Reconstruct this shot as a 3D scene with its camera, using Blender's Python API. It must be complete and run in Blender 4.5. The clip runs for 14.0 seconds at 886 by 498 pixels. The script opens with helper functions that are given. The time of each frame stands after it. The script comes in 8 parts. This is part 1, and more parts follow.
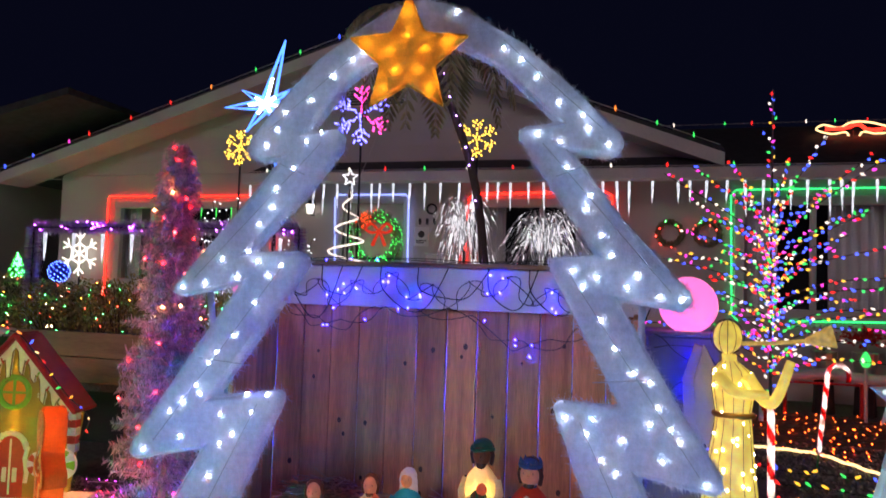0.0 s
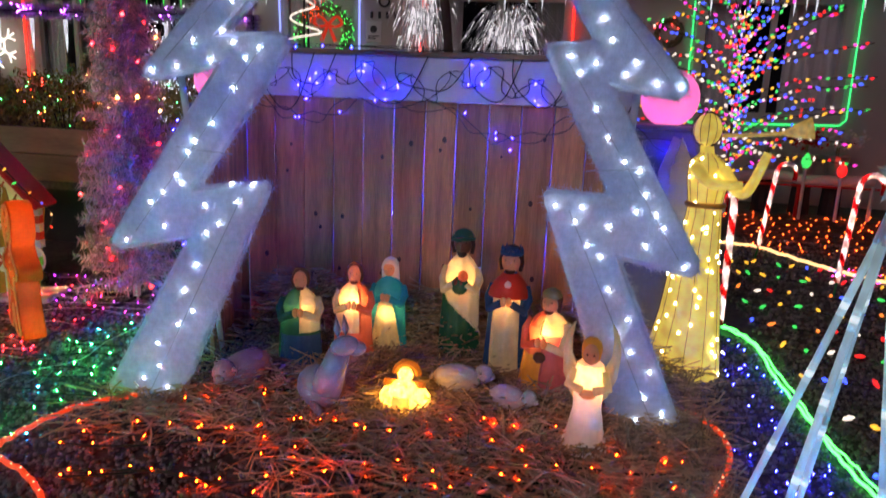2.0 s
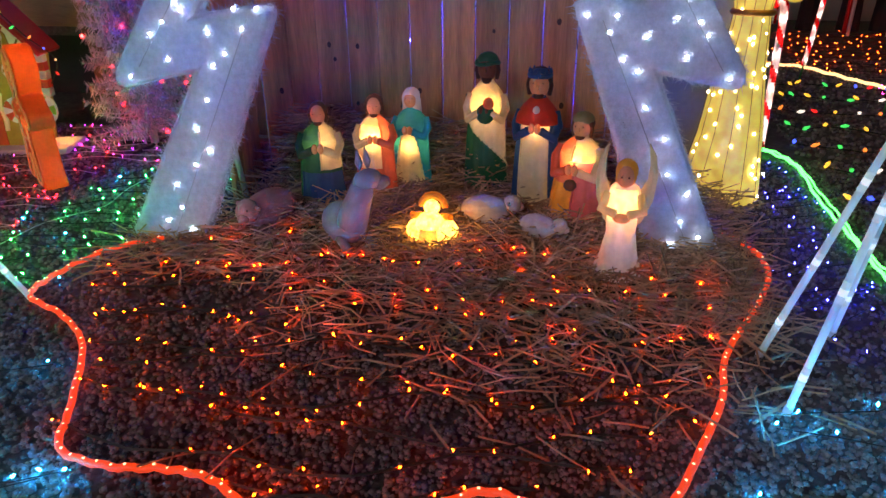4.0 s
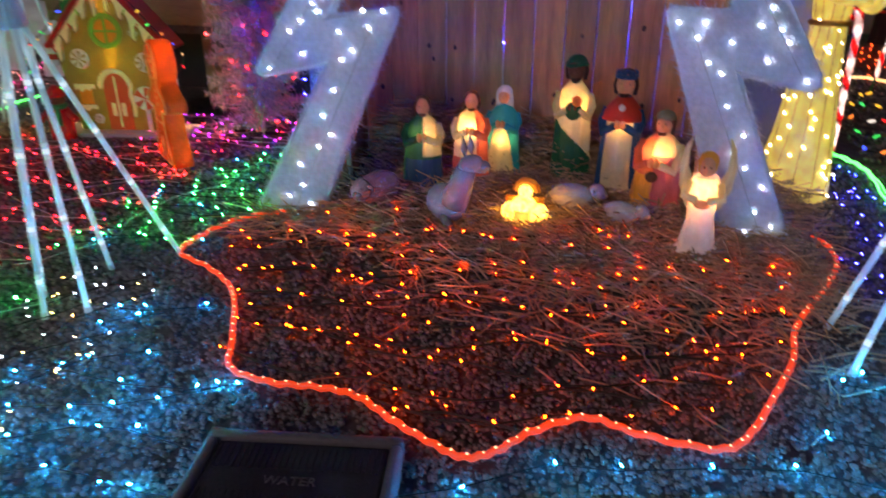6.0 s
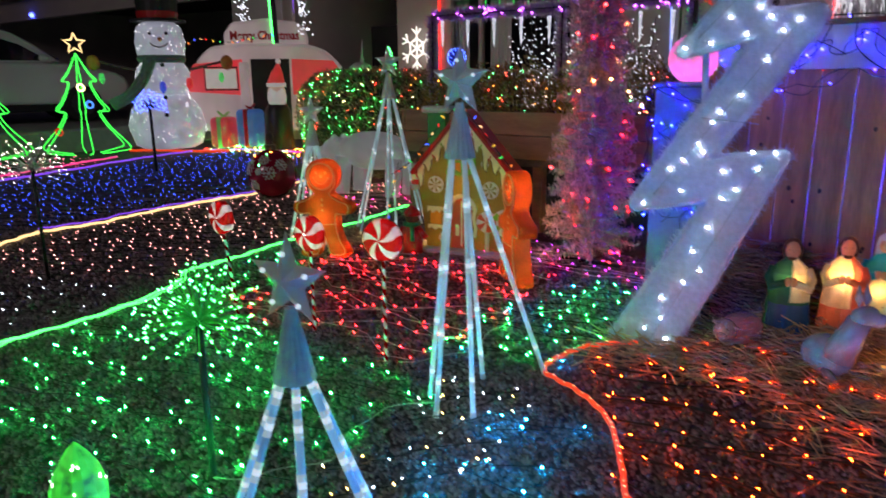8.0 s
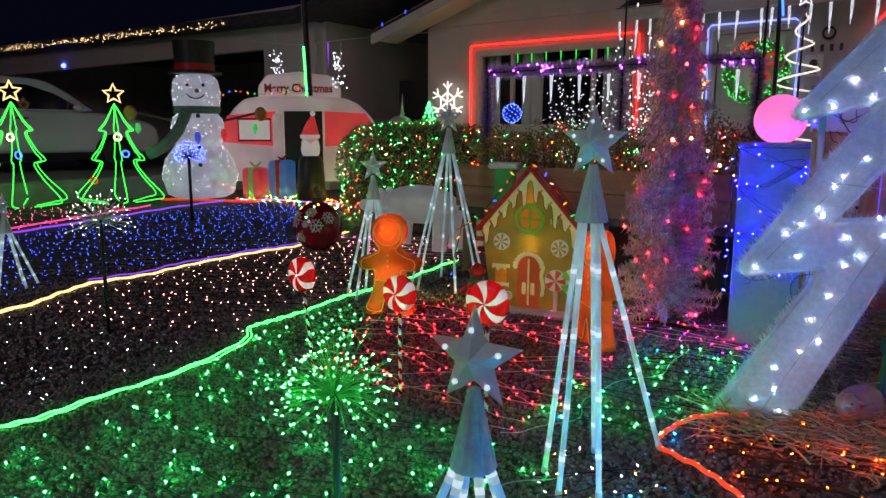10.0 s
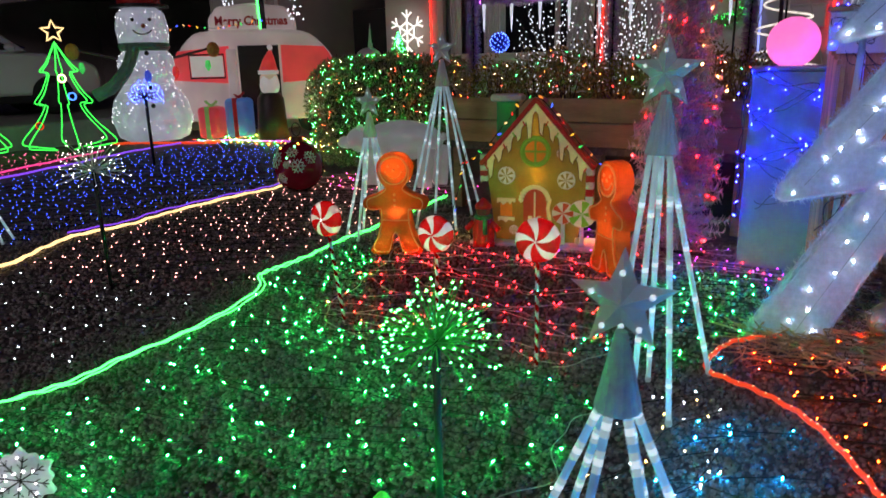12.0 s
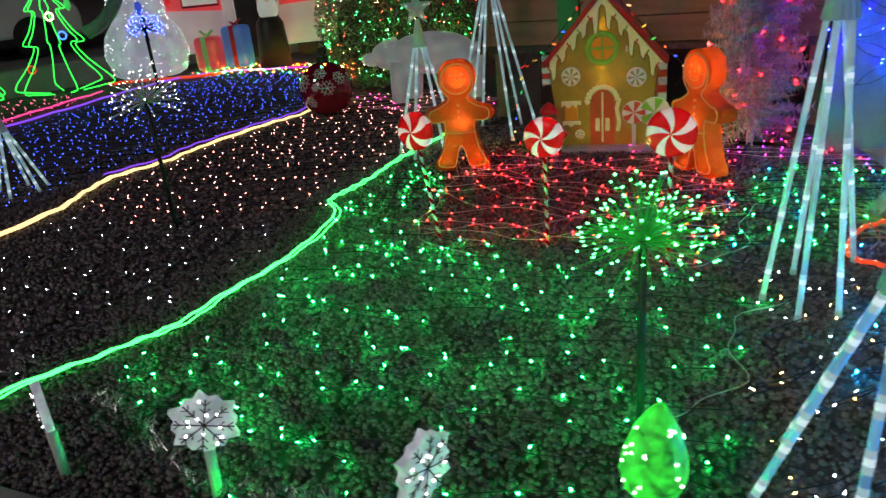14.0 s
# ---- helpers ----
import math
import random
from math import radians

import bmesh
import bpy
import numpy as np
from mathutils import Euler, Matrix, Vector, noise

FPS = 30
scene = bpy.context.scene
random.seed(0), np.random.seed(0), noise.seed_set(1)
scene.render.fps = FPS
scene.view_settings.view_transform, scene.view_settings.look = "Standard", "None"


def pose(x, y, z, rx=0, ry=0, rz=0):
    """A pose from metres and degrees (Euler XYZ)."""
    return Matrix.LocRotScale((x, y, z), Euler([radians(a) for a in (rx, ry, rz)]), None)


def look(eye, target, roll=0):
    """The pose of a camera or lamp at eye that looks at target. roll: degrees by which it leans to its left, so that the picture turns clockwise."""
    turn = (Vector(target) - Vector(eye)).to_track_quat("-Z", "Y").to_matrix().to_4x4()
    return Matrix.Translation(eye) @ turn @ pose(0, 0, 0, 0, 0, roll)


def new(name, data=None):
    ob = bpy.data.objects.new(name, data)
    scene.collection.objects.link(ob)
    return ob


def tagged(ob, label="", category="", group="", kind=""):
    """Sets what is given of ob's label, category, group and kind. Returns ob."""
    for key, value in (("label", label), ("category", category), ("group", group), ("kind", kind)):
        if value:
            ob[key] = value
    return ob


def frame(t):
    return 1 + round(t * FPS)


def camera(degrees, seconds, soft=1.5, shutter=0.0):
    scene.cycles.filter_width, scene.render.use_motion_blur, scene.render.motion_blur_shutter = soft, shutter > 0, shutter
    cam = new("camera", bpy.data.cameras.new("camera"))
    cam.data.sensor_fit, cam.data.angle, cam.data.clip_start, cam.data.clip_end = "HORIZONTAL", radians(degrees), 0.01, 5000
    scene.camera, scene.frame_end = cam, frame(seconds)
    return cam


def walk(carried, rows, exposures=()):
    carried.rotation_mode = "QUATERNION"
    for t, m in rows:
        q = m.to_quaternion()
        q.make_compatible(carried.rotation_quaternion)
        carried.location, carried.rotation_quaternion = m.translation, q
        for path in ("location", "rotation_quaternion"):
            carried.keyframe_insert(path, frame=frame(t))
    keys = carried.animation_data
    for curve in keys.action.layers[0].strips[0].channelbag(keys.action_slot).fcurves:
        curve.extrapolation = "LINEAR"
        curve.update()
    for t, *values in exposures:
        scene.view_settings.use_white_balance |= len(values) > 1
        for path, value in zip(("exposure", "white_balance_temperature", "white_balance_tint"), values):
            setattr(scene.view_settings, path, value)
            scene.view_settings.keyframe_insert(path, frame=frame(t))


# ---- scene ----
cam = camera(64.8, 14.0, shutter=0.5)
PATH = [
    (0, (0.292, 0.571, 1.296), (-0.235, 2.497, 1.404), 1.8),
    (0.5, (0.222, 0.548, 1.284), (-0.23, 2.496, 1.281), 1.9),
    (1, (0.191, 0.553, 1.27), (-0.195, 2.51, 1.124), 2.2),
    (1.5, (0.15, 0.568, 1.252), (-0.202, 2.515, 0.96), 2.4),
    (2, (0.112, 0.574, 1.226), (-0.227, 2.497, 0.791), 2.4),
    (2.5, (0.093, 0.61, 1.206), (-0.249, 2.494, 0.629), 1.9),
    (3, (0.109, 0.665, 1.175), (-0.253, 2.504, 0.479), 1.0),
    (3.5, (0.116, 0.691, 1.144), (-0.261, 2.482, 0.337), -0.0),
    (3.7, (0.112, 0.685, 1.132), (-0.263, 2.459, 0.29), -0.4),
    (5.8, (0.011, 0.345, 1.148), (-0.457, 2.087, 0.284), -0.2),
    (6, (0.003, 0.303, 1.154), (-0.513, 2.048, 0.324), 0.0),
    (6.5, (-0.021, 0.225, 1.182), (-0.72, 1.949, 0.449), 0.1),
    (7, (-0.136, 0.157, 1.186), (-0.999, 1.839, 0.532), 0.2),
    (7.5, (-0.294, 0.089, 1.171), (-1.35, 1.691, 0.609), -0.5),
    (8, (-0.429, 0.06, 1.166), (-1.598, 1.611, 0.686), -0.5),
    (8.5, (-0.536, 0.059, 1.184), (-1.778, 1.577, 0.795), -0.5),
    (8.7, (-0.578, 0.051, 1.186), (-1.836, 1.563, 0.823), -0.4),
    (10.8, (-0.944, -0.149, 1.2), (-2.091, 1.452, 0.851), 0.3),
    (11, (-0.98, -0.158, 1.202), (-2.113, 1.448, 0.832), 0.1),
    (11.5, (-1.092, -0.202, 1.202), (-2.175, 1.42, 0.759), -0.4),
    (12, (-1.171, -0.255, 1.206), (-2.223, 1.363, 0.679), -1.3),
    (12.5, (-1.292, -0.298, 1.204), (-2.316, 1.309, 0.594), -2.7),
    (13, (-1.399, -0.341, 1.196), (-2.401, 1.246, 0.508), -3.7),
    (13.5, (-1.529, -0.357, 1.161), (-2.532, 1.207, 0.418), -4.9),
    (14, (-1.687, -0.386, 1.123), (-2.685, 1.184, 0.39), -5.5),
]
walk(cam, [(t, look(eye, target, roll)) for t, eye, target, roll in PATH], [(0, 0.36, 6600, 18), (0.8, 0.25, 6650, 18), (1.8, 0.05, 6700, 20), (3, 0.07, 6800, 21), (6.5, 0.03, 6800, 21), (8, -0.08, 6480, 19), (11, -0.05, 6450, 19), (14, -0.02, 6450, 14)])
STREET = 370.0
LED = 130.0
# ---------------------------------------------------------------- light of the night
world = bpy.data.worlds.new("night")
scene.world = world
world.use_nodes = True
world.node_tree.nodes["Background"].inputs[0].default_value = (0.18, 0.22, 0.75, 1)
world.node_tree.nodes["Background"].inputs[1].default_value = 0.008


def area_lamp(name, eye, target, size, power, colour):
    data = bpy.data.lights.new(name, "AREA")
    data.shape, data.size, data.energy, data.color = "DISK", size, power, colour
    ob = new(name, data)
    ob.matrix_world = look(eye, target)
    return ob


# the street lighting behind the viewer
area_lamp("street_light", (-5.0, -13.0, 8.5), (-4.5, 4.0, 0.5), 5.0, STREET, (1.0, 0.80, 0.86))

# ---------------------------------------------------------------- building tools
rng = np.random.default_rng(7)


class Shape:
    """Collects points and faces of one mesh, each face with a material slot."""

    def __init__(self):
        self.v, self.f, self.m = [], [], []

    def add(self, verts, faces, mi=0, m=None):
        base = len(self.v)
        self.v += [tuple(m @ Vector(p)) for p in verts] if m else [tuple(p) for p in verts]
        self.f += [tuple(base + i for i in f) for f in faces]
        self.m += [mi] * len(faces)
        return self

    def box(self, x0, x1, y0, y1, z0, z1, mi=0, b=0.0, m=None):
        if not b:
            vs = [(x, y, z) for x in (x0, x1) for y in (y0, y1) for z in (z0, z1)]
            return self.add(vs, [(0, 1, 3, 2), (4, 6, 7, 5), (0, 4, 5, 1), (2, 3, 7, 6), (0, 2, 6, 4), (1, 5, 7, 3)], mi, m)
        c, hs = ((x0 + x1) / 2, (y0 + y1) / 2, (z0 + z1) / 2), ((x1 - x0) / 2, (y1 - y0) / 2, (z1 - z0) / 2)
        vs, idx = [], {}
        for sx in (-1, 1):
            for sy in (-1, 1):
                for sz in (-1, 1):
                    for a in range(3):
                        s = (sx, sy, sz)
                        idx[(sx, sy, sz, a)] = len(vs)
                        vs.append(tuple(c[k] + s[k] * (hs[k] - (0 if k == a else b)) for k in range(3)))
        fs = []
        for a in range(3):
            p, q = (a + 1) % 3, (a + 2) % 3
            for s in (-1, 1):
                def key(u, w, a=a, p=p, q=q, s=s):
                    t = [0, 0, 0]
                    t[a], t[p], t[q] = s, u, w
                    return idx[(*t, a)]
                quad = (key(-1, -1), key(1, -1), key(1, 1), key(-1, 1))
                fs.append(quad if s > 0 else quad[::-1])
            for u in (-1, 1):
                for w in (-1, 1):
                    def edge(s, face, a=a, p=p, q=q, u=u, w=w):
                        t = [0, 0, 0]
                        t[a], t[p], t[q] = s, u, w
                        return idx[(*t, face)]
                    quad = (edge(-1, p), edge(1, p), edge(1, q), edge(-1, q))
                    fs.append(quad if u * w > 0 else quad[::-1])
        for sx in (-1, 1):
            for sy in (-1, 1):
                for sz in (-1, 1):
                    tri = tuple(idx[(sx, sy, sz, a)] for a in range(3))
                    fs.append(tri if sx * sy * sz > 0 else tri[::-1])
        return self.add(vs, fs, mi, m)

    def tube(self, pts, r, n=6, mi=0, r1=None, closed=False, m=None):
        pts = [Vector(p) for p in pts]
        k = len(pts)
        vs, side = [], None
        for i, p in enumerate(pts):
            if closed:
                d = pts[(i + 1) % k] - pts[i - 1]
            else:
                d = pts[min(i + 1, k - 1)] - pts[max(i - 1, 0)]
            d = d.normalized() if d.length > 1e-9 else Vector((0, 0, 1))
            if side is None:
                side = d.cross(Vector((0, 0, 1)) if abs(d.z) < 0.9 else Vector((1, 0, 0))).normalized()
            else:
                side = (side - d * side.dot(d)).normalized()
            other = d.cross(side)
            rr = r if r1 is None else r + (r1 - r) * i / max(1, k - 1)
            vs += [p + (side * math.cos(2 * math.pi * j / n) + other * math.sin(2 * math.pi * j / n)) * rr for j in range(n)]
        fs = []
        for i in range(k if closed else k - 1):
            a, b = i * n, ((i + 1) % k) * n
            fs += [(a + j, a + (j + 1) % n, b + (j + 1) % n, b + j) for j in range(n)]
        if not closed:
            fs += [tuple(range(n))[::-1], tuple((k - 1) * n + j for j in range(n))]
        return self.add(vs, fs, mi, m)

    def lathe(self, rings, n=20, mi=0, m=None, choose=None):
        """rings: (z, rx, ry, x offset, y offset); choose: slot from ring and angle, 0 being the front (-y)."""
        vs, base = [], len(self.v)
        for z, rx, ry, ox, oy in rings:
            vs += [(ox + rx * math.sin(2 * math.pi * j / n), oy - ry * math.cos(2 * math.pi * j / n), z) for j in range(n)]
        for i in range(len(rings) - 1):
            for j in range(n):
                ang = ((j + 0.5) / n * 360 + 180) % 360 - 180
                slot = choose((rings[i][0] + rings[i + 1][0]) / 2, ang) if choose else mi
                self.f.append(tuple(base + q for q in (i * n + j, i * n + (j + 1) % n, (i + 1) * n + (j + 1) % n, (i + 1) * n + j)))
                self.m.append(slot)
        self.f += [tuple(base + j for j in range(n))[::-1], tuple(base + (len(rings) - 1) * n + j for j in range(n))]
        self.m += [self.m[-n * (len(rings) - 1)], self.m[-1]]
        self.v += [tuple(m @ Vector(p)) for p in vs] if m else vs
        return self

    def ball(self, c, r, n=12, mi=0, s=(1, 1, 1), m=None):
        k = max(4, n // 2)
        rings = [(c[2] - math.cos(math.pi * i / k) * r * s[2], max(1e-4, math.sin(math.pi * i / k) * r * s[0]), max(1e-4, math.sin(math.pi * i / k) * r * s[1]), c[0], c[1]) for i in range(k + 1)]
        return self.lathe(rings, n, mi, m)

    def prism(self, poly, y0, y1, mi=0, m=None, side=None):
        """A flat outline in x and z, given depth along y."""
        k = len(poly)
        self.add([(x, y0, z) for x, z in poly] + [(x, y1, z) for x, z in poly], [], mi, m)
        b = len(self.v) - 2 * k
        area = sum(poly[i][0] * poly[(i + 1) % k][1] - poly[(i + 1) % k][0] * poly[i][1] for i in range(k))
        front, back = tuple(b + i for i in range(k)), tuple(b + k + i for i in range(k))[::-1]
        sides = [(b + i, b + k + i, b + k + (i + 1) % k, b + (i + 1) % k) for i in range(k)]
        if area < 0:
            front, back, sides = front[::-1], back[::-1], [q[::-1] for q in sides]
        self.f += [front, back, *sides]
        self.m += [mi, mi] + [mi if side is None else side] * k
        return self

    def bulb(self, c, r, l, way=(0, 0, 1), mi=0, n=5):
        w = Vector(way).normalized()
        c = Vector(c)
        return self.tube([c - w * l * 0.5, c - w * l * 0.15, c + w * l * 0.3, c + w * l * 0.55], r, n, mi) if n > 6 else self.spindle(c, w, r, l, mi, n)

    def spindle(self, c, w, r, l, mi, n):
        s = w.cross(Vector((0, 0, 1)) if abs(w.z) < 0.9 else Vector((1, 0, 0))).normalized()
        o = w.cross(s)
        vs = [c - w * l * 0.5] + [c - w * l * 0.1 + (s * math.cos(6.2832 * j / n) + o * math.sin(6.2832 * j / n)) * r for j in range(n)] + [c + w * l * 0.5]
        fs = [(0, 1 + (j + 1) % n, 1 + j) for j in range(n)] + [(n + 1, 1 + j, 1 + (j + 1) % n) for j in range(n)]
        return self.add(vs, fs, mi)

    def mesh(self, name, mats, smooth=False):
        me = bpy.data.meshes.new(name)
        me.from_pydata(self.v, [], self.f)
        for mt in mats if isinstance(mats, (list, tuple)) else [mats]:
            me.materials.append(mt)
        me.polygons.foreach_set("material_index", self.m)
        if smooth:
            me.polygons.foreach_set("use_smooth", [True] * len(self.f))
        me.update()
        return me


def part(name, shape, mats, parent=None, label="", smooth=False, m=None):
    """One mesh object under a thing or a part (or a thing of its own)."""
    ob = new(name, shape.mesh(name, mats, smooth))
    if parent:
        ob.parent = parent
    if m is not None:
        ob.matrix_basis = m
    if label:
        ob["label"] = label
    return ob


def piece(name, me, parent, m):
    ob = new(name, me)
    ob.parent = parent
    ob.matrix_basis = m
    return ob


def thing(name, label, category, m=None, group="", kind=""):
    ob = new(name)
    ob.empty_display_size = 0.05
    if m is not None:
        ob.matrix_basis = m
    return tagged(ob, label, category, group, kind)


def soften(ob, width, seg=2, angle=40):
    md = ob.modifiers.new("bevel", "BEVEL")
    md.width, md.segments, md.limit_method, md.angle_limit = width, seg, "ANGLE", radians(angle)
    for p in ob.data.polygons:
        p.use_smooth = True
    return ob


def spline(pts, per=6, closed=False):
    """A smooth line through points."""
    P = [np.array(p, float) for p in pts]
    k, out = len(P), []
    for i in range(k if closed else k - 1):
        a, b, c, d = (P[(i + o) % k] if closed else P[min(max(i + o, 0), k - 1)] for o in (-1, 0, 1, 2))
        for j in range(per):
            t = j / per
            out.append(tuple(0.5 * (2 * b + (c - a) * t + (2 * a - 5 * b + 4 * c - d) * t * t + (3 * b - a - 3 * c + d) * t ** 3)))
    if not closed:
        out.append(tuple(P[-1]))
    return out


def inside(poly, x, y):
    hit = False
    for (x0, y0), (x1, y1) in zip(poly, poly[1:] + poly[:1]):
        if (y0 > y) != (y1 > y) and x < (x1 - x0) * (y - y0) / (y1 - y0) + x0:
            hit = not hit
    return hit


def smoothstep(a, b, x):
    t = min(1.0, max(0.0, (x - a) / (b - a)))
    return t * t * (3 - 2 * t)


def ground_z(x, y):
    return 0.012 * noise.noise((x * 1.3, y * 1.3, 0.3)) + 0.006 * noise.noise((x * 5, y * 5, 2.0))


def mound_z(x, y):
    """The heap of straw, rising towards the fence."""
    rise = (0.05 * smoothstep(2.4, 3.05, y) + (0.17 + 0.1 * smoothstep(-.75, -1.15, x)) * smoothstep(3.5, 3.84, y)) * smoothstep(-1.48, -1.15, x) * (1 - smoothstep(0.25, 0.75, x))
    return ground_z(x, y) + rise * (0.85 + 0.35 * noise.noise((x * 3.1, y * 3.1, 5.0)))


# ---------------------------------------------------------------- materials
def shader(name):
    mt = bpy.data.materials.new(name)
    mt.use_nodes = True
    nt = mt.node_tree
    return mt, nt, nt.nodes["Principled BSDF"]


def link(nt, a, b):
    nt.links.new(a, b)


def surface(name, colour, rough=0.6, metal=0.0, var=0.3, scale=6.0, bump=0.25, fine=70.0, through_light=0.0, stretch=(1, 1, 1), island=0.0, each=0.0, coat=0.0, tint=None):
    """A painted, wooden, stony or plastic surface with stains, grain and fine relief."""
    mt, nt, bsdf = shader(name)
    tc = nt.nodes.new("ShaderNodeTexCoord")
    mp = nt.nodes.new("ShaderNodeMapping")
    mp.inputs["Scale"].default_value = stretch
    link(nt, tc.outputs["Object"], mp.inputs[0])
    big, small = nt.nodes.new("ShaderNodeTexNoise"), nt.nodes.new("ShaderNodeTexNoise")
    big.inputs["Scale"].default_value, big.inputs["Detail"].default_value = scale, 6
    small.inputs["Scale"].default_value, small.inputs["Detail"].default_value = fine, 4
    link(nt, mp.outputs[0], big.inputs["Vector"])
    link(nt, mp.outputs[0], small.inputs["Vector"])
    ramp = nt.nodes.new("ShaderNodeValToRGB")
    lo = [c * (1 - var) for c in colour]
    hi = [min(1, c * (1 + var * 0.6)) for c in (tint or colour)]
    ramp.color_ramp.elements[0].position, ramp.color_ramp.elements[1].position = 0.3, 0.72
    ramp.color_ramp.elements[0].color, ramp.color_ramp.elements[1].color = (*lo, 1), (*hi, 1)
    mix = nt.nodes.new("ShaderNodeMath")
    mix.operation = "MULTIPLY_ADD"
    mix.inputs[1].default_value = 0.35
    link(nt, small.outputs[0], mix.inputs[0])
    scaled = nt.nodes.new("ShaderNodeMath")
    scaled.operation = "MULTIPLY"
    scaled.inputs[1].default_value = 0.65
    link(nt, big.outputs[0], scaled.inputs[0])
    link(nt, scaled.outputs[0], mix.inputs[2])
    link(nt, mix.outputs[0], ramp.inputs[0])
    col = ramp.outputs[0]
    if island or each:
        hsv = nt.nodes.new("ShaderNodeHueSaturation")
        rr = nt.nodes.new("ShaderNodeMapRange")
        amount = island or each
        rr.inputs[3].default_value, rr.inputs[4].default_value = 1 - amount, 1 + amount
        source = nt.nodes.new("ShaderNodeNewGeometry").outputs["Random Per Island"] if island else nt.nodes.new("ShaderNodeObjectInfo").outputs["Random"]
        link(nt, source, rr.inputs[0])
        link(nt, rr.outputs[0], hsv.inputs["Value"])
        link(nt, col, hsv.inputs["Color"])
        col = hsv.outputs[0]
    link(nt, col, bsdf.inputs["Base Color"])
    bsdf.inputs["Roughness"].default_value, bsdf.inputs["Metallic"].default_value = rough, metal
    bsdf.inputs["Coat Weight"].default_value = coat
    if bump:
        bp = nt.nodes.new("ShaderNodeBump")
        bp.inputs["Strength"].default_value, bp.inputs["Distance"].default_value = bump, 0.004
        link(nt, small.outputs[0], bp.inputs["Height"])
        link(nt, bp.outputs[0], bsdf.inputs["Normal"])
    if through_light:
        tr, ms = nt.nodes.new("ShaderNodeBsdfTranslucent"), nt.nodes.new("ShaderNodeMixShader")
        link(nt, col, tr.inputs[0])
        ms.inputs[0].default_value = through_light
        link(nt, bsdf.outputs[0], ms.inputs[1])
        link(nt, tr.outputs[0], ms.inputs[2])
        link(nt, ms.outputs[0], nt.nodes["Material Output"].inputs[0])
    return mt


def glow(name, colour, strength):
    """A lamp's own light."""
    mt, nt, bsdf = shader(name)
    bsdf.inputs["Base Color"].default_value = (*[c * 0.4 + 0.02 for c in colour], 1)
    bsdf.inputs["Emission Color"].default_value = (*colour, 1)
    bsdf.inputs["Emission Strength"].default_value = strength
    bsdf.inputs["Roughness"].default_value = 0.3
    return mt


def lit_shell(name, colour, strength, var=0.3, scale=9.0):
    """A lamp's glowing plastic shell, uneven as the lamps inside leave it."""
    mt, nt, bsdf = shader(name)
    tc, nz, ramp = nt.nodes.new("ShaderNodeTexCoord"), nt.nodes.new("ShaderNodeTexNoise"), nt.nodes.new("ShaderNodeMapRange")
    nz.inputs["Scale"].default_value = scale
    ramp.inputs[1].default_value, ramp.inputs[2].default_value = 0.3, 0.7
    ramp.inputs[3].default_value, ramp.inputs[4].default_value = strength * (1 - var), strength * (1 + var)
    link(nt, tc.outputs["Object"], nz.inputs["Vector"])
    link(nt, nz.outputs[0], ramp.inputs[0])
    link(nt, ramp.outputs[0], bsdf.inputs["Emission Strength"])
    bsdf.inputs["Base Color"].default_value = (*[c * 0.6 + 0.1 for c in colour], 1)
    bsdf.inputs["Emission Color"].default_value = (*colour, 1)
    bsdf.inputs["Roughness"].default_value = 0.35
    return mt


def glass(name, tint=(1, 1, 1), rough=0.02):
    mt, nt, bsdf = shader(name)
    bsdf.inputs["Base Color"].default_value = (*tint, 1)
    bsdf.inputs["Transmission Weight"].default_value = 1.0
    bsdf.inputs["Roughness"].default_value = rough
    bsdf.inputs["IOR"].default_value = 1.3
    return mt


WARM, RED, GREEN, BLUE = (1.0, 0.5, 0.12), (1.0, 0.005, 0.006), (0.0, 1.0, 0.085), (0.012, 0.016, 1.0)
CYAN, ORANGE, PINK, COOL = (0.0, 0.32, 0.95), (1.0, 0.03, 0.001), (1.0, 0.015, 0.22), (0.72, 0.86, 1.0)
PURPLE, YELLOW, CORAL = (0.3, 0.015, 1.0), (1.0, 0.45, 0.01), (1.0, 0.34, 0.3)
G = {k: glow("led_" + k, c, s * LED) for k, c, s in (
    ("warm", WARM, 0.2), ("red", RED, 1.3), ("green", GREEN, 5.2), ("blue", BLUE, 1.6), ("cyan", CYAN, 17), ("orange", ORANGE, 3.0),
    ("pink", PINK, 0.5), ("cool", COOL, 0.16), ("purple", PURPLE, 0.3), ("yellow", YELLOW, 0.8), ("coral", CORAL, 0.085), ("farorange", (1.0, 0.05, 0.003), 0.5), ("farblue", (0.03, 0.08, 1), 0.1), ("farpink", (1, 0.1, 0.25), 0.06), ("mini", (1, 0.75, 0.5), 0.25))}
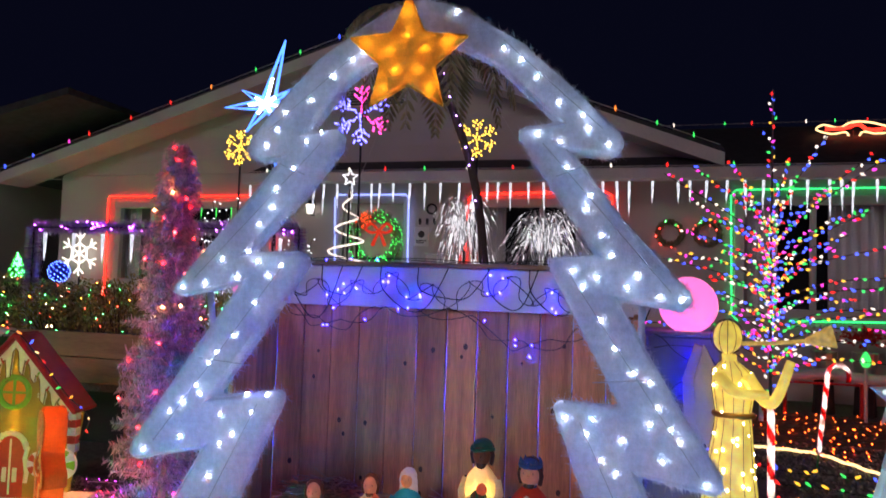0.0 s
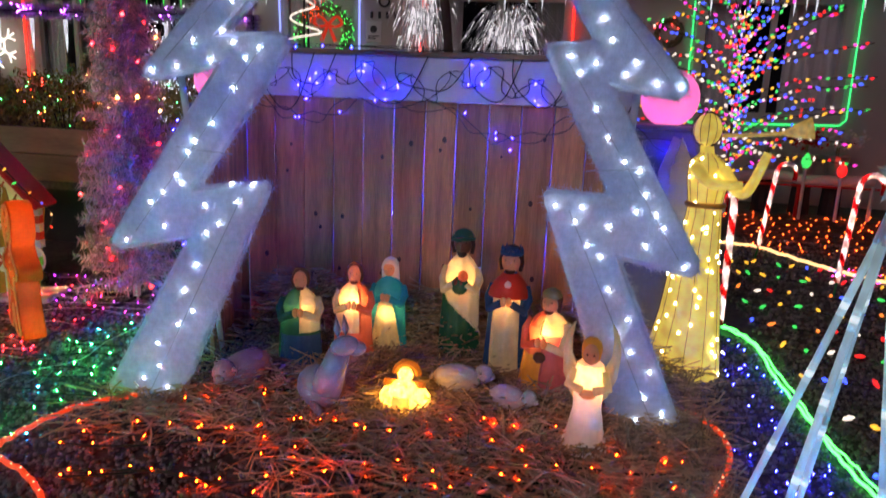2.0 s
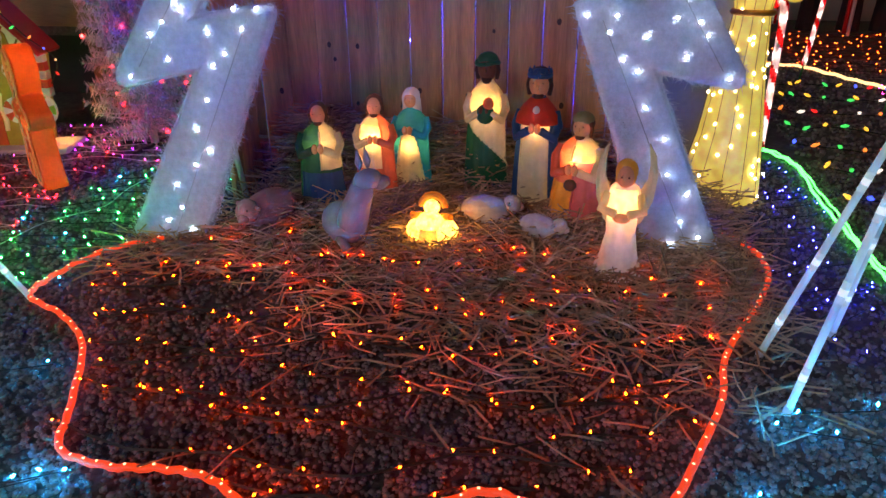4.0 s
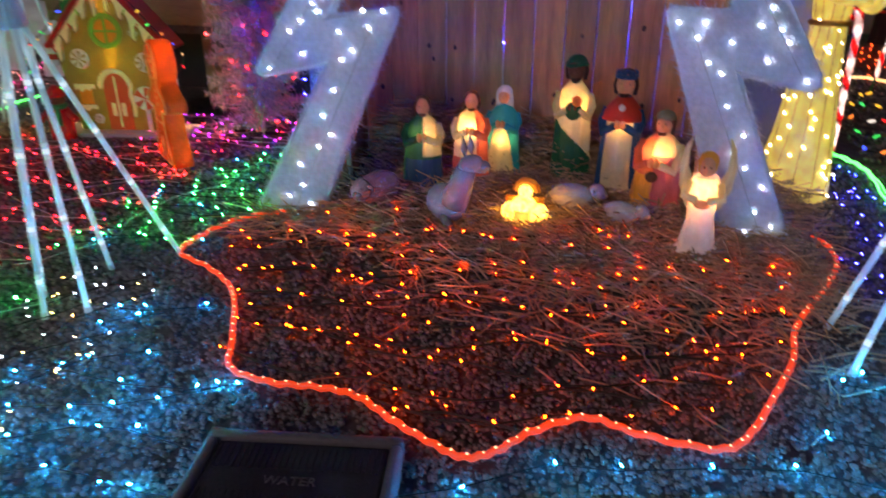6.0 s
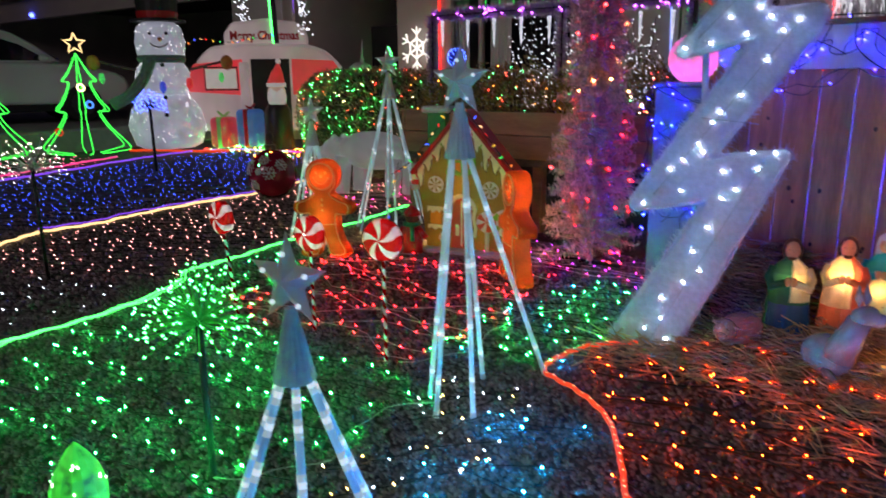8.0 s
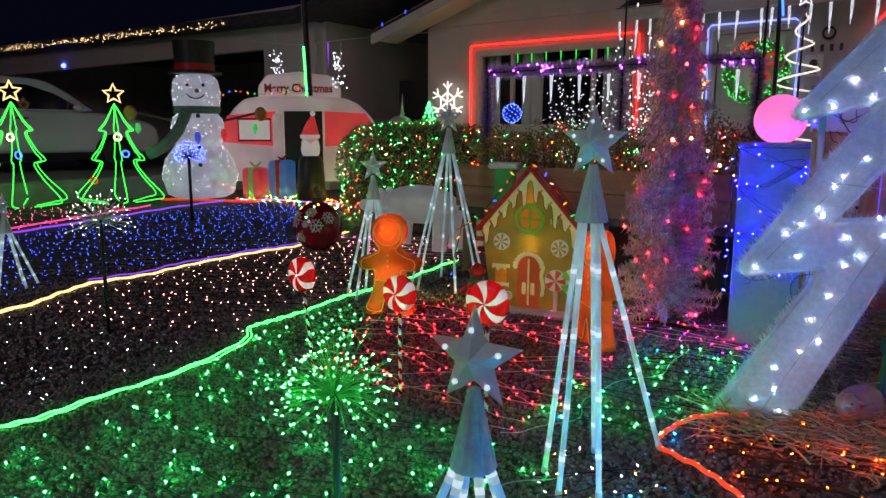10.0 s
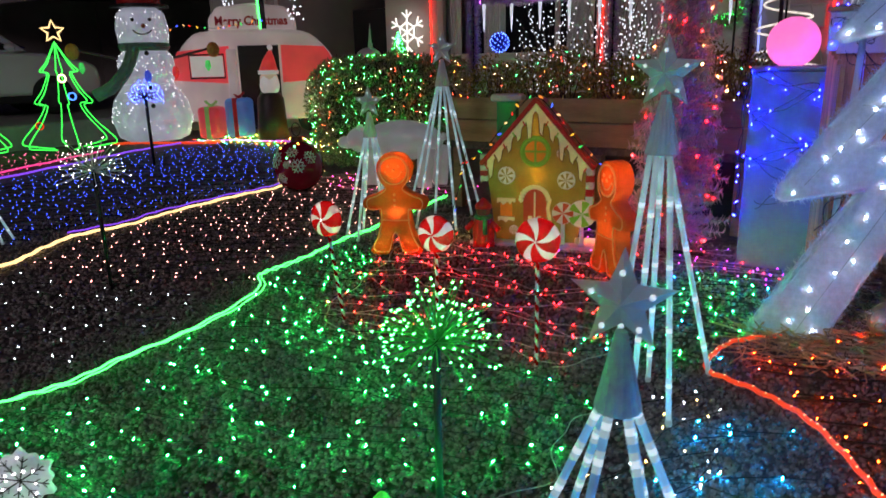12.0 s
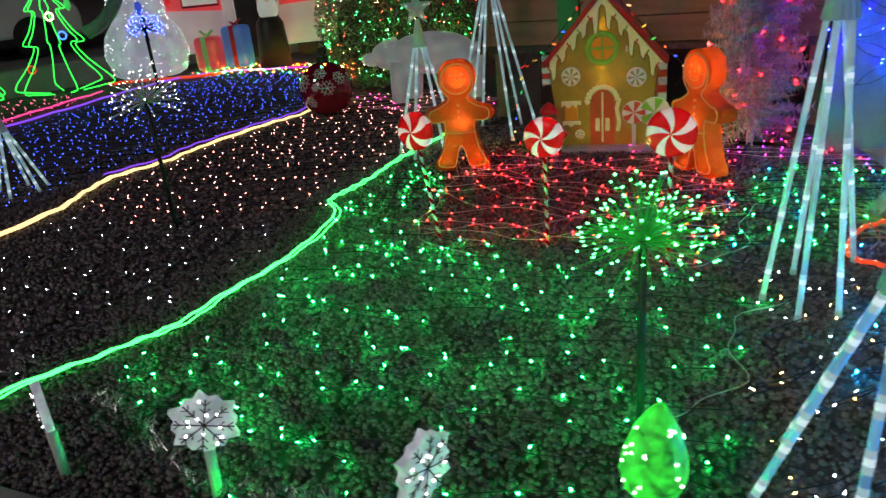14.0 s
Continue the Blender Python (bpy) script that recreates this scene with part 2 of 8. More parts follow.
# larger bulbs give off the same light from more surface
C = {k: lit_shell("bulb_" + k, c, s, 0.35, 60) for k, c, s in (
    ("warm", (1, 0.6, 0.25), 1.6), ("red", (1, 0.02, 0.015), 1.3), ("green", (0.02, 1, 0.15), 0.9), ("blue", (0.04, 0.09, 1), 2.4), ("yellow", (1, 0.55, 0.04), 1.3), ("pink", (1, 0.05, 0.6), 1.5), ("white", (1, 0.9, 0.75), 1.2), ("orange", (1, 0.24, 0.03), 1.5))}
N = {k: glow("rope_" + k, c, s) for k, c, s in (
    ("red", (1, 0.018, 0.008), 5), ("green", (0.04, 1, 0.12), 5), ("orange", (1, 0.07, 0.008), 0.75), ("yellow", (1, 0.75, 0.35), 5), ("blue", (0.28, 0.36, 1), 1.6),
    ("white", (0.9, 0.95, 1), 6), ("purple", (0.3, 0.08, 1), 1.0), ("pink", (1, 0.06, 0.3), 1.3), ("warm", (1, 0.68, 0.28), 1.8), ("azure", (0.06, 0.22, 1), 2.6))}
M = dict(
    gravel=surface("gravel_stone", (0.25, 0.235, 0.22), 0.8, var=0.35, scale=20, bump=0.3, fine=160, island=0.45),
    soil=surface("gravelly_ground", (0.13, 0.12, 0.11), 0.9, var=0.5, scale=30, bump=0.9, fine=90),
    straw=surface("straw", (0.57, 0.41, 0.25), 0.7, var=0.3, scale=14, bump=0.1, fine=90, island=0.35),
    strawbed=surface("packed_straw", (0.38, 0.28, 0.18), 0.9, var=0.5, scale=25, bump=0.8, fine=120),
    cedar=surface("cedar_board", (0.6, 0.27, 0.11), 0.62, var=0.45, scale=3.4, bump=0.4, fine=30, stretch=(6, 6, 0.5), each=0.26, tint=(0.66, 0.32, 0.14)),
    knot=surface("wood_knot", (0.09, 0.05, 0.035), 0.7, var=0.4, scale=40, bump=0.2, fine=120),
    plank=surface("planter_plank", (0.34, 0.22, 0.13), 0.65, var=0.4, scale=3.0, bump=0.3, fine=26, stretch=(0.6, 5, 5), each=0.2),
    white=surface("white_paint", (0.76, 0.75, 0.73), 0.55, var=0.12, scale=3, bump=0.1, fine=60),
    wall=surface("stucco_wall", (0.56, 0.53, 0.49), 0.85, var=0.14, scale=1.3, bump=0.4, fine=120),
    trim=surface("trim_paint", (0.66, 0.64, 0.6), 0.6, var=0.15, scale=2, bump=0.1, fine=40),
    shingle=surface("roof_shingle", (0.05, 0.05, 0.055), 0.9, var=0.5, scale=8, bump=0.7, fine=50),
    # near-black colour stands in for the darkness of unlit rooms and openings
    dark=surface("painted_dark", (0.03, 0.03, 0.032), 0.8, var=0.4, scale=3, bump=0),
    curtain=surface("grey_curtain", (0.42, 0.42, 0.41), 0.8, var=0.2, scale=4, bump=0.2, fine=30, stretch=(8, 8, 0.6)),
    black=surface("black_plastic", (0.02, 0.02, 0.022), 0.45, var=0.3, scale=20, bump=0.05),
    wire=surface("dark_green_wire", (0.015, 0.03, 0.02), 0.5, var=0.3, bump=0),
    wirew=surface("white_wire", (0.6, 0.6, 0.58), 0.5, var=0.15, bump=0),
    fur=surface("white_tinsel_fabric", (0.71, 0.71, 0.8), 0.8, var=0.22, scale=45, bump=1.0, fine=150, through_light=0.5),
    gold=surface("gold_tinsel_fabric", (0.72, 0.4, 0.05), 0.6, var=0.3, scale=14, bump=0.8, fine=120, through_light=0.45),
    frost=surface("frosted_plastic", (0.78, 0.8, 0.82), 0.4, var=0.08, scale=8, bump=0.05, through_light=0.45),
    tube=lit_shell("milky_tube", (0.6, 0.9, 0.95), 0.22, 0.7, 7),
    pvc=surface("pvc_pipe", (0.7, 0.71, 0.74), 0.35, var=0.08, scale=5, bump=0.03),
    concrete=surface("concrete", (0.33, 0.32, 0.31), 0.85, var=0.25, scale=5, bump=0.5, fine=90),
    metal=surface("cast_lid", (0.06, 0.058, 0.06), 0.5, metal=0.6, var=0.4, scale=14, bump=0.4, fine=150),
    meterbox=surface("plastic_box_rim", (0.19, 0.18, 0.18), 0.6, var=0.3, scale=12, bump=0.3, fine=110),
    silver=surface("silver_tinsel", (0.7, 0.7, 0.72), 0.28, metal=0.9, var=0.2, scale=20, bump=0.2, island=0.3),
    violet=surface("violet_tinsel", (0.5, 0.3, 0.66), 0.35, metal=0.5, var=0.3, scale=20, bump=0.2, island=0.35),
    pinktinsel=surface("pink_tinsel", (0.86, 0.56, 0.62), 0.45, metal=0.05, var=0.25, scale=9, bump=0.1, island=0.45, through_light=0.12),
    leaf=surface("hedge_leaf", (0.27, 0.27, 0.15), 0.55, var=0.4, scale=9, bump=0.1, island=0.45),
    dry=surface("dry_foliage", (0.3, 0.24, 0.09), 0.7, var=0.4, scale=9, bump=0.1, island=0.45),
    frond=surface("palm_leaflet", (0.5, 0.46, 0.26), 0.6, var=0.4, scale=5, bump=0.1, island=0.35, through_light=0.2),
    bark=surface("trunk_bark", (0.12, 0.09, 0.08), 0.9, var=0.4, scale=9, bump=0.9, fine=40),
    carpaint=surface("white_car_paint", (0.72, 0.72, 0.72), 0.25, var=0.05, scale=2, bump=0, coat=0.8),
    carglass=surface("car_window", (0.01, 0.01, 0.012), 0.05, var=0.1, bump=0),
    rubber=surface("tyre_rubber", (0.02, 0.02, 0.02), 0.8, var=0.3, scale=20, bump=0.2),
    red=surface("red_paint", (0.6, 0.02, 0.02), 0.4, var=0.2, scale=9, bump=0.05),
    green=surface("green_paint", (0.03, 0.3, 0.08), 0.45, var=0.2, scale=9, bump=0.05),
    blue=surface("blue_paint", (0.04, 0.16, 0.4), 0.45, var=0.2, scale=9, bump=0.05),
    pier=surface("grey_blue_board", (0.2, 0.22, 0.38), 0.6, var=0.2, scale=3, bump=0.2, fine=50),
    thread=surface("grey_seam_thread", (0.46, 0.46, 0.5), 0.8, var=0.2, bump=0),
    glass=glass("window_glass", (0.9, 0.92, 0.92)),
)
# ---------------------------------------------------------------- ground
def sheet_lines(lo, hi, near_lo, near_hi, step):
    far = [1, 3, 7, 15, 35, 80, 200]
    return sorted({round(v, 3) for v in [near_lo - d for d in far if near_lo - d >= lo] + list(np.arange(near_lo, near_hi, step)) + [near_hi + d for d in far if near_hi + d <= hi]})


xs, ys = sheet_lines(-220, 220, -7.0, 3.0, 0.08), sheet_lines(-60, 220, -0.6, 5.4, 0.08)
sh = Shape()
sh.v = [(x, y, ground_z(x, y) - 0.012 + 0.012 * noise.noise((x * 31, y * 31, 9.0))) for y in ys for x in xs]
sh.f = [(j * len(xs) + i, j * len(xs) + i + 1, (j + 1) * len(xs) + i + 1, (j + 1) * len(xs) + i) for j in range(len(ys) - 1) for i in range(len(xs) - 1)]
sh.m = [0] * len(sh.f)
tagged(part("ground", sh, M["soil"], smooth=True), "front yard ground of dark grey gravel", "ground", kind="structure")


def scatter_stones(name, regions, label):
    """Angular gravel: every stone a dented twelve-sided lump of its own size and turn."""
    base = np.array([(-1, -1, -1), (1, -1, -1), (1, 1, -1), (-1, 1, -1), (-1, -1, 1), (1, -1, 1), (1, 1, 1), (-1, 1, 1)], float) * 0.62
    quads = np.array([(0, 3, 2, 1), (4, 5, 6, 7), (0, 1, 5, 4), (1, 2, 6, 5), (2, 3, 7, 6), (3, 0, 4, 7)])
    P, S = [], []
    for x0, x1, y0, y1, count, size in regions:
        P.append(np.stack([rng.uniform(x0, x1, count), rng.uniform(y0, y1, count)], 1))
        S.append(size * rng.uniform(0.55, 1.35, count))
    P, S = np.concatenate(P), np.concatenate(S)
    k = len(P)
    Z = np.array([ground_z(x, y) for x, y in P]) + rng.uniform(-0.3, 0.35, k) * S
    V = base[None] * rng.uniform(0.55, 1.2, (k, 8, 3)) * S[:, None, None] * np.array([1, 1, 0.75])
    a, b = rng.uniform(0, 6.283, k), rng.uniform(-0.7, 0.7, k)
    ca, sa, cb, sb = np.cos(a)[:, None], np.sin(a)[:, None], np.cos(b)[:, None], np.sin(b)[:, None]
    y, z = V[:, :, 1] * cb - V[:, :, 2] * sb, V[:, :, 1] * sb + V[:, :, 2] * cb
    x, y = V[:, :, 0] * ca - y * sa, V[:, :, 0] * sa + y * ca
    V = np.stack([x + P[:, :1], y + P[:, 1:], z + Z[:, None]], 2).reshape(-1, 3)
    F = (quads[None] + 8 * np.arange(k)[:, None, None]).reshape(-1, 4)
    me = bpy.data.meshes.new(name)
    me.vertices.add(len(V)), me.loops.add(F.size), me.polygons.add(len(F))
    me.vertices.foreach_set("co", V.ravel())
    me.loops.foreach_set("vertex_index", F.ravel())
    me.polygons.foreach_set("loop_start", np.arange(0, F.size, 4))
    me.update(calc_edges=True)
    me.materials.append(M["gravel"])
    return tagged(new(name, me), label, "gravel", kind="stuff")


scatter_stones("gravel", [(-4.2, 1.4, 0.2, 2.4, 62000, 0.0092), (-4.6, 1.8, 2.4, 4.4, 34000, 0.01), (-7.0, -4.2, 0.2, 5.0, 18000, 0.0125), (1.2, 3.0, 1.0, 7.5, 8000, 0.015)],
               "loose angular grey gravel covering the yard")

# concrete pavement at the front edge
pv = thing("pavement", "grey concrete pavement slab beside the gravel", "pavement", kind="structure")
for k in range(4):
    part("slab", Shape().box(-9.2 + k * 1.5, -7.72 + k * 1.5, -1.6, 0.0, -0.05, 0.012, b=0.008), M["concrete"], pv, m=pose(0.0, 0.72, 0, 0, 0, 8))

# driveway of the neighbouring bay, a little higher
tagged(part("driveway", Shape().box(-30, -12.4, 2.5, 13, -0.1, 0.36, b=0.03), M["concrete"]), "raised concrete driveway in the dark", "driveway", kind="structure")


# ---------------------------------------------------------------- house
def wall_with_openings(name, x0, x1, z0, z1, y0, y1, holes, label):
    sh = Shape()
    cuts = sorted({x0, x1, *[h[0] for h in holes], *[h[1] for h in holes]})
    for a, b in zip(cuts, cuts[1:]):
        mine = [h for h in holes if h[0] <= a and h[1] >= b]
        if not mine:
            sh.box(a, b, y0, y1, z0, z1)
        for h in mine:
            if h[2] > z0:
                sh.box(a, b, y0, y1, z0, h[2])
            sh.box(a, b, y0, y1, h[3], z1)
    return tagged(part(name, sh, M["wall"]), label, "wall", kind="structure")


WY = 10.3
LW, DOOR, RW, GW = (-7.98, -5.2, 1.2, 2.5), (-3.94, -2.99, 0.35, 2.5), (-1.9, -0.05, 1.2, 2.52), (1.6, 3.36, 1.08, 2.55)
wall_with_openings("wall_front", -9.15, 7.0, 0, 2.98, WY, WY + 0.16, [LW, DOOR, RW, GW], "pale grey stucco house front lit by coloured lamps")
sh = Shape().box(-9.15, -9.0, WY + 0.16, 17, 0, 2.98).box(6.85, 7.0, WY + 0.16, 17, 0, 2.98).box(-9.15, 7.0, 17, 17.16, 0, 2.98)
tagged(part("wall_sides", sh, M["wall"]), "pale grey stucco side and back walls", "wall", kind="structure")
# gable above the front with horizontal boards
gab = thing("wall_gable", "pale boarded gable above the house front", "wall", kind="structure")
for k in range(9):
    z0, z1 = 2.985 + k * 0.19, 2.985 + (k + 1) * 0.19 - 0.002
    xl, xr = -9.15 + max(0, (z1 - 3.02)) / 0.302, 1.25 - max(0, (z1 - 2.98)) / 0.384
    xl0, xr0 = -9.15 + max(0, (z0 - 3.02)) / 0.302, 1.25 - max(0, (z0 - 2.98)) / 0.384
    if xr0 - xl0 > 0.3:
        part("siding_board", Shape().prism([(xl0, z0), (xr0, z0), (max(xr, -3.4), z1), (min(xl, -3.4), z1)], WY - 0.005, WY + 0.1), M["wall"], gab)
part("gable_backing", Shape().prism([(-9.14, 2.99), (-3.4, 4.72), (1.24, 2.99)], WY + 0.1, WY + 0.16), M["wall"], gab)
part("vent", Shape().box(-4.0, -3.0, WY - 0.02, WY, 3.98, 4.25, b=0.01), M["trim"], gab, "slatted gable vent")
for k in range(6):
    part("vent_slat", Shape().box(-3.96, -3.04, WY - 0.034, WY - 0.02, 4.0 + k * 0.04, 4.02 + k * 0.04), M["dark"], gab)
# roofs
roof = thing("roof", "dark shingled gabled roof with pale fascia boards", "roof", kind="structure")
ang = math.atan(0.302)
sl = Shape().prism([(-9.95, 2.86), (-3.4, 4.84), (-3.4, 4.94), (-9.95, 2.96)], 9.7, 17.2)
part("roof_slope", sl, M["shingle"], roof)
part("roof_slope", Shape().prism([(-3.4, 4.84), (1.35, 3.02), (1.35, 3.12), (-3.4, 4.94)], 9.7, 17.2), M["shingle"], roof)
part("fascia", Shape().prism([(-9.97, 2.72), (-3.4, 4.70), (-3.4, 4.87), (-9.97, 2.89)], 9.64, 9.7), M["trim"], roof, "pale painted fascia board")
part("fascia", Shape().prism([(-3.4, 4.70), (1.35, 2.88), (1.35, 3.05), (-3.4, 4.87)], 9.64, 9.7), M["trim"], roof, "pale painted fascia board")
part("soffit", Shape().prism([(-9.9, 2.78), (-3.4, 4.74), (-3.4, 4.78), (-9.9, 2.82)], 9.7, WY - 0.01), M["trim"], roof)
part("soffit", Shape().prism([(-3.4, 4.74), (1.3, 2.93), (1.3, 2.97), (-3.4, 4.78)], 9.7, WY - 0.01), M["trim"], roof)
part("eave_roof", Shape().add([(-5.2, 9.55, 2.84), (7.4, 9.55, 2.84), (7.4, 10.25, 3.12), (-5.2, 10.25, 3.12), (-5.2, 9.55, 2.8), (7.4, 9.55, 2.8), (7.4, 10.25, 2.985), (-5.2, 10.25, 2.985)],
     [(0, 1, 2, 3), (7, 6, 5, 4), (0, 4, 5, 1), (1, 5, 6, 2), (3, 2, 6, 7), (0, 3, 7, 4)]), M["shingle"], roof)
part("gutter", Shape().box(-5.2, 7.4, 9.46, 9.55, 2.69, 2.85, b=0.02), M["trim"], roof, "pale painted gutter board")
part("main_roof", Shape().add([(0.3, 10.2, 3.05), (7.5, 10.2, 3.05), (7.5, 13.2, 4.15), (-1.6, 13.2, 4.15), (7.5, 17, 2.8), (-3, 17, 2.8)], [(0, 1, 2, 3), (3, 2, 4, 5)]), M["shingle"], roof)
tagged(part("ceiling", Shape().box(-9.0, 6.85, WY + 0.16, 17, 2.9, 2.97), M["trim"]), "plain ceiling inside the dark house", "ceiling", kind="structure")
# the unlit room's darkness is put into the colour of floor and partition
tagged(part("floor", Shape().box(-9.0, 6.85, WY + 0.16, 17, 0.2, 0.3), M["dark"]), "house floor coloured near black for the unlit room", "floor", kind="structure")
tagged(part("inner_wall", Shape().box(-9.0, 6.85, 13.0, 13.1, 0.3, 2.9), M["dark"]), "house partition coloured near black for the unlit room", "wall", kind="structure")


def window(name, hole, mullions, curtains, label):
    x0, x1, z0, z1 = hole
    t = thing(name, label, "window", kind="structure")
    f = Shape()
    w = 0.07
    f.box(x0 - 0.05, x1 + 0.05, WY - 0.03, WY + 0.06, z1 - w, z1 + 0.05, b=0.008).box(x0 - 0.05, x1 + 0.05, WY - 0.05, WY + 0.06, z0 - 0.05, z0 + w, b=0.008)
    f.box(x0 - 0.05, x0 + w, WY - 0.03, WY + 0.06, z0 + w, z1 - w, b=0.008).box(x1 - w, x1 + 0.05, WY - 0.03, WY + 0.06, z0 + w, z1 - w, b=0.008)
    for mx in mullions:
        f.box(mx - 0.035, mx + 0.035, WY - 0.02, WY + 0.05, z0 + w, z1 - w, b=0.008)
    part("window_frame", f, M["trim"], t, "white window frame")
    xsp = [x0 + w, *mullions, x1 - w]
    for a, b in zip(xsp, xsp[1:]):
        p = part("pane", Shape().box(a + 0.03, b - 0.03, WY + 0.02, WY + 0.026, z0 + w, z1 - w), M["glass"], t)
        p.visible_shadow = False
    for a, b in curtains:
        k = max(6, int((b - a) / 0.035))
        pts = [(a + (b - a) * i / k, WY + 0.22 + 0.025 * math.sin(i * 1.9)) for i in range(k + 1)]
        c = Shape().add([(x, y, z) for z in (z0 - 0.1, z1) for x, y in pts], [(i, i + 1, k + 2 + i, k + 1 + i) for i in range(k)])
        part("curtain", c, M["curtain"], t, "grey hanging curtain", smooth=True)
    return t


window("window_1", LW, [-7.31, -5.82], [(-7.98, -7.7), (-7.25, -6.85), (-5.75, -5.25)], "wide three-part window framed by red rope light")
window("window_2", RW, [-0.95], [(-1.9, -1.5), (-0.5, -0.1)], "window behind silver tinsel, framed in red light")
window("window_3", GW, [2.48], [(1.65, 2.1), (2.7, 3.36)], "window with grey curtains framed by green rope light")
dr = thing("door_1", "white front door framed by pale blue rope light", "door", kind="structure")
part("door_leaf", Shape().box(-3.94, -2.99, WY + 0.05, WY + 0.1, 0.35, 2.5, b=0.004), M["white"], dr)
part("door_frame", Shape().box(-4.02, -3.94, WY - 0.03, WY + 0.1, 0.3, 2.58, b=0.006).box(-2.99, -2.91, WY - 0.03, WY + 0.1, 0.3, 2.58, b=0.006).box(-3.94, -2.99, WY - 0.03, WY + 0.1, 2.5, 2.58, b=0.006), M["trim"], dr)
for a in (-3.85, -3.42):
    for b, c in ((0.5, 1.3), (1.4, 2.35)):
        part("door_panel", Shape().box(a, a + 0.36, WY + 0.04, WY + 0.05, b, c, b=0.004), M["white"], dr)
part("door_knob", Shape().ball((-3.06, WY + 0.02, 1.35), 0.03), M["metal"], dr)


# ---------------------------------------------------------------- neighbouring carport
tagged(part("wall_carport", Shape().box(-12.5, -11.0, 9.2, 9.4, 0, 3.5).box(-26, -12.5, 9.2, 9.4, 2.75, 3.5).box(-26, -25.5, 9.4, 15, 0, 3.5).box(-26, -10.9, 15, 15.2, 0, 3.5).box(-11.0, -10.9, 9.4, 15, 0, 3.5), M["wall"]),
       "grey carport wall with a wide dark opening", "wall", kind="structure")
tagged(part("carport_roof", Shape().prism([(-26, 3.4), (-11.0, 3.15), (-7.6, 3.9), (-7.6, 4.0), (-11, 3.32), (-26, 3.56)], 8.7, 15.4), M["shingle"]), "low dark carport roof", "roof", kind="structure")
# near-black colour paints the darkness below the carport roof
tagged(part("carport_ceiling", Shape().box(-25.5, -11.0, 9.4, 15, 3.5, 3.55), M["dark"]), "carport ceiling coloured near black for the unlit bay", "ceiling", kind="structure")
tagged(part("dark_fence", Shape().box(-10.9, -9.15, 11.5, 11.6, 0, 2.2), M["dark"]), "plain near-black panel between the houses", "fence", kind="structure")


# ---------------------------------------------------------------- nativity fence and its two piers
fence = thing("fence", "cedar board fence panel behind the nativity scene", "fence")
seams = [-1.5 + 0.1525 * k for k in range(13)]
for k, x in enumerate(seams[:-1]):
    dz, dy = rng.uniform(-0.01, 0.01), rng.uniform(-0.003, 0.003)
    b = part("board", Shape().box(x + 0.003, x + 0.1495, 3.89 + dy, 3.91 + dy, 0.0, 1.24 + dz, b=0.002), M["cedar"], fence)
    for j in range(int(rng.integers(1, 4))):
        cx, cz, r = x + rng.uniform(0.03, 0.12), rng.uniform(0.25, 1.1), rng.uniform(0.006, 0.012)
        part("knot", Shape().ball((cx, 3.89 + dy, cz), r, 8, 0, (1, 0.08, 1.35)), M["knot"], b)
part("top_rail", Shape().box(-1.52, 0.36, 3.855, 3.885, 1.185, 1.385, b=0.004), M["white"], fence, "pale painted top rail hung with blue lamps")
part("cap_rail", Shape().box(-1.53, 0.37, 3.83, 3.97, 1.387, 1.41, b=0.004), M["plank"], fence)
for s, x in ((-1, -1.5), (1, 0.33)):
    for k in range(4):
        part("side_board", Shape().box(-0.01, 0.01, -0.14 - 0.145 * k, 0.0 - 0.145 * k, 0, 1.2 - 0.02 * k, b=0.002), M["cedar"], fence, m=pose(x, 3.87, 0, 0, 0, 10 if s < 0 else -10))
for nm, x0, x1 in (("left", -1.87, -1.51), ("right", 0.36, 0.72)):
    pier = thing("pier", "grey boarded pier wrapped in blue string lights", "pier", group="piers beside the fence")
    part("pier_body", Shape().box(x0, x1, 3.95, 4.31, 0, 1.1, b=0.006), M["pier"], pier)
    part("pier_cap", Shape().box(x0 - 0.01, x1 + 0.01, 3.94, 4.32, 1.102, 1.125, b=0.004), M["pier"], pier)
    lamp = thing("globe_lamp", "glowing pink globe lamp standing on the pier", "lamp", pose((x0 + x1) / 2, 4.0, 1.125), group="pink globes on the piers")
    part("globe", Shape().ball((0, 0, 0.122), 0.131, 32), lit_shell("pink_globe", (1.0, 0.17, 0.52), 1.15, 0.08, 4), lamp, smooth=True)
    part("base", Shape().lathe([(0, 0.06, 0.06, 0, 0), (0.015, 0.055, 0.055, 0, 0)], 20), M["white"], lamp)


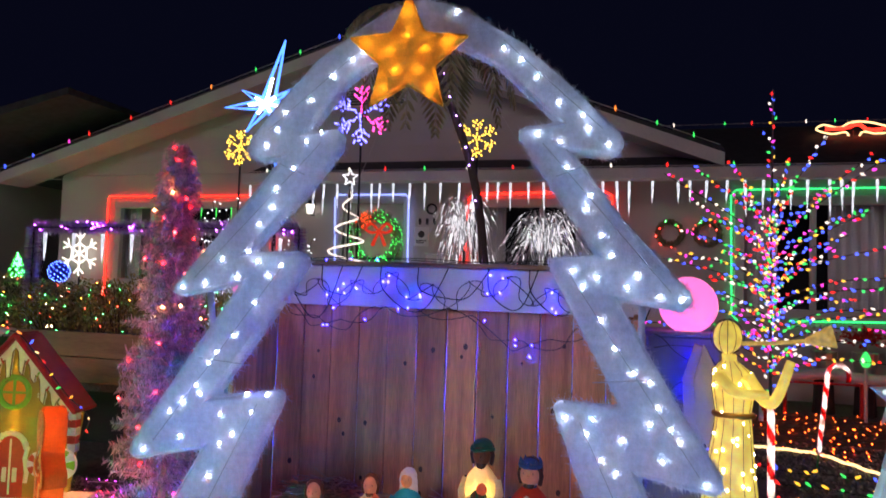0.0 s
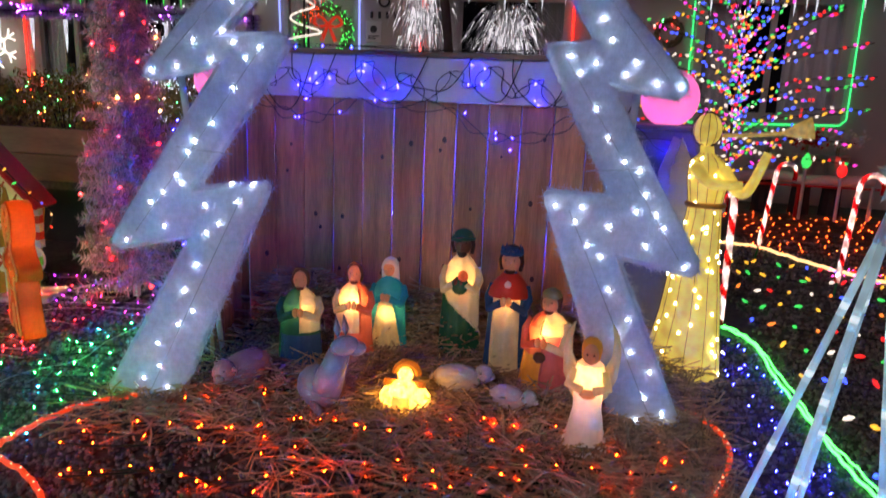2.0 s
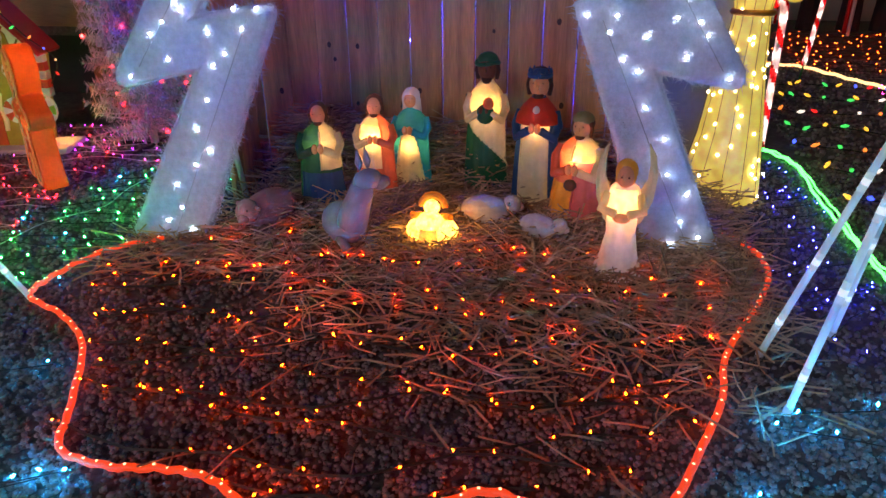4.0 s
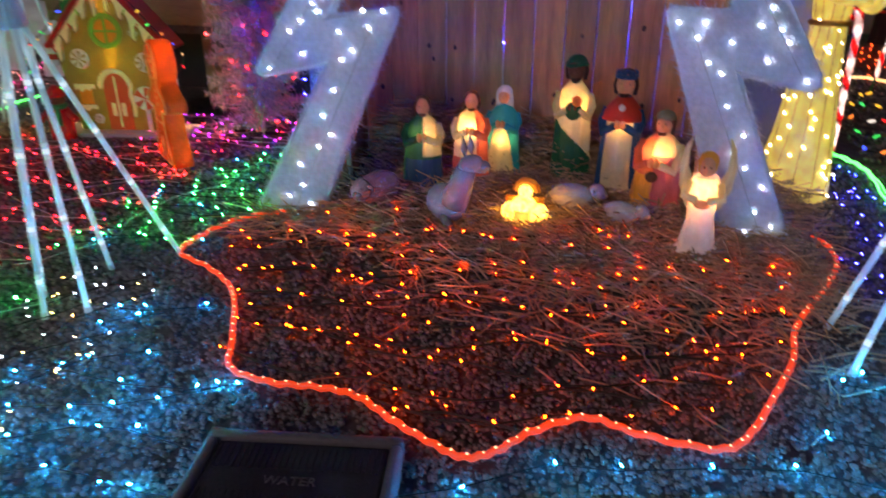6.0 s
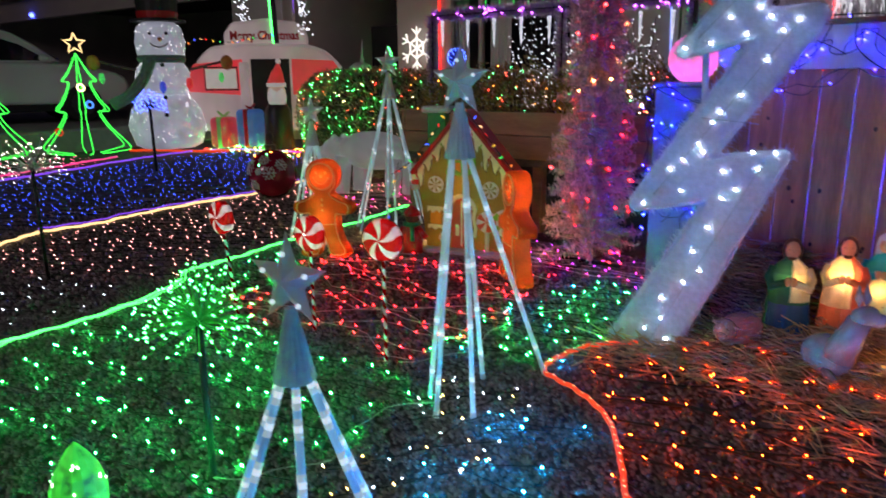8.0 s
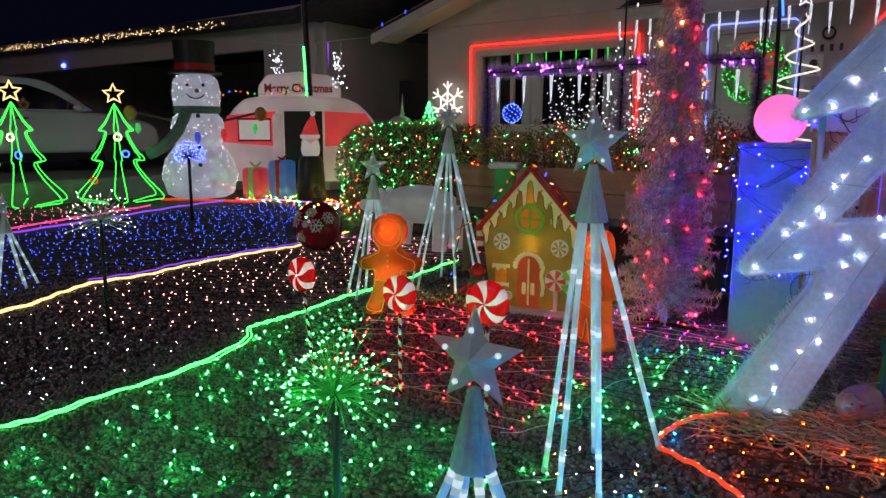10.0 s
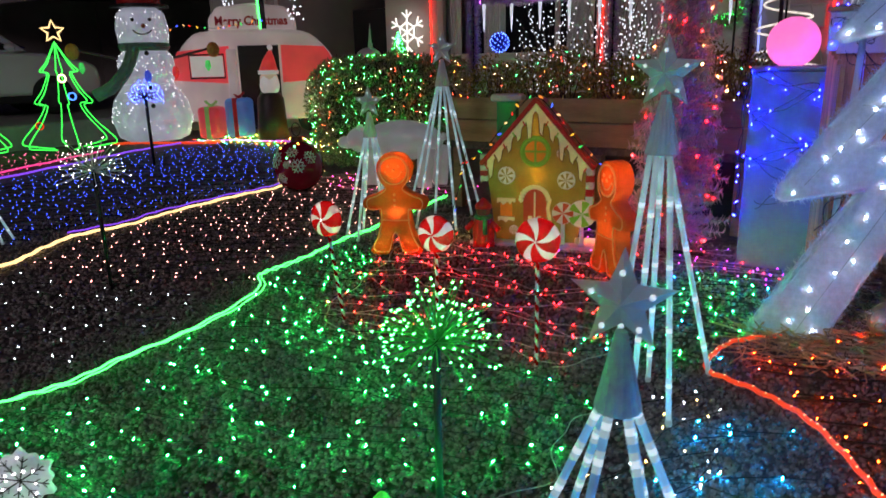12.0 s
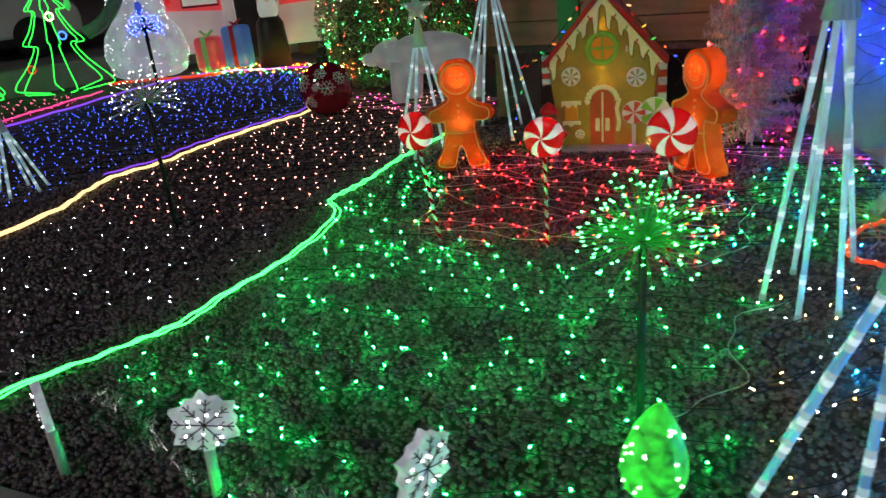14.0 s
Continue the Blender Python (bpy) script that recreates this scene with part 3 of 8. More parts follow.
# ---------------------------------------------------------------- the lighted tree arch
def arch():
    right = [(0, 2.37), (.09, 2.35), (.182, 2.31), (.371, 2.2), (.536, 2.052), (.735, 1.86), (.748, 1.82), (.738, 1.785), (.69, 1.773), (.575, 1.783), (.75, 1.55), (.98, 1.30), (.988, 1.262), (.95, 1.235), (.74, 1.263),
             (.92, .95), (1.09, .68), (1.095, .638), (1.068, .613), (.815, .665), (1.1, .03), (.84, .02), (.53, .85), (.522, .885), (.54, .905), (.755, .897), (.5, 1.365), (.49, 1.395), (.515, 1.413), (.66, 1.422), (.375, 1.84), (.375, 1.87), (.4, 1.885), (.51, 1.9),
             (.28, 2.12), (.13, 2.19), (0, 2.2)]
    left = [(-.15, 2.15), (-.28, 2.05), (-.415, 1.868), (-.31, 1.877), (-.285, 1.855), (-.291, 1.8), (-.42, 1.63), (-.625, 1.405), (-.44, 1.412), (-.407, 1.397), (-.405, 1.36), (-.528, 1.166), (-.745, .855), (-.5, .885), (-.478, .873), (-.486, .835), (-.845, .01),
            (-1.15, .02), (-.79, .655), (-1.05, .602), (-1.085, .622), (-1.078, .66), (-.87, .98), (-.665, 1.283), (-.9, 1.226), (-.935, 1.245), (-.925, 1.275), (-.7, 1.54), (-.525, 1.76), (-.6, 1.752), (-.645, 1.765), (-.663, 1.795), (-.65, 1.835),
            (-.522, 2.0), (-.394, 2.141), (-.222, 2.267), (-.12, 2.33)]
    poly = right + left
    at = pose(-0.492, 3.037, 0, 0, 0, 6.65)
    t = thing("lighted_tree_arch", "walk-through Christmas tree arch of white tinsel fabric with cool lamps", "decoration", at)
    body = part("fabric", Shape().prism(poly, -0.045, 0.045), M["fur"], t)
    soften(body, 0.022, 3, 60)
    # stray fibres along both edges
    fr = Shape()
    ring = poly + poly[:1]
    for (x0, z0), (x1, z1) in zip(ring, ring[1:]):
        ln = math.hypot(x1 - x0, z1 - z0)
        for k in range(int(ln * 900)):
            u = rng.random()
            x, z, y = x0 + (x1 - x0) * u, z0 + (z1 - z0) * u, rng.uniform(-0.04, 0.04)
            a, l = rng.uniform(0, 6.283), rng.uniform(0.01, 0.036)
            d = (math.cos(a) * l, rng.uniform(-0.01, 0.01), math.sin(a) * l)
            w = 0.0011
            fr.add([(x - w, y, z - w), (x + w, y, z + w), (x + d[0], y + d[1], z + d[2])], [(0, 1, 2)])
    for k in range(15000):
        x, z = rng.uniform(-1.12, 1.12), rng.uniform(0.02, 2.4)
        if inside(poly, x, z):
            a, l, y = rng.uniform(0, 6.283), rng.uniform(0.006, 0.02), -0.046
            fr.add([(x - 0.001, y, z), (x + 0.001, y, z), (x + math.cos(a) * l, y - rng.uniform(0.002, 0.009), z + math.sin(a) * l)], [(0, 1, 2)])
    fo = part("fibre_fringe", fr, M["fur"], t)
    fo["kind"] = "stuff"
    def side_x(s, x, z):
        """The arch leans: its one half stands closer to the middle, the more so the higher."""
        return x + .012 if s > 0 else -(x - .02 - .055 * max(0, z - .62))

    # seams of the wire frame
    for s in (-1, 1):
        for a, b in (((.3, 2.2), (.66, 1.87)), ((.45, 1.82), (.9, 1.3)), ((.55, 1.36), (1.0, .68)), ((.6, .84), (.97, .05)), ((.85, 1.0), (.64, .98)), ((.5, 1.7), (.6, 1.74))):
            part("frame_seam", Shape().tube([(side_x(s, *a), -0.046, a[1]), (side_x(s, *b), -0.046, b[1])], 0.0018, 4), M["thread"], t)
    led = Shape().ball((0, 0, 0), 0.005, 8).ball((0, -.0165, 0), .0046, 8).mesh("arch_lamp", glow("arch_lamp", (0.62, 0.84, 1.0), 33), True)
    spots = [(.14, 2.3), (.3, 2.17), (.42, 2.06), (.5, 1.98), (.62, 1.87), (.67, 1.82), (.52, 1.84), (.44, 1.86), (.55, 1.72), (.6, 1.58), (.66, 1.5), (.78, 1.36), (.86, 1.29), (.93, 1.27), (.74, 1.32),
             (.56, 1.37), (.6, 1.31), (.66, 1.2), (.72, 1.1), (.82, .98), (.86, .9), (.95, .78), (1.03, .66), (.88, .72), (.75, .8), (.56, .86), (.63, .8), (.68, .72), (.73, .68), (.76, .55), (.83, .46), (.86, .32), (.95, .25), (.92, .16), (1.0, .1), (.9, .06), (.36, 2.14), (.6, 1.93), (.71, 1.42), (.62, 1.64), (.66, 1.36), (.78, 1.03), (.9, .84), (.82, .86), (.64, .86), (.8, .38)]
    for s in (-1, 1):
        for x, z in spots:
            piece("arch_lamp", led, t, pose(side_x(s, x, z) + rng.uniform(-.015, .015), -0.032, z + rng.uniform(-.015, .015)))
    st = [(-.035 + 0.238 * (1 if k % 2 == 0 else 0.45) * math.sin(k * math.pi / 5), 2.135 + 0.238 * (1 if k % 2 == 0 else 0.45) * math.cos(k * math.pi / 5)) for k in range(10)]
    star = soften(part("star", Shape().prism(st, -0.10, -0.05), M["gold"], t, "golden fabric star lit from inside"), 0.015, 2)
    led = Shape().ball((0, 0, 0), 0.0065, 8).mesh("lamp", glow("star_lamp", (1, 0.6, 0.1), 45), True)
    for k in range(5):
        for r in (0.07, 0.15):
            piece("lamp", led, star, pose(-.035 + r * math.sin(k * 1.2566), -0.086, 2.135 + r * math.cos(k * 1.2566)))
    for s in (-1, 1):
        part("brace", Shape().tube([(s * .83, 0.05, 1.3), (s * .84, 0.42, 0.02)], 0.013, 10), M["pvc"], t, "white plastic bracing pipe", smooth=True)
    return t


arch()


# ---------------------------------------------------------------- rope lights
def rope(label, pts, core, r=0.008, z=0.022, wobble=0.004, twin=False, beads=None):
    t = thing("rope_light", label, "rope light")
    line = [(x, y, z + ground_z(x, y) + wobble * math.sin(i * 1.7)) for i, (x, y) in enumerate(spline(pts, 8))]
    part("tube", Shape().tube(line, r, 7), core, t, smooth=True)
    if twin:
        part("tube", Shape().tube([(x + 0.022 + 0.01 * math.sin(i * 0.31), y + 0.012, zz) for i, (x, y, zz) in enumerate(line)], r * 0.7, 6), core, t, smooth=True)
    if beads:
        b, acc = Shape(), 0.0
        for p, q in zip(line, line[1:]):
            acc += math.dist(p, q)
            if acc > 0.032:
                acc = 0.0
                b.ball((p[0], p[1], p[2] + r * 0.62), r * 0.5, 6)
        part("beads", b, beads, t)["kind"] = "stuff"
    return t


LOOP = [(-1.48, 2.86), (-1.64, 2.71), (-1.69, 2.5), (-1.66, 2.36), (-1.47, 2.27), (-1.29, 2.13), (-1.13, 1.87), (-1.05, 1.73), (-0.91, 1.7), (-0.78, 1.72), (-0.66, 1.71), (-0.54, 1.65), (-0.41, 1.59), (-0.32, 1.56),
        (-0.25, 1.6), (-0.18, 1.7), (-0.05, 1.79), (0.07, 1.77), (0.26, 1.76), (0.34, 1.84), (0.42, 2.03), (0.49, 2.22), (0.53, 2.43), (0.67, 2.75), (0.75, 2.99), (0.73, 3.2), (0.64, 3.3)]
rope("orange rope light looping round the straw on the gravel", LOOP, N["orange"], 0.0095, beads=glow("orange_bead", (1, 0.42, 0.2), 3.5))
GREEN_L = [(-3.98, -0.1), (-3.93, 0.5), (-3.82, 0.8), (-3.76, 1.0), (-3.79, 1.3), (-3.83, 1.7), (-3.97, 2.2), (-4.15, 2.38), (-4.18, 2.55), (-4.2, 2.8), (-4.28, 3.2), (-4.32, 3.6), (-4.38, 4.2), (-4.5, 4.9)]
rope("bright green neon rope light winding across the gravel", GREEN_L, N["green"], 0.005, twin=True)
rope("bright green neon rope light beside the multicoloured bulbs", [(0.86, 4.62), (1.04, 4.46), (1.12, 4.21), (1.11, 3.76), (1.12, 3.41), (1.13, 3.12), (1.15, 2.9), (1.2, 2.5), (1.3, 2.0)], N["green"], 0.0062, twin=True)
YELLOW_L = [(-5.6, 0.9), (-5.74, 1.7), (-5.95, 2.1), (-6.12, 2.45), (-6.1, 2.9), (-6.22, 3.4), (-6.25, 4.1), (-6.25, 4.6), (-6.5, 5.5)]
rope("warm white rope light between coral and blue lamps", YELLOW_L, N["warm"], 0.0085, twin=True)
rope("violet rope light along the blue lamps", [(x - 0.12, y) for x, y in YELLOW_L[3:]], N["purple"], 0.006)
rope("violet and pink rope light on the far gravel", [(-9.1, 2.6), (-9.5, 3.5), (-10.1, 5.1), (-10.5, 6.4), (-10.3, 7.2), (-9.0, 7.6), (-8.0, 7.3)], N["purple"], 0.012)
rope("pink rope light along the driveway edge", [(-9.6, 2.9), (-10.2, 4.2), (-10.8, 5.6)], N["pink"], 0.011)
rope("warm white rope light before the far orange lamps", [(1.2, 7.15), (1.38, 7.09), (1.75, 7.0), (1.97, 6.59), (2.16, 6.26), (2.38, 6.01), (2.8, 5.6)], N["warm"], 0.012)
rope("orange rope light coiled below the snowman", [(-11.6, 6.25), (-11.2, 6.45), (-10.7, 6.6), (-10.3, 6.9), (-10.1, 7.0), (-10.15, 7.15), (-10.3, 7.05), (-10.2, 6.9)], N["orange"], 0.02)


# ---------------------------------------------------------------- nets of small lamps on the ground
def net(label, poly, gap, step, mats, wire, size=0.0042, long=0.016, turn=0.0, jitter=0.6, height=None, wob=0.05, name="net_lights", thick=0.0021):
    """Rows of wavy wire with small lamps, laid over an outlined patch."""
    t = thing(name, label, "string lights")
    cx, cy = np.mean([p[0] for p in poly]), np.mean([p[1] for p in poly])
    rad = max(math.hypot(x - cx, y - cy) for x, y in poly)
    ca, sa = math.cos(turn), math.sin(turn)
    w, b, hz = Shape(), Shape(), height or ground_z
    rows = int(2 * rad / gap)
    for i in range(rows):
        v, u, line = -rad + i * gap + rng.uniform(-0.2, 0.2) * gap, -rad + rng.uniform(0, step), []
        ph = rng.uniform(0, 6.28)
        while u < rad:
            vv = v + wob * math.sin(u * 4.1 + ph) + 0.5 * wob * math.sin(u * 11.3 + 2 * ph)
            x, y = cx + u * ca - vv * sa, cy + u * sa + vv * ca
            if inside(poly, x, y):
                z = hz(x, y) + 0.016 + rng.uniform(0, 0.006)
                line.append((x, y, z))
                if rng.random() < 0.85:
                    way = (rng.uniform(-1, 1), rng.uniform(-1, 1), rng.uniform(0.2, 1.2))
                    b.spindle(Vector((x + rng.uniform(-1, 1) * 0.02, y + rng.uniform(-1, 1) * 0.02, z + 0.009)), Vector(way).normalized(), size * rng.uniform(0.5, 0.8), long * 0.7, int(rng.integers(0, len(mats))), 5)
            elif len(line) > 1:
                w.tube(line, thick, 4)
                line = []
            else:
                line = []
            u += step * rng.uniform(1 - jitter * 0.5, 1 + jitter * 0.5)
        if len(line) > 1:
            w.tube(line, thick, 4)
    if w.f:
        part("wire", w, wire, t)["kind"] = "stuff"
    part("lamp_string", b, mats, t)["kind"] = "stuff"
    return t


ARCHX = [(-1.6, 2.5), (-1.3, 2.15), (-1.15, 1.8), (-0.8, 1.75), (-0.3, 1.62), (0.1, 1.82), (0.3, 1.85), (0.45, 2.2), (0.6, 2.7), (0.62, 3.0), (-1.1, 3.0), (-1.5, 2.75)]
net("orange string lights on dark wire across the straw", ARCHX, 0.1, 0.112, [G["orange"]], M["wire"], size=0.0038, long=0.014, turn=0.08, height=mound_z, thick=0.0045)
net("cyan net lights scattered on dark gravel", [(-1.7, 1.9), (-1.35, 2.1), (-1.15, 1.75), (-0.35, 1.5), (0.1, 1.72), (0.4, 1.75), (0.6, 2.3), (1.0, 2.5), (1.2, 1.4), (0.3, 0.9), (-1.3, 0.8), (-1.55, 1.2)], 0.14, 0.15, [G["cyan"]], M["wire"], turn=0.3, jitter=1.0)
net("white net lights on dark gravel", [(-1.95, 2.2), (-1.55, 2.15), (-1.4, 1.3), (-1.3, 0.8), (-1.75, 0.75), (-1.9, 1.4)], 0.085, 0.09, [G["cool"], G["warm"]], M["wire"], size=0.0035, turn=1.1)
net("green net lights spread over the gravel", [(-3.75, 0.5), (-3.65, 1.3), (-3.9, 2.1), (-4.1, 2.6), (-4.15, 3.3), (-3.7, 2.9), (-3.4, 2.15), (-2.2, 2.0), (-1.85, 2.1), (-1.9, 1.3), (-1.8, 0.7), (-2.4, 0.35)], 0.12, 0.13, [G["green"]], M["wire"], turn=0.15, jitter=1.0)
net("teal green net lights beside the arch foot", [(-2.25, 2.2), (-1.95, 2.2), (-1.6, 2.45), (-1.7, 2.75), (-1.5, 2.95), (-1.5, 3.6), (-2.0, 3.75), (-2.3, 3.0)], 0.11, 0.12, [G["green"]] * 4 + [G["cyan"]], M["wire"], size=0.0029, turn=0.2)
net("red string lights on white wire in front of the toy house", [(-3.45, 2.05), (-2.15, 2.1), (-2.1, 2.9), (-2.25, 3.6), (-3.6, 3.55), (-3.95, 3.4)], 0.105, 0.11, [G["red"]], M["wirew"], turn=0.1, wob=0.11, thick=0.0021)
net("coral net lights on the gravel", [(-5.7, 1.9), (-4.9, 1.75), (-4.05, 2.3), (-4.3, 2.5), (-4.35, 3.5), (-4.55, 4.7), (-6.1, 4.9), (-6.1, 3.3), (-5.95, 2.4)], 0.12, 0.13, [G["coral"]], M["wire"], size=0.006, turn=0.5)
net("sparse white net lights on the gravel", [(-5.6, 0.7), (-4.0, 0.4), (-3.9, 1.4), (-4.2, 2.2), (-4.9, 1.7), (-5.6, 1.8)], 0.16, 0.15, [G["cool"]], M["wire"], size=0.0028, turn=0.4, jitter=1.2)
net("dense blue net lights on the far gravel", [(-6.4, 2.7), (-6.4, 5.2), (-7.2, 5.8), (-8.2, 7.2), (-10.0, 7.0), (-9.9, 5.2), (-9.2, 3.2), (-8.6, 1.6), (-6.1, 1.7)], 0.115, 0.12, [G["farblue"]], M["wire"], size=0.0046, long=0.015, turn=0.6)
net("pink net lights on the far gravel", [(-9.3, 2.6), (-10.2, 5.0), (-11.2, 5.4), (-12.2, 4.0), (-11.0, 2.4)], 0.15, 0.17, [G["farpink"]], M["wire"], size=0.007, long=0.02, turn=0.6)
net("multicoloured string lights before the caravan", [(-10.8, 7.0), (-8.2, 7.1), (-7.2, 6.2), (-6.9, 6.6), (-8.2, 8.0), (-10.6, 8.0)], 0.13, 0.13, [G["orange"], G["yellow"], G["green"], G["red"]], M["wire"], size=0.009, long=0.026, turn=0.2)
net("deep blue net lights beside the arch foot", [(0.72, 2.75), (0.8, 3.3), (0.95, 4.3), (1.08, 4.2), (1.08, 2.7), (0.85, 2.4)], 0.085, 0.09, [G["blue"]], M["wire"], size=0.004, turn=0.6)
net("purple and pink lamps below the tinsel tree", [(-2.9, 3.6), (-1.95, 3.75), (-1.6, 3.5), (-1.5, 3.9), (-1.9, 4.3), (-3.0, 4.3)], 0.1, 0.1, [G["purple"], G["pink"], G["red"]], M["wirew"], turn=0.2)
net("pink lamps at the hedge foot", [(-6.0, 4.9), (-4.6, 4.5), (-4.4, 5.4), (-5.6, 5.8), (-6.4, 5.4)], 0.12, 0.12, [G["pink"], G["coral"]], M["wirew"], size=0.006, turn=0.4)
net("fine orange lamps on the far gravel bed", [(1.3, 7.3), (2.2, 6.5), (2.6, 6.0), (4.5, 6.5), (5.0, 9.2), (1.2, 9.2)], 0.16, 0.17, [G["farorange"]], M["wire"], size=0.006, long=0.018, turn=0.3)
net("pink lamps coiled on the gravel", [(2.0, 6.0), (2.6, 5.7), (2.7, 6.1), (2.2, 6.4)], 0.07, 0.08, [G["pink"]], M["wirew"], turn=0.5)


# loose white cords over the gravel
for pts in ([(-1.85, 1.95), (-1.98, 1.7), (-1.9, 1.4), (-2.05, 1.15), (-2.1, 1.13)], [(-2.2, 2.1), (-2.05, 2.4), (-2.1, 2.8), (-1.95, 3.2), (-2.0, 3.7)], [(-3.9, 3.45), (-3.7, 3.0), (-3.55, 2.5), (-3.4, 2.1), (-3.0, 1.95)]):
    line = spline(pts, 8)
    tagged(part("extension_cord", Shape().tube([(x + .02 * math.sin(i * .9), y, ground_z(x, y) + .018) for i, (x, y) in enumerate(line)], .002, 6), M["wirew"], smooth=True), "white extension cord lying on the gravel", "cord", "cords on the gravel")
# ---------------------------------------------------------------- straw
sb = Shape()
gx, gy = [-1.75 + 0.06 * i for i in range(44)], [2.2 + 0.06 * i for i in range(29)]
sb.v = [(x, y, mound_z(x, y) - 0.004) for y in gy for x in gx]
sb.f = [(j * 44 + i, j * 44 + i + 1, (j + 1) * 44 + i + 1, (j + 1) * 44 + i) for j in range(28) for i in range(43) if mound_z(gx[i], gy[j]) > ground_z(gx[i], gy[j]) + 0.012]
sb.m = [0] * len(sb.f)
heap = tagged(part("straw_bed", sb, M["strawbed"], smooth=True), "matted heap of straw below the nativity figures", "straw", kind="stuff")
st = Shape()
for k in range(13500):
    if k > 11500:
        x, y = rng.uniform(-1.42, 0.3), 3.88 - abs(rng.normal(0, .16))
    elif k < 9800:
        x, y = rng.uniform(-1.6, 0.72), 2.55 + 1.33 * rng.random() ** 0.9
    else:
        x, y = rng.normal(0.0, 0.45), 2.72 - abs(rng.normal(0, 0.26))
    if y < 1.75 or (y < 2.75 and rng.random() < .45) or x < -1.62 or (x < -1.32 and y > 3.0) or x > 0.75 or (y < 2.6 and x < -0.9 and rng.random() < 0.7):
        continue
    ln, a = rng.uniform(0.06, 0.2), rng.uniform(0, 6.283)
    z = mound_z(x, y) + rng.uniform(0.0, 0.025) + (0.05 * rng.random() if y > 3.62 else 0.008 * rng.random() if y > 3.0 else 0)
    tilt = rng.normal(0, 0.28)
    bend = rng.normal(0, 0.25)
    r = rng.uniform(0.0018, 0.0042)
    d0 = (math.cos(a) * math.cos(tilt), math.sin(a) * math.cos(tilt), abs(math.sin(tilt)) * 0.8)
    d1 = (math.cos(a + bend), math.sin(a + bend), d0[2] - 0.3 * abs(bend))
    p0 = (x, y, z)
    p1 = tuple(p + ln * 0.5 * d for p, d in zip(p0, d0))
    p2 = tuple(p + ln * 0.5 * d for p, d in zip(p1, d1))
    if max(p1[1], p2[1]) > 3.88:
        continue
    st.tube([p0, p1, p2], r, 3)
tagged(part("loose_straw", st, M["straw"]), "loose dry straw stalks strewn over the gravel", "straw", kind="stuff")


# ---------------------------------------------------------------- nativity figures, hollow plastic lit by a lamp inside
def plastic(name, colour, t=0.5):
    """Painted moulded plastic; faint own-colour emission stands in for the lamp glow inside."""
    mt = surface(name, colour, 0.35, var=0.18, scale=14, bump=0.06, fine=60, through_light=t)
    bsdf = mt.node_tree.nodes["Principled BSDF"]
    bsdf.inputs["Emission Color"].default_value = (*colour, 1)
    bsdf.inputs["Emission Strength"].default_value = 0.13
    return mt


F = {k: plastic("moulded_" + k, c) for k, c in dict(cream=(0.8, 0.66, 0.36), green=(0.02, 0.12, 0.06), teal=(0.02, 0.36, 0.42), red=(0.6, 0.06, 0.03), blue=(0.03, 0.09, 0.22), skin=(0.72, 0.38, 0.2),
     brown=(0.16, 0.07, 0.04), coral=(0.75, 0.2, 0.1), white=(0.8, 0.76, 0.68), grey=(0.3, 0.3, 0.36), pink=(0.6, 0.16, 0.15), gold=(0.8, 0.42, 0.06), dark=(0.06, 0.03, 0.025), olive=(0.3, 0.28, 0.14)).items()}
FK = list(F)
ANIMAL = {k: surface("unlit_" + k, c, .45, var=.2, scale=16, bump=.1, fine=60) for k, c in dict(grey=(.36, .37, .46), pink=(.5, .3, .24), white=(.75, .7, .66), dark=(.05, .03, .03)).items()}
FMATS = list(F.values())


def slot(k):
    return FK.index(k)


def inner_lamp(power, colour=(1.0, 0.5, 0.15)):
    return glow("figure_lamp", colour, power * .85)


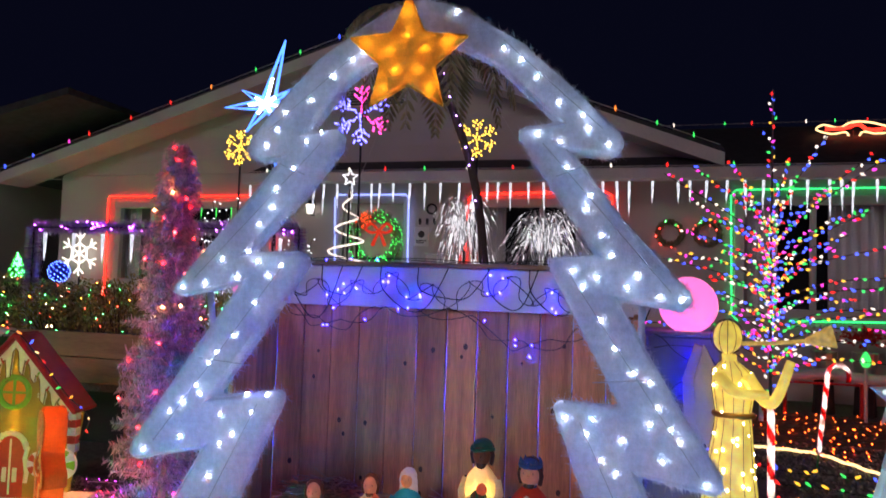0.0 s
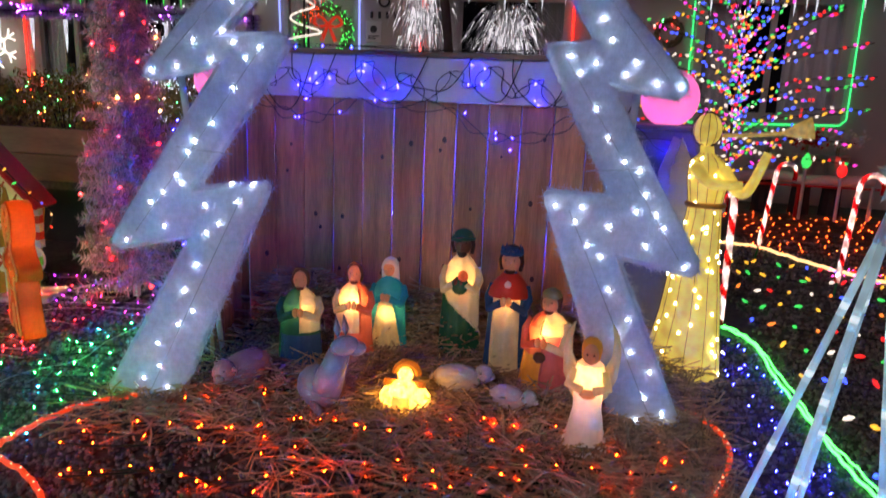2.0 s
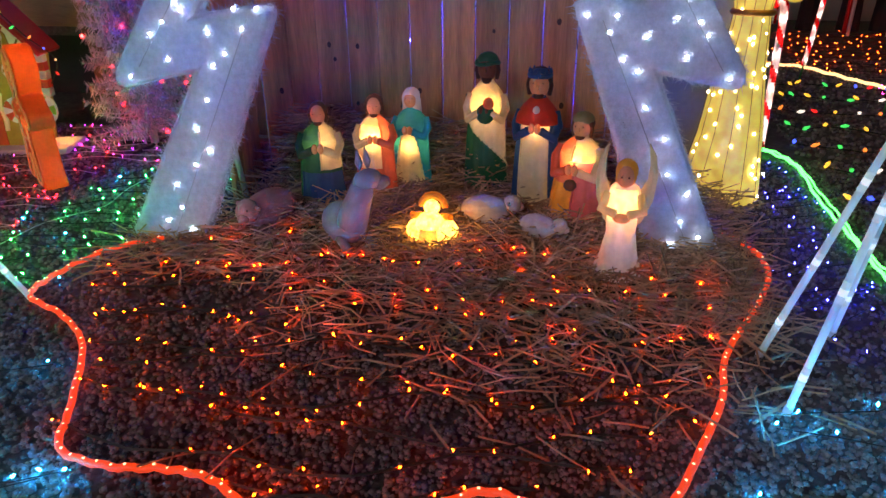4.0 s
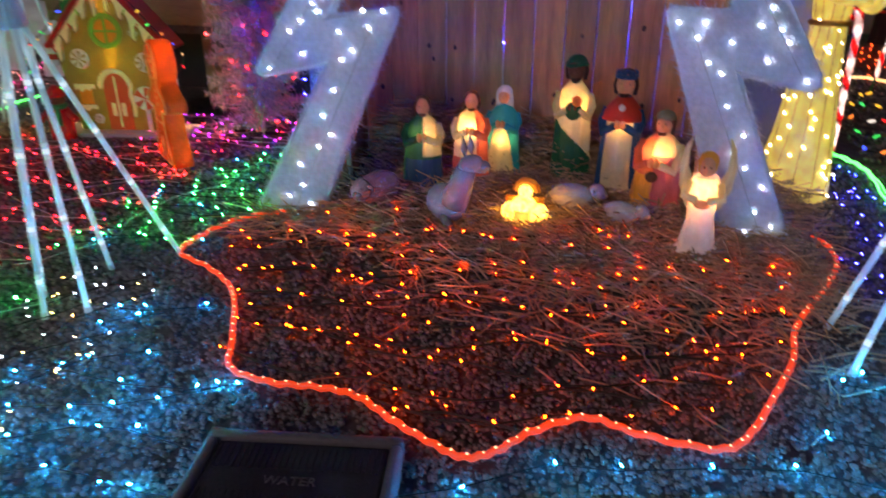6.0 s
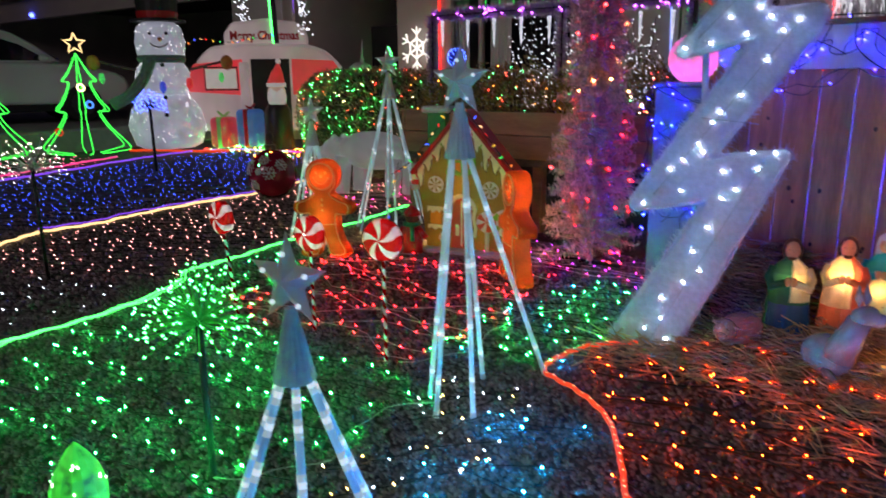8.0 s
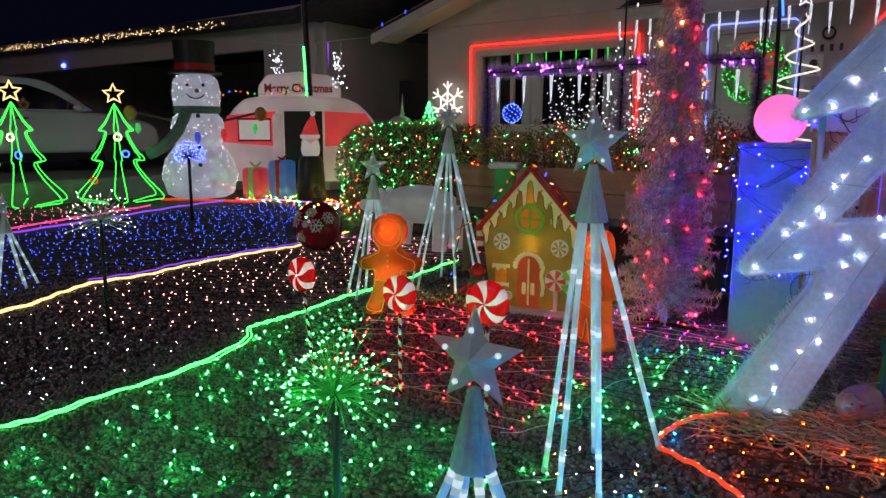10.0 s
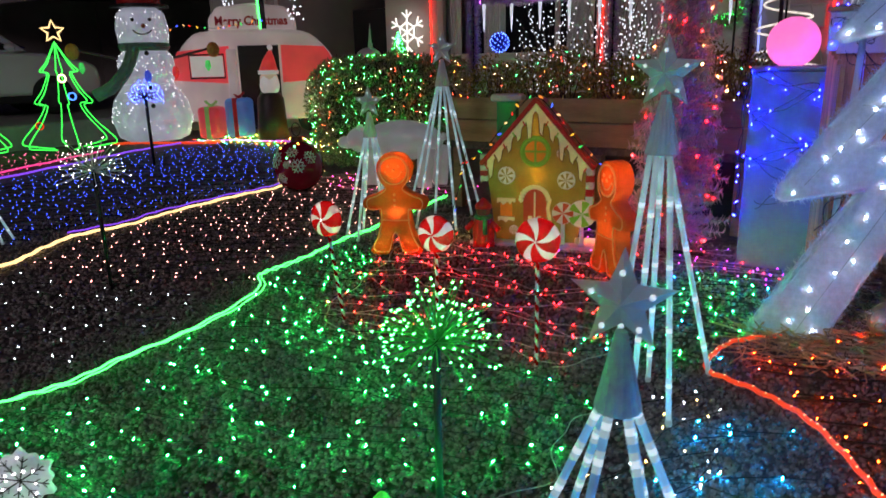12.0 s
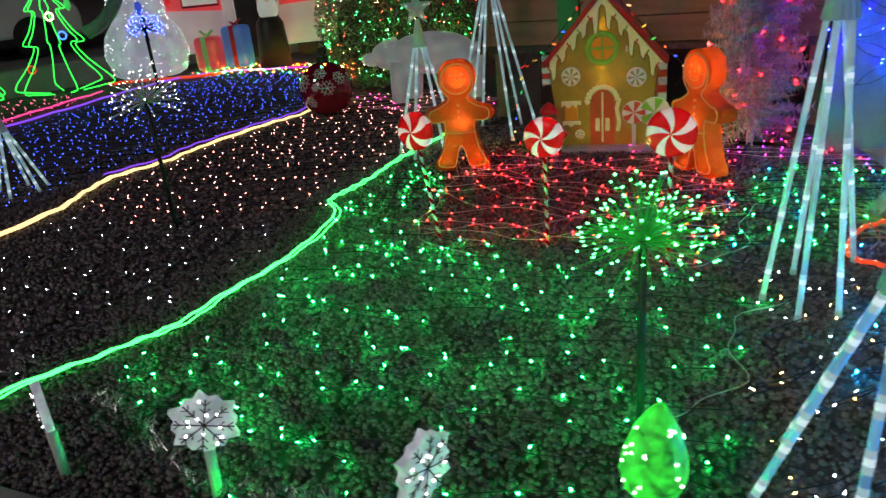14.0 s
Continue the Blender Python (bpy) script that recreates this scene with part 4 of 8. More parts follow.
def figure(label, x, y, h, wide, turn, robe, mantle, skin, hair, cover=None, lamp=13, kneel=False, gift=None, paint=None, arms=None, beard=True, lampz=0.6):
    """A robed figure: robe, mantle over the shoulders, sleeves, folded arms, bearded head and head cover, in one moulded shell."""
    h, wide = h * 1.055, wide * 1.03
    s = Shape()
    w = wide / 2
    rg = [(0, .92, .8, 0), (.03, 1, .88, 0), (.2, .95, .86, 0), (.4, .9, .82, 0), (.5, .86, .8, 0), (.6, .88, .8, 0), (.66, .84, .74, 0), (.71, .7, .62, 0), (.755, .5, .48, 0), (.79, .3, .34, 0), (.83, .2, .26, 0)]
    if kneel:
        rg = [(0, 1.0, 1.05, -.15), (.06, 1.05, 1.1, -.15), (.25, 1.0, 1.05, -.12), (.38, .95, .9, -.06), (.52, .9, .8, 0), (.6, .88, .8, 0), (.66, .84, .74, 0), (.71, .7, .62, 0), (.755, .5, .48, 0), (.79, .3, .34, 0), (.83, .2, .26, 0)]
    rings = [(z * h, rx * w, ry * w * 0.8, 0, oy * w) for z, rx, ry, oy in rg]
    fine = []
    for a, b in zip(rings, rings[1:]):
        for k in range(14):
            t = k / 14
            fine.append(tuple(p + (q - p) * t for p, q in zip(a, b)))
    fine.append(rings[-1])

    def pick(z, ang):
        return slot(paint(z / h, ang))
    n = 84
    base = len(s.v)
    s.lathe(fine, n, choose=pick)
    for i in range(base, len(s.v)):   # folds of the cloth
        px, py, pz = s.v[i]
        a = math.atan2(px, -py)
        k = 1 + 0.055 * math.sin(a * 9 + 2.0 * math.sin(pz / h * 5)) * max(0.0, 1 - pz / h / 0.72)
        s.v[i] = (px * k, py * k, pz)
    # raised hems where one colour of cloth meets another
    for k in range(len(fine) - 1):
        z0 = (fine[k][0] + fine[k + 1][0]) / 2
        row = [pick(z0, ((j + .5) / n * 360 + 180) % 360 - 180) for j in range(n)]
        for j in range(n):
            if row[j] != row[j - 1] and z0 < .74 * h:
                a, b = Vector(s.v[base + k * n + j]), Vector(s.v[base + (k + 1) * n + j])
                s.tube([tuple(a), tuple(b)], .0045, 5, row[j])
    hz = .88 * h
    hr = .08 * h if not kneel else .09 * h
    s.ball((0, -0.01 * h, hz), hr, 18, slot(skin), (0.86, 0.95, 1.15))
    s.ball((0, -hr * 1.02, hz - 0.1 * hr), hr * 0.2, 8, slot(skin), (0.7, 0.9, 1.2))
    for sx in (-1, 1):
        s.ball((sx * hr * 0.34, -hr * 0.9, hz + hr * 0.2), hr * 0.11, 6, slot("dark"), (1.3, 0.5, 0.8))
    s.ball((0, hr * .42, hz + hr * .3), hr * 1.06, 16, slot(hair), (1.02, 1.0, 1.06))
    for sx in (-1, 1):
        s.tube([(sx * hr * .72, -hr * .1, hz + hr * .55), (sx * hr * .95, hr * .05, hz - hr * .1), (sx * hr * .85, hr * .12, hz - hr * .95)], hr * .3, 8, slot(hair), r1=hr * .18)
    if beard:
        s.ball((0, -hr * 0.5, hz - hr * 0.86), hr * 0.5, 12, slot(hair), (1.0, 0.75, 0.9))
    if cover == "veil":
        s.lathe([(hz - 2.1 * hr, hr * 1.25, hr * 1.0, 0, hr * .55), (hz - hr, hr * 1.2, hr * 1.05, 0, hr * .45), (hz, hr * 1.16, hr * 1.12, 0, hr * .3), (hz + hr * .8, hr * .95, hr * 1.0, 0, hr * .15), (hz + hr * 1.3, hr * .3, hr * .4, 0, 0)], 18, slot("white"))
    elif cover == "turban":
        s.ball((0, hr * .15, hz + hr * .75), hr * .94, 16, slot("green"), (1.02, 1.06, 0.72))
        s.tube([(math.sin(a) * hr, hr * .12 - math.cos(a) * hr * 1.05, hz + hr * .5 + .1 * hr * math.sin(2 * a)) for a in np.linspace(0, 6.28, 18)], hr * .2, 6, slot("green"))
    elif cover == "crown":
        s.tube([(math.sin(a) * hr * .9, hr * .1 - math.cos(a) * hr * .95, hz + hr * .75) for a in np.linspace(0, 6.28, 18)], hr * .22, 6, slot("blue"))
        for k in range(8):
            a = k * 6.283 / 8
            s.spindle(Vector((math.sin(a) * hr * .9, hr * .1 - math.cos(a) * hr * .95, hz + hr * 1.1)), Vector((0, 0, 1)), hr * .2, hr * .7, slot("blue"), 5)
        s.ball((0, hr * .1, hz + hr * .8), hr * .8, 12, slot("blue"), (1, 1, .7))
    elif cover == "cap":
        s.ball((0, hr * .2, hz + hr * .75), hr, 14, slot("olive"), (1.05, 1.1, .75))
    if gift == "cape":
        s.lathe([(.62 * h, w * .96, w * .84, 0, 0), (.63 * h, w * .98, w * .86, 0, 0), (.68 * h, w * .88, w * .76, 0, 0), (.735 * h, w * .64, w * .6, 0, 0), (.79 * h, w * .33, w * .38, 0, 0)], 24, slot("red"))
        s.ball((0, -w * .6, .7 * h), w * .2, 12, slot("white"), (.9, .5, 1.5))
    az = .56 * h if not kneel else .5 * h
    for sx in (-1, 1):
        s.tube([(sx * w * .66, 0, .69 * h), (sx * w * .86, -w * .2, .6 * h), (sx * w * .76, -w * .6, az - .03 * h), (sx * w * .26, -w * .86, az + .03 * h)], w * .25, 12, slot(arms[0 if sx < 0 else 1]), r1=w * .17)
        s.ball((sx * w * .12, -w * .92, az + .045 * h), w * .17, 10, slot(skin), (0.8, 0.8, 1.3))
    if gift == "jar":
        s.ball((0, -w * .95, az - .09 * h), w * .26, 10, slot("brown"), (1, .8, .9))
    if gift == "bundle":
        s.ball((w * .05, -w * .85, az + .02 * h), w * .42, 12, slot("green"), (1, .5, 1.1))
        s.ball((w * .2, -w * .95, az + .1 * h), w * .26, 10, slot("coral"), (1, .5, 1.1))
    s.ball((0, -.36 * w, lampz * h), 0.013, 8, len(FMATS))
    # small second lamp added in the head to brighten the face
    s.ball((0, -0.012 * h, hz), 0.007, 6, len(FMATS))
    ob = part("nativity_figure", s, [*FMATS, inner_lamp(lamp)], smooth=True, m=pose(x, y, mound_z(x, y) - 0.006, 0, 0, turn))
    return tagged(ob, label, "statue", "nativity figures")


figure("glowing plastic figure in a dark green mantle over cream", -0.98, 3.3, .42, .185, 14, "cream", "green", "skin", "brown", lamp=90, arms=("green", "cream"),
       paint=lambda z, a: "cream" if a > 5 and z > .38 else "blue" if z < .36 and a > -60 else "green")
figure("glowing plastic figure in a cream robe with coral mantle", -0.79, 3.46, .42, .175, 8, "cream", "coral", "skin", "brown", lamp=260, arms=("cream", "coral"), lampz=.6,
       paint=lambda z, a: "cream" if -120 < a < 25 and z > .3 else "coral")
figure("plastic figure with white veil and turquoise cloak", -0.66, 3.58, .41, .17, 0, "cream", "teal", "skin", "white", cover="veil", lamp=110, beard=False, lampz=.42, arms=("teal", "teal"),
       paint=lambda z, a: "cream" if abs(a) < 62 - 70 * z and z < .62 else "teal")
figure("tall plastic king with green turban and cream mantle", -0.33, 3.6, .552, .182, 0, "cream", "cream", "brown", "dark", cover="turban", gift="bundle", lamp=190, lampz=.6, arms=("cream", "cream"),
       paint=lambda z, a: "cream" if z > .36 - a * .0022 or a > 95 or a < -140 else "green")
figure("tall plastic king with blue crown, red cape and blue cloak", -0.1, 3.46, .55, .188, -4, "cream", "blue", "skin", "dark", cover="crown", gift="cape", lamp=120, lampz=.6, arms=("blue", "blue"),
       paint=lambda z, a: "cream" if abs(a) < 44 else "blue")
figure("kneeling plastic king in pink and gold robes", 0.08, 3.36, .42, .2, -18, "coral", "pink", "skin", "brown", cover="cap", kneel=True, gift="jar", lamp=200, arms=("coral", "cream"),
       paint=lambda z, a: "cream" if a > -10 and z > .6 else "gold" if a < 5 and z < .4 else "coral" if a < 0 else "pink")


def angel_figure(x, y):
    s = Shape()
    h = .37
    # the front chest faces emit, painting the inner lamp's bright spot
    s.lathe([(0, .078, .07, 0, 0), (.015, .082, .072, 0, 0), (.07, .062, .056, 0, 0), (.14, .048, .044, 0, 0), (.2, .05, .046, 0, 0), (.25, .055, .045, 0, 0), (.28, .045, .036, 0, 0), (.3, .02, .02, 0, 0)], 22, slot("white"), choose=lambda z, a: len(FMATS) + 1 if .2 < z < .275 and abs(a) < 60 else slot("white"))
    s.ball((0, 0, .315), .034, 14, slot("gold"), (1, 1, 1.15))
    s.ball((0, .01, .326), .036, 14, slot("gold"))
    s.ball((0, -.014, .314), .03, 14, slot("skin"), (.9, 1, 1.15))
    for sx in (-1, 1):
        s.ball((sx * .011, -.042, .32), .0035, 6, slot("dark"))
    s.ball((0, -.05, .2), .03, 10, slot("skin"), (1, .6, .5))
    for sx in (-1, 1):
        s.prism([(sx * .02, .14), (sx * .06, .17), (sx * .09, .24), (sx * .096, .31), (sx * .084, .37), (sx * .06, .405), (sx * .068, .35), (sx * .066, .3), (sx * .045, .26), (sx * .02, .24)], .015, .035, slot("cream"))
        s.tube([(sx * .048, -.01, .26), (sx * .066, -.035, .22), (sx * .02, -.06, .215)], .017, 8, slot("cream"), r1=.013)
    s.ball((0, 0, .215), .018, 8, len(FMATS))
    return tagged(part("nativity_figure", s, [*FMATS, inner_lamp(55, (1, .4, .1)), lit_shell("chest_glow", (1, .62, .2), 2.0, .4, 30)], smooth=True, m=pose(x, y, mound_z(x, y) - .01, 0, 0, -6) @ Matrix.Diagonal((1.02, 1.0, 1.14, 1))), "small glowing plastic angel with raised wings", "statue", "nativity figures")


angel_figure(0.235, 2.88)


def baby(x, y):
    s = Shape()
    gl = len(FMATS) + 1
    s.ball((0, 0, .045), .1, 18, gl, (1.0, .75, .55))
    s.ball((0, -.03, .08), .062, 16, gl, (.9, .8, .8))
    s.ball((0, .0, .135), .03, 14, gl)
    s.tube([(math.sin(a) * .045, .025, .13 + math.cos(a) * .045) for a in np.linspace(-1.6, 1.6, 12)], .014, 6, slot("gold"))
    for sx in (-1, 1):
        s.tube([(sx * .04, 0, .1), (sx * .075, -.02, .11)], .014, 8, slot("gold"))
    s.prism([(-.035, .03), (.035, .03), (.03, .075), (-.03, .075)], -.085, -.06, slot("cream"))
    s.ball((0, .01, .075), .02, 8, len(FMATS))
    # the shell's own emission stands in for its enclosed lamp
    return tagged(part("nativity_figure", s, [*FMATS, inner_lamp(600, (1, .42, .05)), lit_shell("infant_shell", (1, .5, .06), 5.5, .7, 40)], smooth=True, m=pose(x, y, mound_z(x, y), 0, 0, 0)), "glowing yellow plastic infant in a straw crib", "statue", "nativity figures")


baby(-0.44, 3.0)


def animal(label, x, y, turn, ln, body, kind, lamp=0):
    """A lying animal: trunk, neck, head, muzzle, ears, folded legs, tail, in one moulded shell."""
    s = Shape()
    kinds = list(ANIMAL)
    b, dark = kinds.index(body), kinds.index("dark")
    if kind == "donkey":
        s.ball((0, .02, .075), .085, 18, b, (.9, 1.25, .95))
        s.tube([(0, -.03, .09), (.012, -.06, .165), (.03, -.08, .245)], .062, 14, b, r1=.04)
        s.ball((.045, -.088, .262), .044, 14, b, (1.3, .85, .9))
        s.ball((.093, -.097, .244), .03, 12, b, (1.3, .9, .9))
        for dx in (-.004, .03):
            s.spindle(Vector((.025 + dx, -.072, .335)), Vector((-.12, 0, 1)).normalized(), .015, .095, b, 8)
        for dx in (-.05, .05):
            s.tube([(dx, -.03, .04), (dx * 1.1, -.085, .016), (dx, -.1, .004)], .02, 8, b, r1=.014)
    else:
        s.ball((0, 0, ln * .26), ln * .26, 18, b, (1.65, .95, .95))
        s.ball((-ln * .44, -ln * .06, ln * .36), ln * .16, 14, b, (1.0, .95, 1.05))
        s.ball((-ln * .55, -ln * .1, ln * .31), ln * .085, 12, b, (1.1, .9, .85))
        for sy in (-1, 1):
            s.ball((-ln * .4, -ln * .05 + sy * ln * .15, ln * .42), ln * .06, 8, b, (.6, 1.3, .5))
            s.tube([(-ln * .25, sy * ln * .15, ln * .1), (-ln * .38, sy * ln * .16, ln * .04), (-ln * .45, sy * ln * .15, ln * .03)], ln * .05, 8, b)
            s.tube([(ln * .25, sy * ln * .17, ln * .1), (ln * .18, sy * ln * .2, ln * .04)], ln * .06, 8, b)
            s.ball((-ln * .53, -ln * .07 + sy * ln * .08, ln * .41), ln * .02, 6, dark)
        s.tube([(ln * .42, 0, ln * .3), (ln * .48, 0, ln * .2)], ln * .035, 6, b)
    return tagged(part("animal_figure", s, list(ANIMAL.values()), smooth=True, m=pose(x, y, mound_z(x, y) + .004, 0, 0, turn)), label, "statue", "nativity animals")


animal("grey plastic donkey lying in the straw", -0.745, 2.92, 50, .2, "grey", "donkey")
animal("brownish plastic ox lying in the straw", -1.1, 3.02, 70, .29, "pink", "ox")
animal("white plastic lamb lying in the straw", -0.27, 3.2, 178, .235, "white", "lamb")
animal("small white plastic lamb facing sideways", -0.05, 3.08, 150, .19, "white", "lamb")


# ---------------------------------------------------------------- strings on the fence and piers
def drape(label, pts, mats, n, spread=0.1, r=0.004, wire=None, thick=0.002):
    """A tangled string of lamps along a line."""
    t = thing("string_lights", label, "string lights")
    line = spline(pts, 14)
    w = Shape()
    for k in range(2):
        ph = rng.uniform(0, 6.28)
        w.tube([(x + spread * .5 * math.sin(i * .7 + ph), y - .004 * k, z + spread * math.sin(i * .43 + ph * 2)) for i, (x, y, z) in enumerate(line)], thick, 4)
    part("wire", w, wire or M["wire"], t)["kind"] = "stuff"
    b = Shape()
    for k in range(n):
        x, y, z = line[int(rng.integers(0, len(line)))]
        b.spindle(Vector((x + rng.normal(0, .02), y - .012, z + rng.normal(0, spread * .7))), Vector((rng.normal(), rng.normal() - .8, rng.normal())).normalized(), r, r * 3.6, k % len(mats), 6)
    part("lamp_string", b, mats, t)["kind"] = "stuff"
    return t


rail_blue = glow("rail_lamp", (0.008, 0.008, 1), 150)
seam_blue = glow("seam_lamp", (0.02, 0.02, 1), 550)
pier_blue = glow("pier_lamp", (0.004, 0.006, 1), 520)
drape("blue string lights tangled along the fence rail", [(-1.5 + .19 * i, 3.846, 1.31 - .035 * (i % 3)) for i in range(10)], [rail_blue], 22, .055, .0055)
drape("blue string lights drooping below the rail", [(-1.45, 3.86, 1.2), (-1.2, 3.87, 1.08), (-.9, 3.86, 1.17), (-.5, 3.86, 1.15), (-.2, 3.87, 1.02), (.1, 3.87, 1.12), (.3, 3.86, 1.2)], [rail_blue], 12, .03, .0045)
drape("blue string lights on the fence top", [(-1.5, 3.88, 1.42), (-.6, 3.9, 1.425), (.3, 3.88, 1.42)], [rail_blue], 9, .008, .0045)
drape("blue string lights wrapped round the pier", [(-1.86, 3.935, 1.08), (-1.55, 3.935, 1.0), (-1.84, 3.93, .85), (-1.56, 3.935, .7), (-1.86, 3.93, .62), (-1.55, 3.935, .5), (-1.8, 3.935, .38)], [pier_blue], 26, .03, .0036)
drape("blue string lights hanging down the pier edge", [(-1.885, 3.95, 1.1), (-1.9, 3.94, .7), (-1.88, 3.94, .3)], [pier_blue], 14, .02, .0036)
drape("blue string lights wrapped round the pier", [(.38, 3.935, 1.08), (.7, 3.935, .95), (.4, 3.935, .8), (.7, 3.935, .6)], [rail_blue], 12, .03, .005)
drape("blue string lights hidden behind the fence boards", [(-1.45, 3.97, .95), (-.9, 3.97, .6), (-.4, 3.97, 1.0), (.25, 3.97, .5)], [seam_blue], 40, .25, .006)
arch_blue = glow("arch_string_lamp", (0.01, 0.015, 1), 330)


def behind_arch(x, z, back=.1):
    return (-.492 + .9933 * x - .1158 * back, 3.037 + .1158 * x + .9933 * back, z)


drape("blue string lights caught on the back of the tree arch", [behind_arch(*p) for p in ((-.5, 1.34), (-.66, 1.12), (-.82, .9), (-.96, .7), (-.78, .68), (-.9, .5))], [arch_blue], 17, .04, .005)
drape("blue string lights trailing behind the arch foot", [behind_arch(*p) for p in ((.84, .5), (.92, .3), (1.0, .14))], [arch_blue], 5, .03, .004)
for k in range(7):
    x0 = -1.45 + .26 * k + rng.uniform(-.05, .05)
    x1, dip = x0 + rng.uniform(.2, .42), rng.uniform(.12, .3)
    line = spline([(x0, 3.835, 1.4), (x0 + .01, 3.83, 1.28), (x0 + (x1 - x0) * .4, 3.83, 1.4 - dip), (x0 + (x1 - x0) * .7, 3.83, 1.38 - dip * .8), (x1, 3.835, 1.4)], 7)
    tagged(part("loose_cord", Shape().tube(line, .0028, 5), M["wire"]), "dark lamp cord hanging in a loop from the rail", "cord", "cords on the fence")
# unseen panel added so that the gaps between boards show blue light
tagged(part("backing_panel", Shape().box(-1.5, .35, 4.08, 4.1, 0, 1.15, b=.003), M["white"]), "added white panel catching blue light behind the fence boards", "panel")


# ---------------------------------------------------------------- star trees of milky tubes
tube_lamp = glow("tube_lamp", (0.75, 0.95, 1.0), .75)
tube_dim = glow("tube_glow", (0.6, 0.88, 0.95), .42)


blue_tube = lit_shell("bluish_tube", (0.2, 0.6, 1.0), 0.36, 0.7, 7)
# violet and green light falling on the cone is put into its colour
violet_frost = surface("light_tinted_plastic", (0.62, 0.55, 0.8), 0.25, var=0.25, scale=12, bump=0.05, through_light=0.45, coat=0.6, tint=(0.5, 0.8, 0.62))


def star_tree(label, x, y, top, star_r, spread, legs=5, turn=0, tint=0, feet=None):
    t = thing("star_tree", label, "decoration", pose(x, y, 0, 0, 0, turn), group="star trees in the yard")
    c0, c1 = top - star_r * 2.6, top - star_r * .7
    for k in range(legs):
        a = 6.283 * k / legs + .3
        fx, fy = feet[k] if feet else (spread * math.sin(a), spread * math.cos(a))
        foot, head = (fx, fy, .005), (star_r * .36 * math.sin(math.atan2(fx, fy)), star_r * .36 * math.cos(math.atan2(fx, fy)), c0 + .01)
        lg = part("leg", Shape().tube([foot, head], .0095, 10), blue_tube if tint else M["tube"], t, smooth=True)
        part("foot_cap", Shape().tube([foot, tuple(p + (q - p) * .025 for p, q in zip(foot, head))], .0115, 10), M["frost"], lg, smooth=True)
        for u in ((.08, .25, .42, .6, .78, .93) if tint else (.14, .36, .58, .8)):
            u += rng.uniform(-.04, .03)
            p, q = [tuple(f + (h - f) * v for f, h in zip(foot, head)) for v in (u, u + .02 / top)]
            part("lamp", Shape().tube([p, q], .0101, 10), tube_lamp, lg, smooth=True)
            for v0, v1 in ((u - .022 / top, u), (u + .02 / top, u + .042 / top)):
                p, q = [tuple(f + (h - f) * v for f, h in zip(foot, head)) for v in (v0, v1)]
                part("lamp_glow", Shape().tube([p, q], .0099, 10), tube_dim, lg, smooth=True)
    ridged = Shape()
    n = 32
    ridged.lathe([(c0, star_r * .54, star_r * .54, 0, 0), (c0 + .004, star_r * .56, star_r * .56, 0, 0), (c1, star_r * .14, star_r * .14, 0, 0)], n)
    for i, p in enumerate(ridged.v):
        if (i % n) % 2 and p[2] < c1 - .01:
            ridged.v[i] = (p[0] * .95, p[1] * .95, p[2])
    part("cone", ridged, violet_frost if tint else M["frost"], t)
    s = Shape()
    star_r *= 1.24
    rim = [(star_r * (1 if k % 2 == 0 else .42) * math.sin(k * math.pi / 5), 0, top + star_r * (1 if k % 2 == 0 else .42) * math.cos(k * math.pi / 5)) for k in range(10)]
    s.add(rim + [(0, -star_r * .26, top), (0, star_r * .26, top)], [(k, (k + 1) % 10, 10) for k in range(10)] + [((k + 1) % 10, k, 11) for k in range(10)])
    stp = part("star", s, M["frost"], t, "frosted five-pointed star")
    for k in range(5):
        part("lamp", Shape().ball((star_r * .56 * math.sin(k * 1.2566), -star_r * .15, top + star_r * .56 * math.cos(k * 1.2566)), .0065, 8), tube_lamp, stp)
    return t


star_tree("tall star tree of milky tubes with a frosted star", -1.78, 1.95, 1.15, .095, .2, 5, 0, 0, [(-.14, .0), (-.02, -.12), (.09, -.05), (.115, .42), (-.07, .25)])
star_tree("short star tree of bluish tubes with ribbed cone", -1.585, 1.03, .735, .09, .235, 6, 8, 1)
star_tree("star tree of clear tubes beside the gingerbread man", -4.2, 3.52, .93, .09, .2, 6, 20)
star_tree("tall star tree of clear tubes before the hedge", -3.99, 4.12, 1.27, .1, .3, 6, 5)
star_tree("star tree of white tubes on the gravel", .87, 2.36, 1.08, .062, .27, 6, 20)
star_tree("small star tree by the blue lamps", -6.55, 2.02, .62, .08, .18, 6, 0)


# ---------------------------------------------------------------- stakes: lollipops, starbursts, bulbs, snowflakes
stripe_red, stripe_white = surface("candy_red", (0.62, 0.01, 0.01), 0.2, var=.25, scale=30, bump=.3, fine=80, through_light=.45, coat=.6), surface("candy_white", (0.8, 0.8, 0.8), 0.2, var=.1, scale=30, bump=.3, fine=80, through_light=.45, coat=.6)


def striped_stake(s, x0, z0, x1, z1, r, n=10):
    k, sides = n * 6, 8
    s.tube([(x0 + (x1 - x0) * u / k, 0, z0 + (z1 - z0) * u / k) for u in range(k + 1)], r, sides)
    s.m = [0 if ((i // sides) * .9 + (i % sides) * 6 / sides) % 6 < 3 else 1 for i in range(len(s.f))]


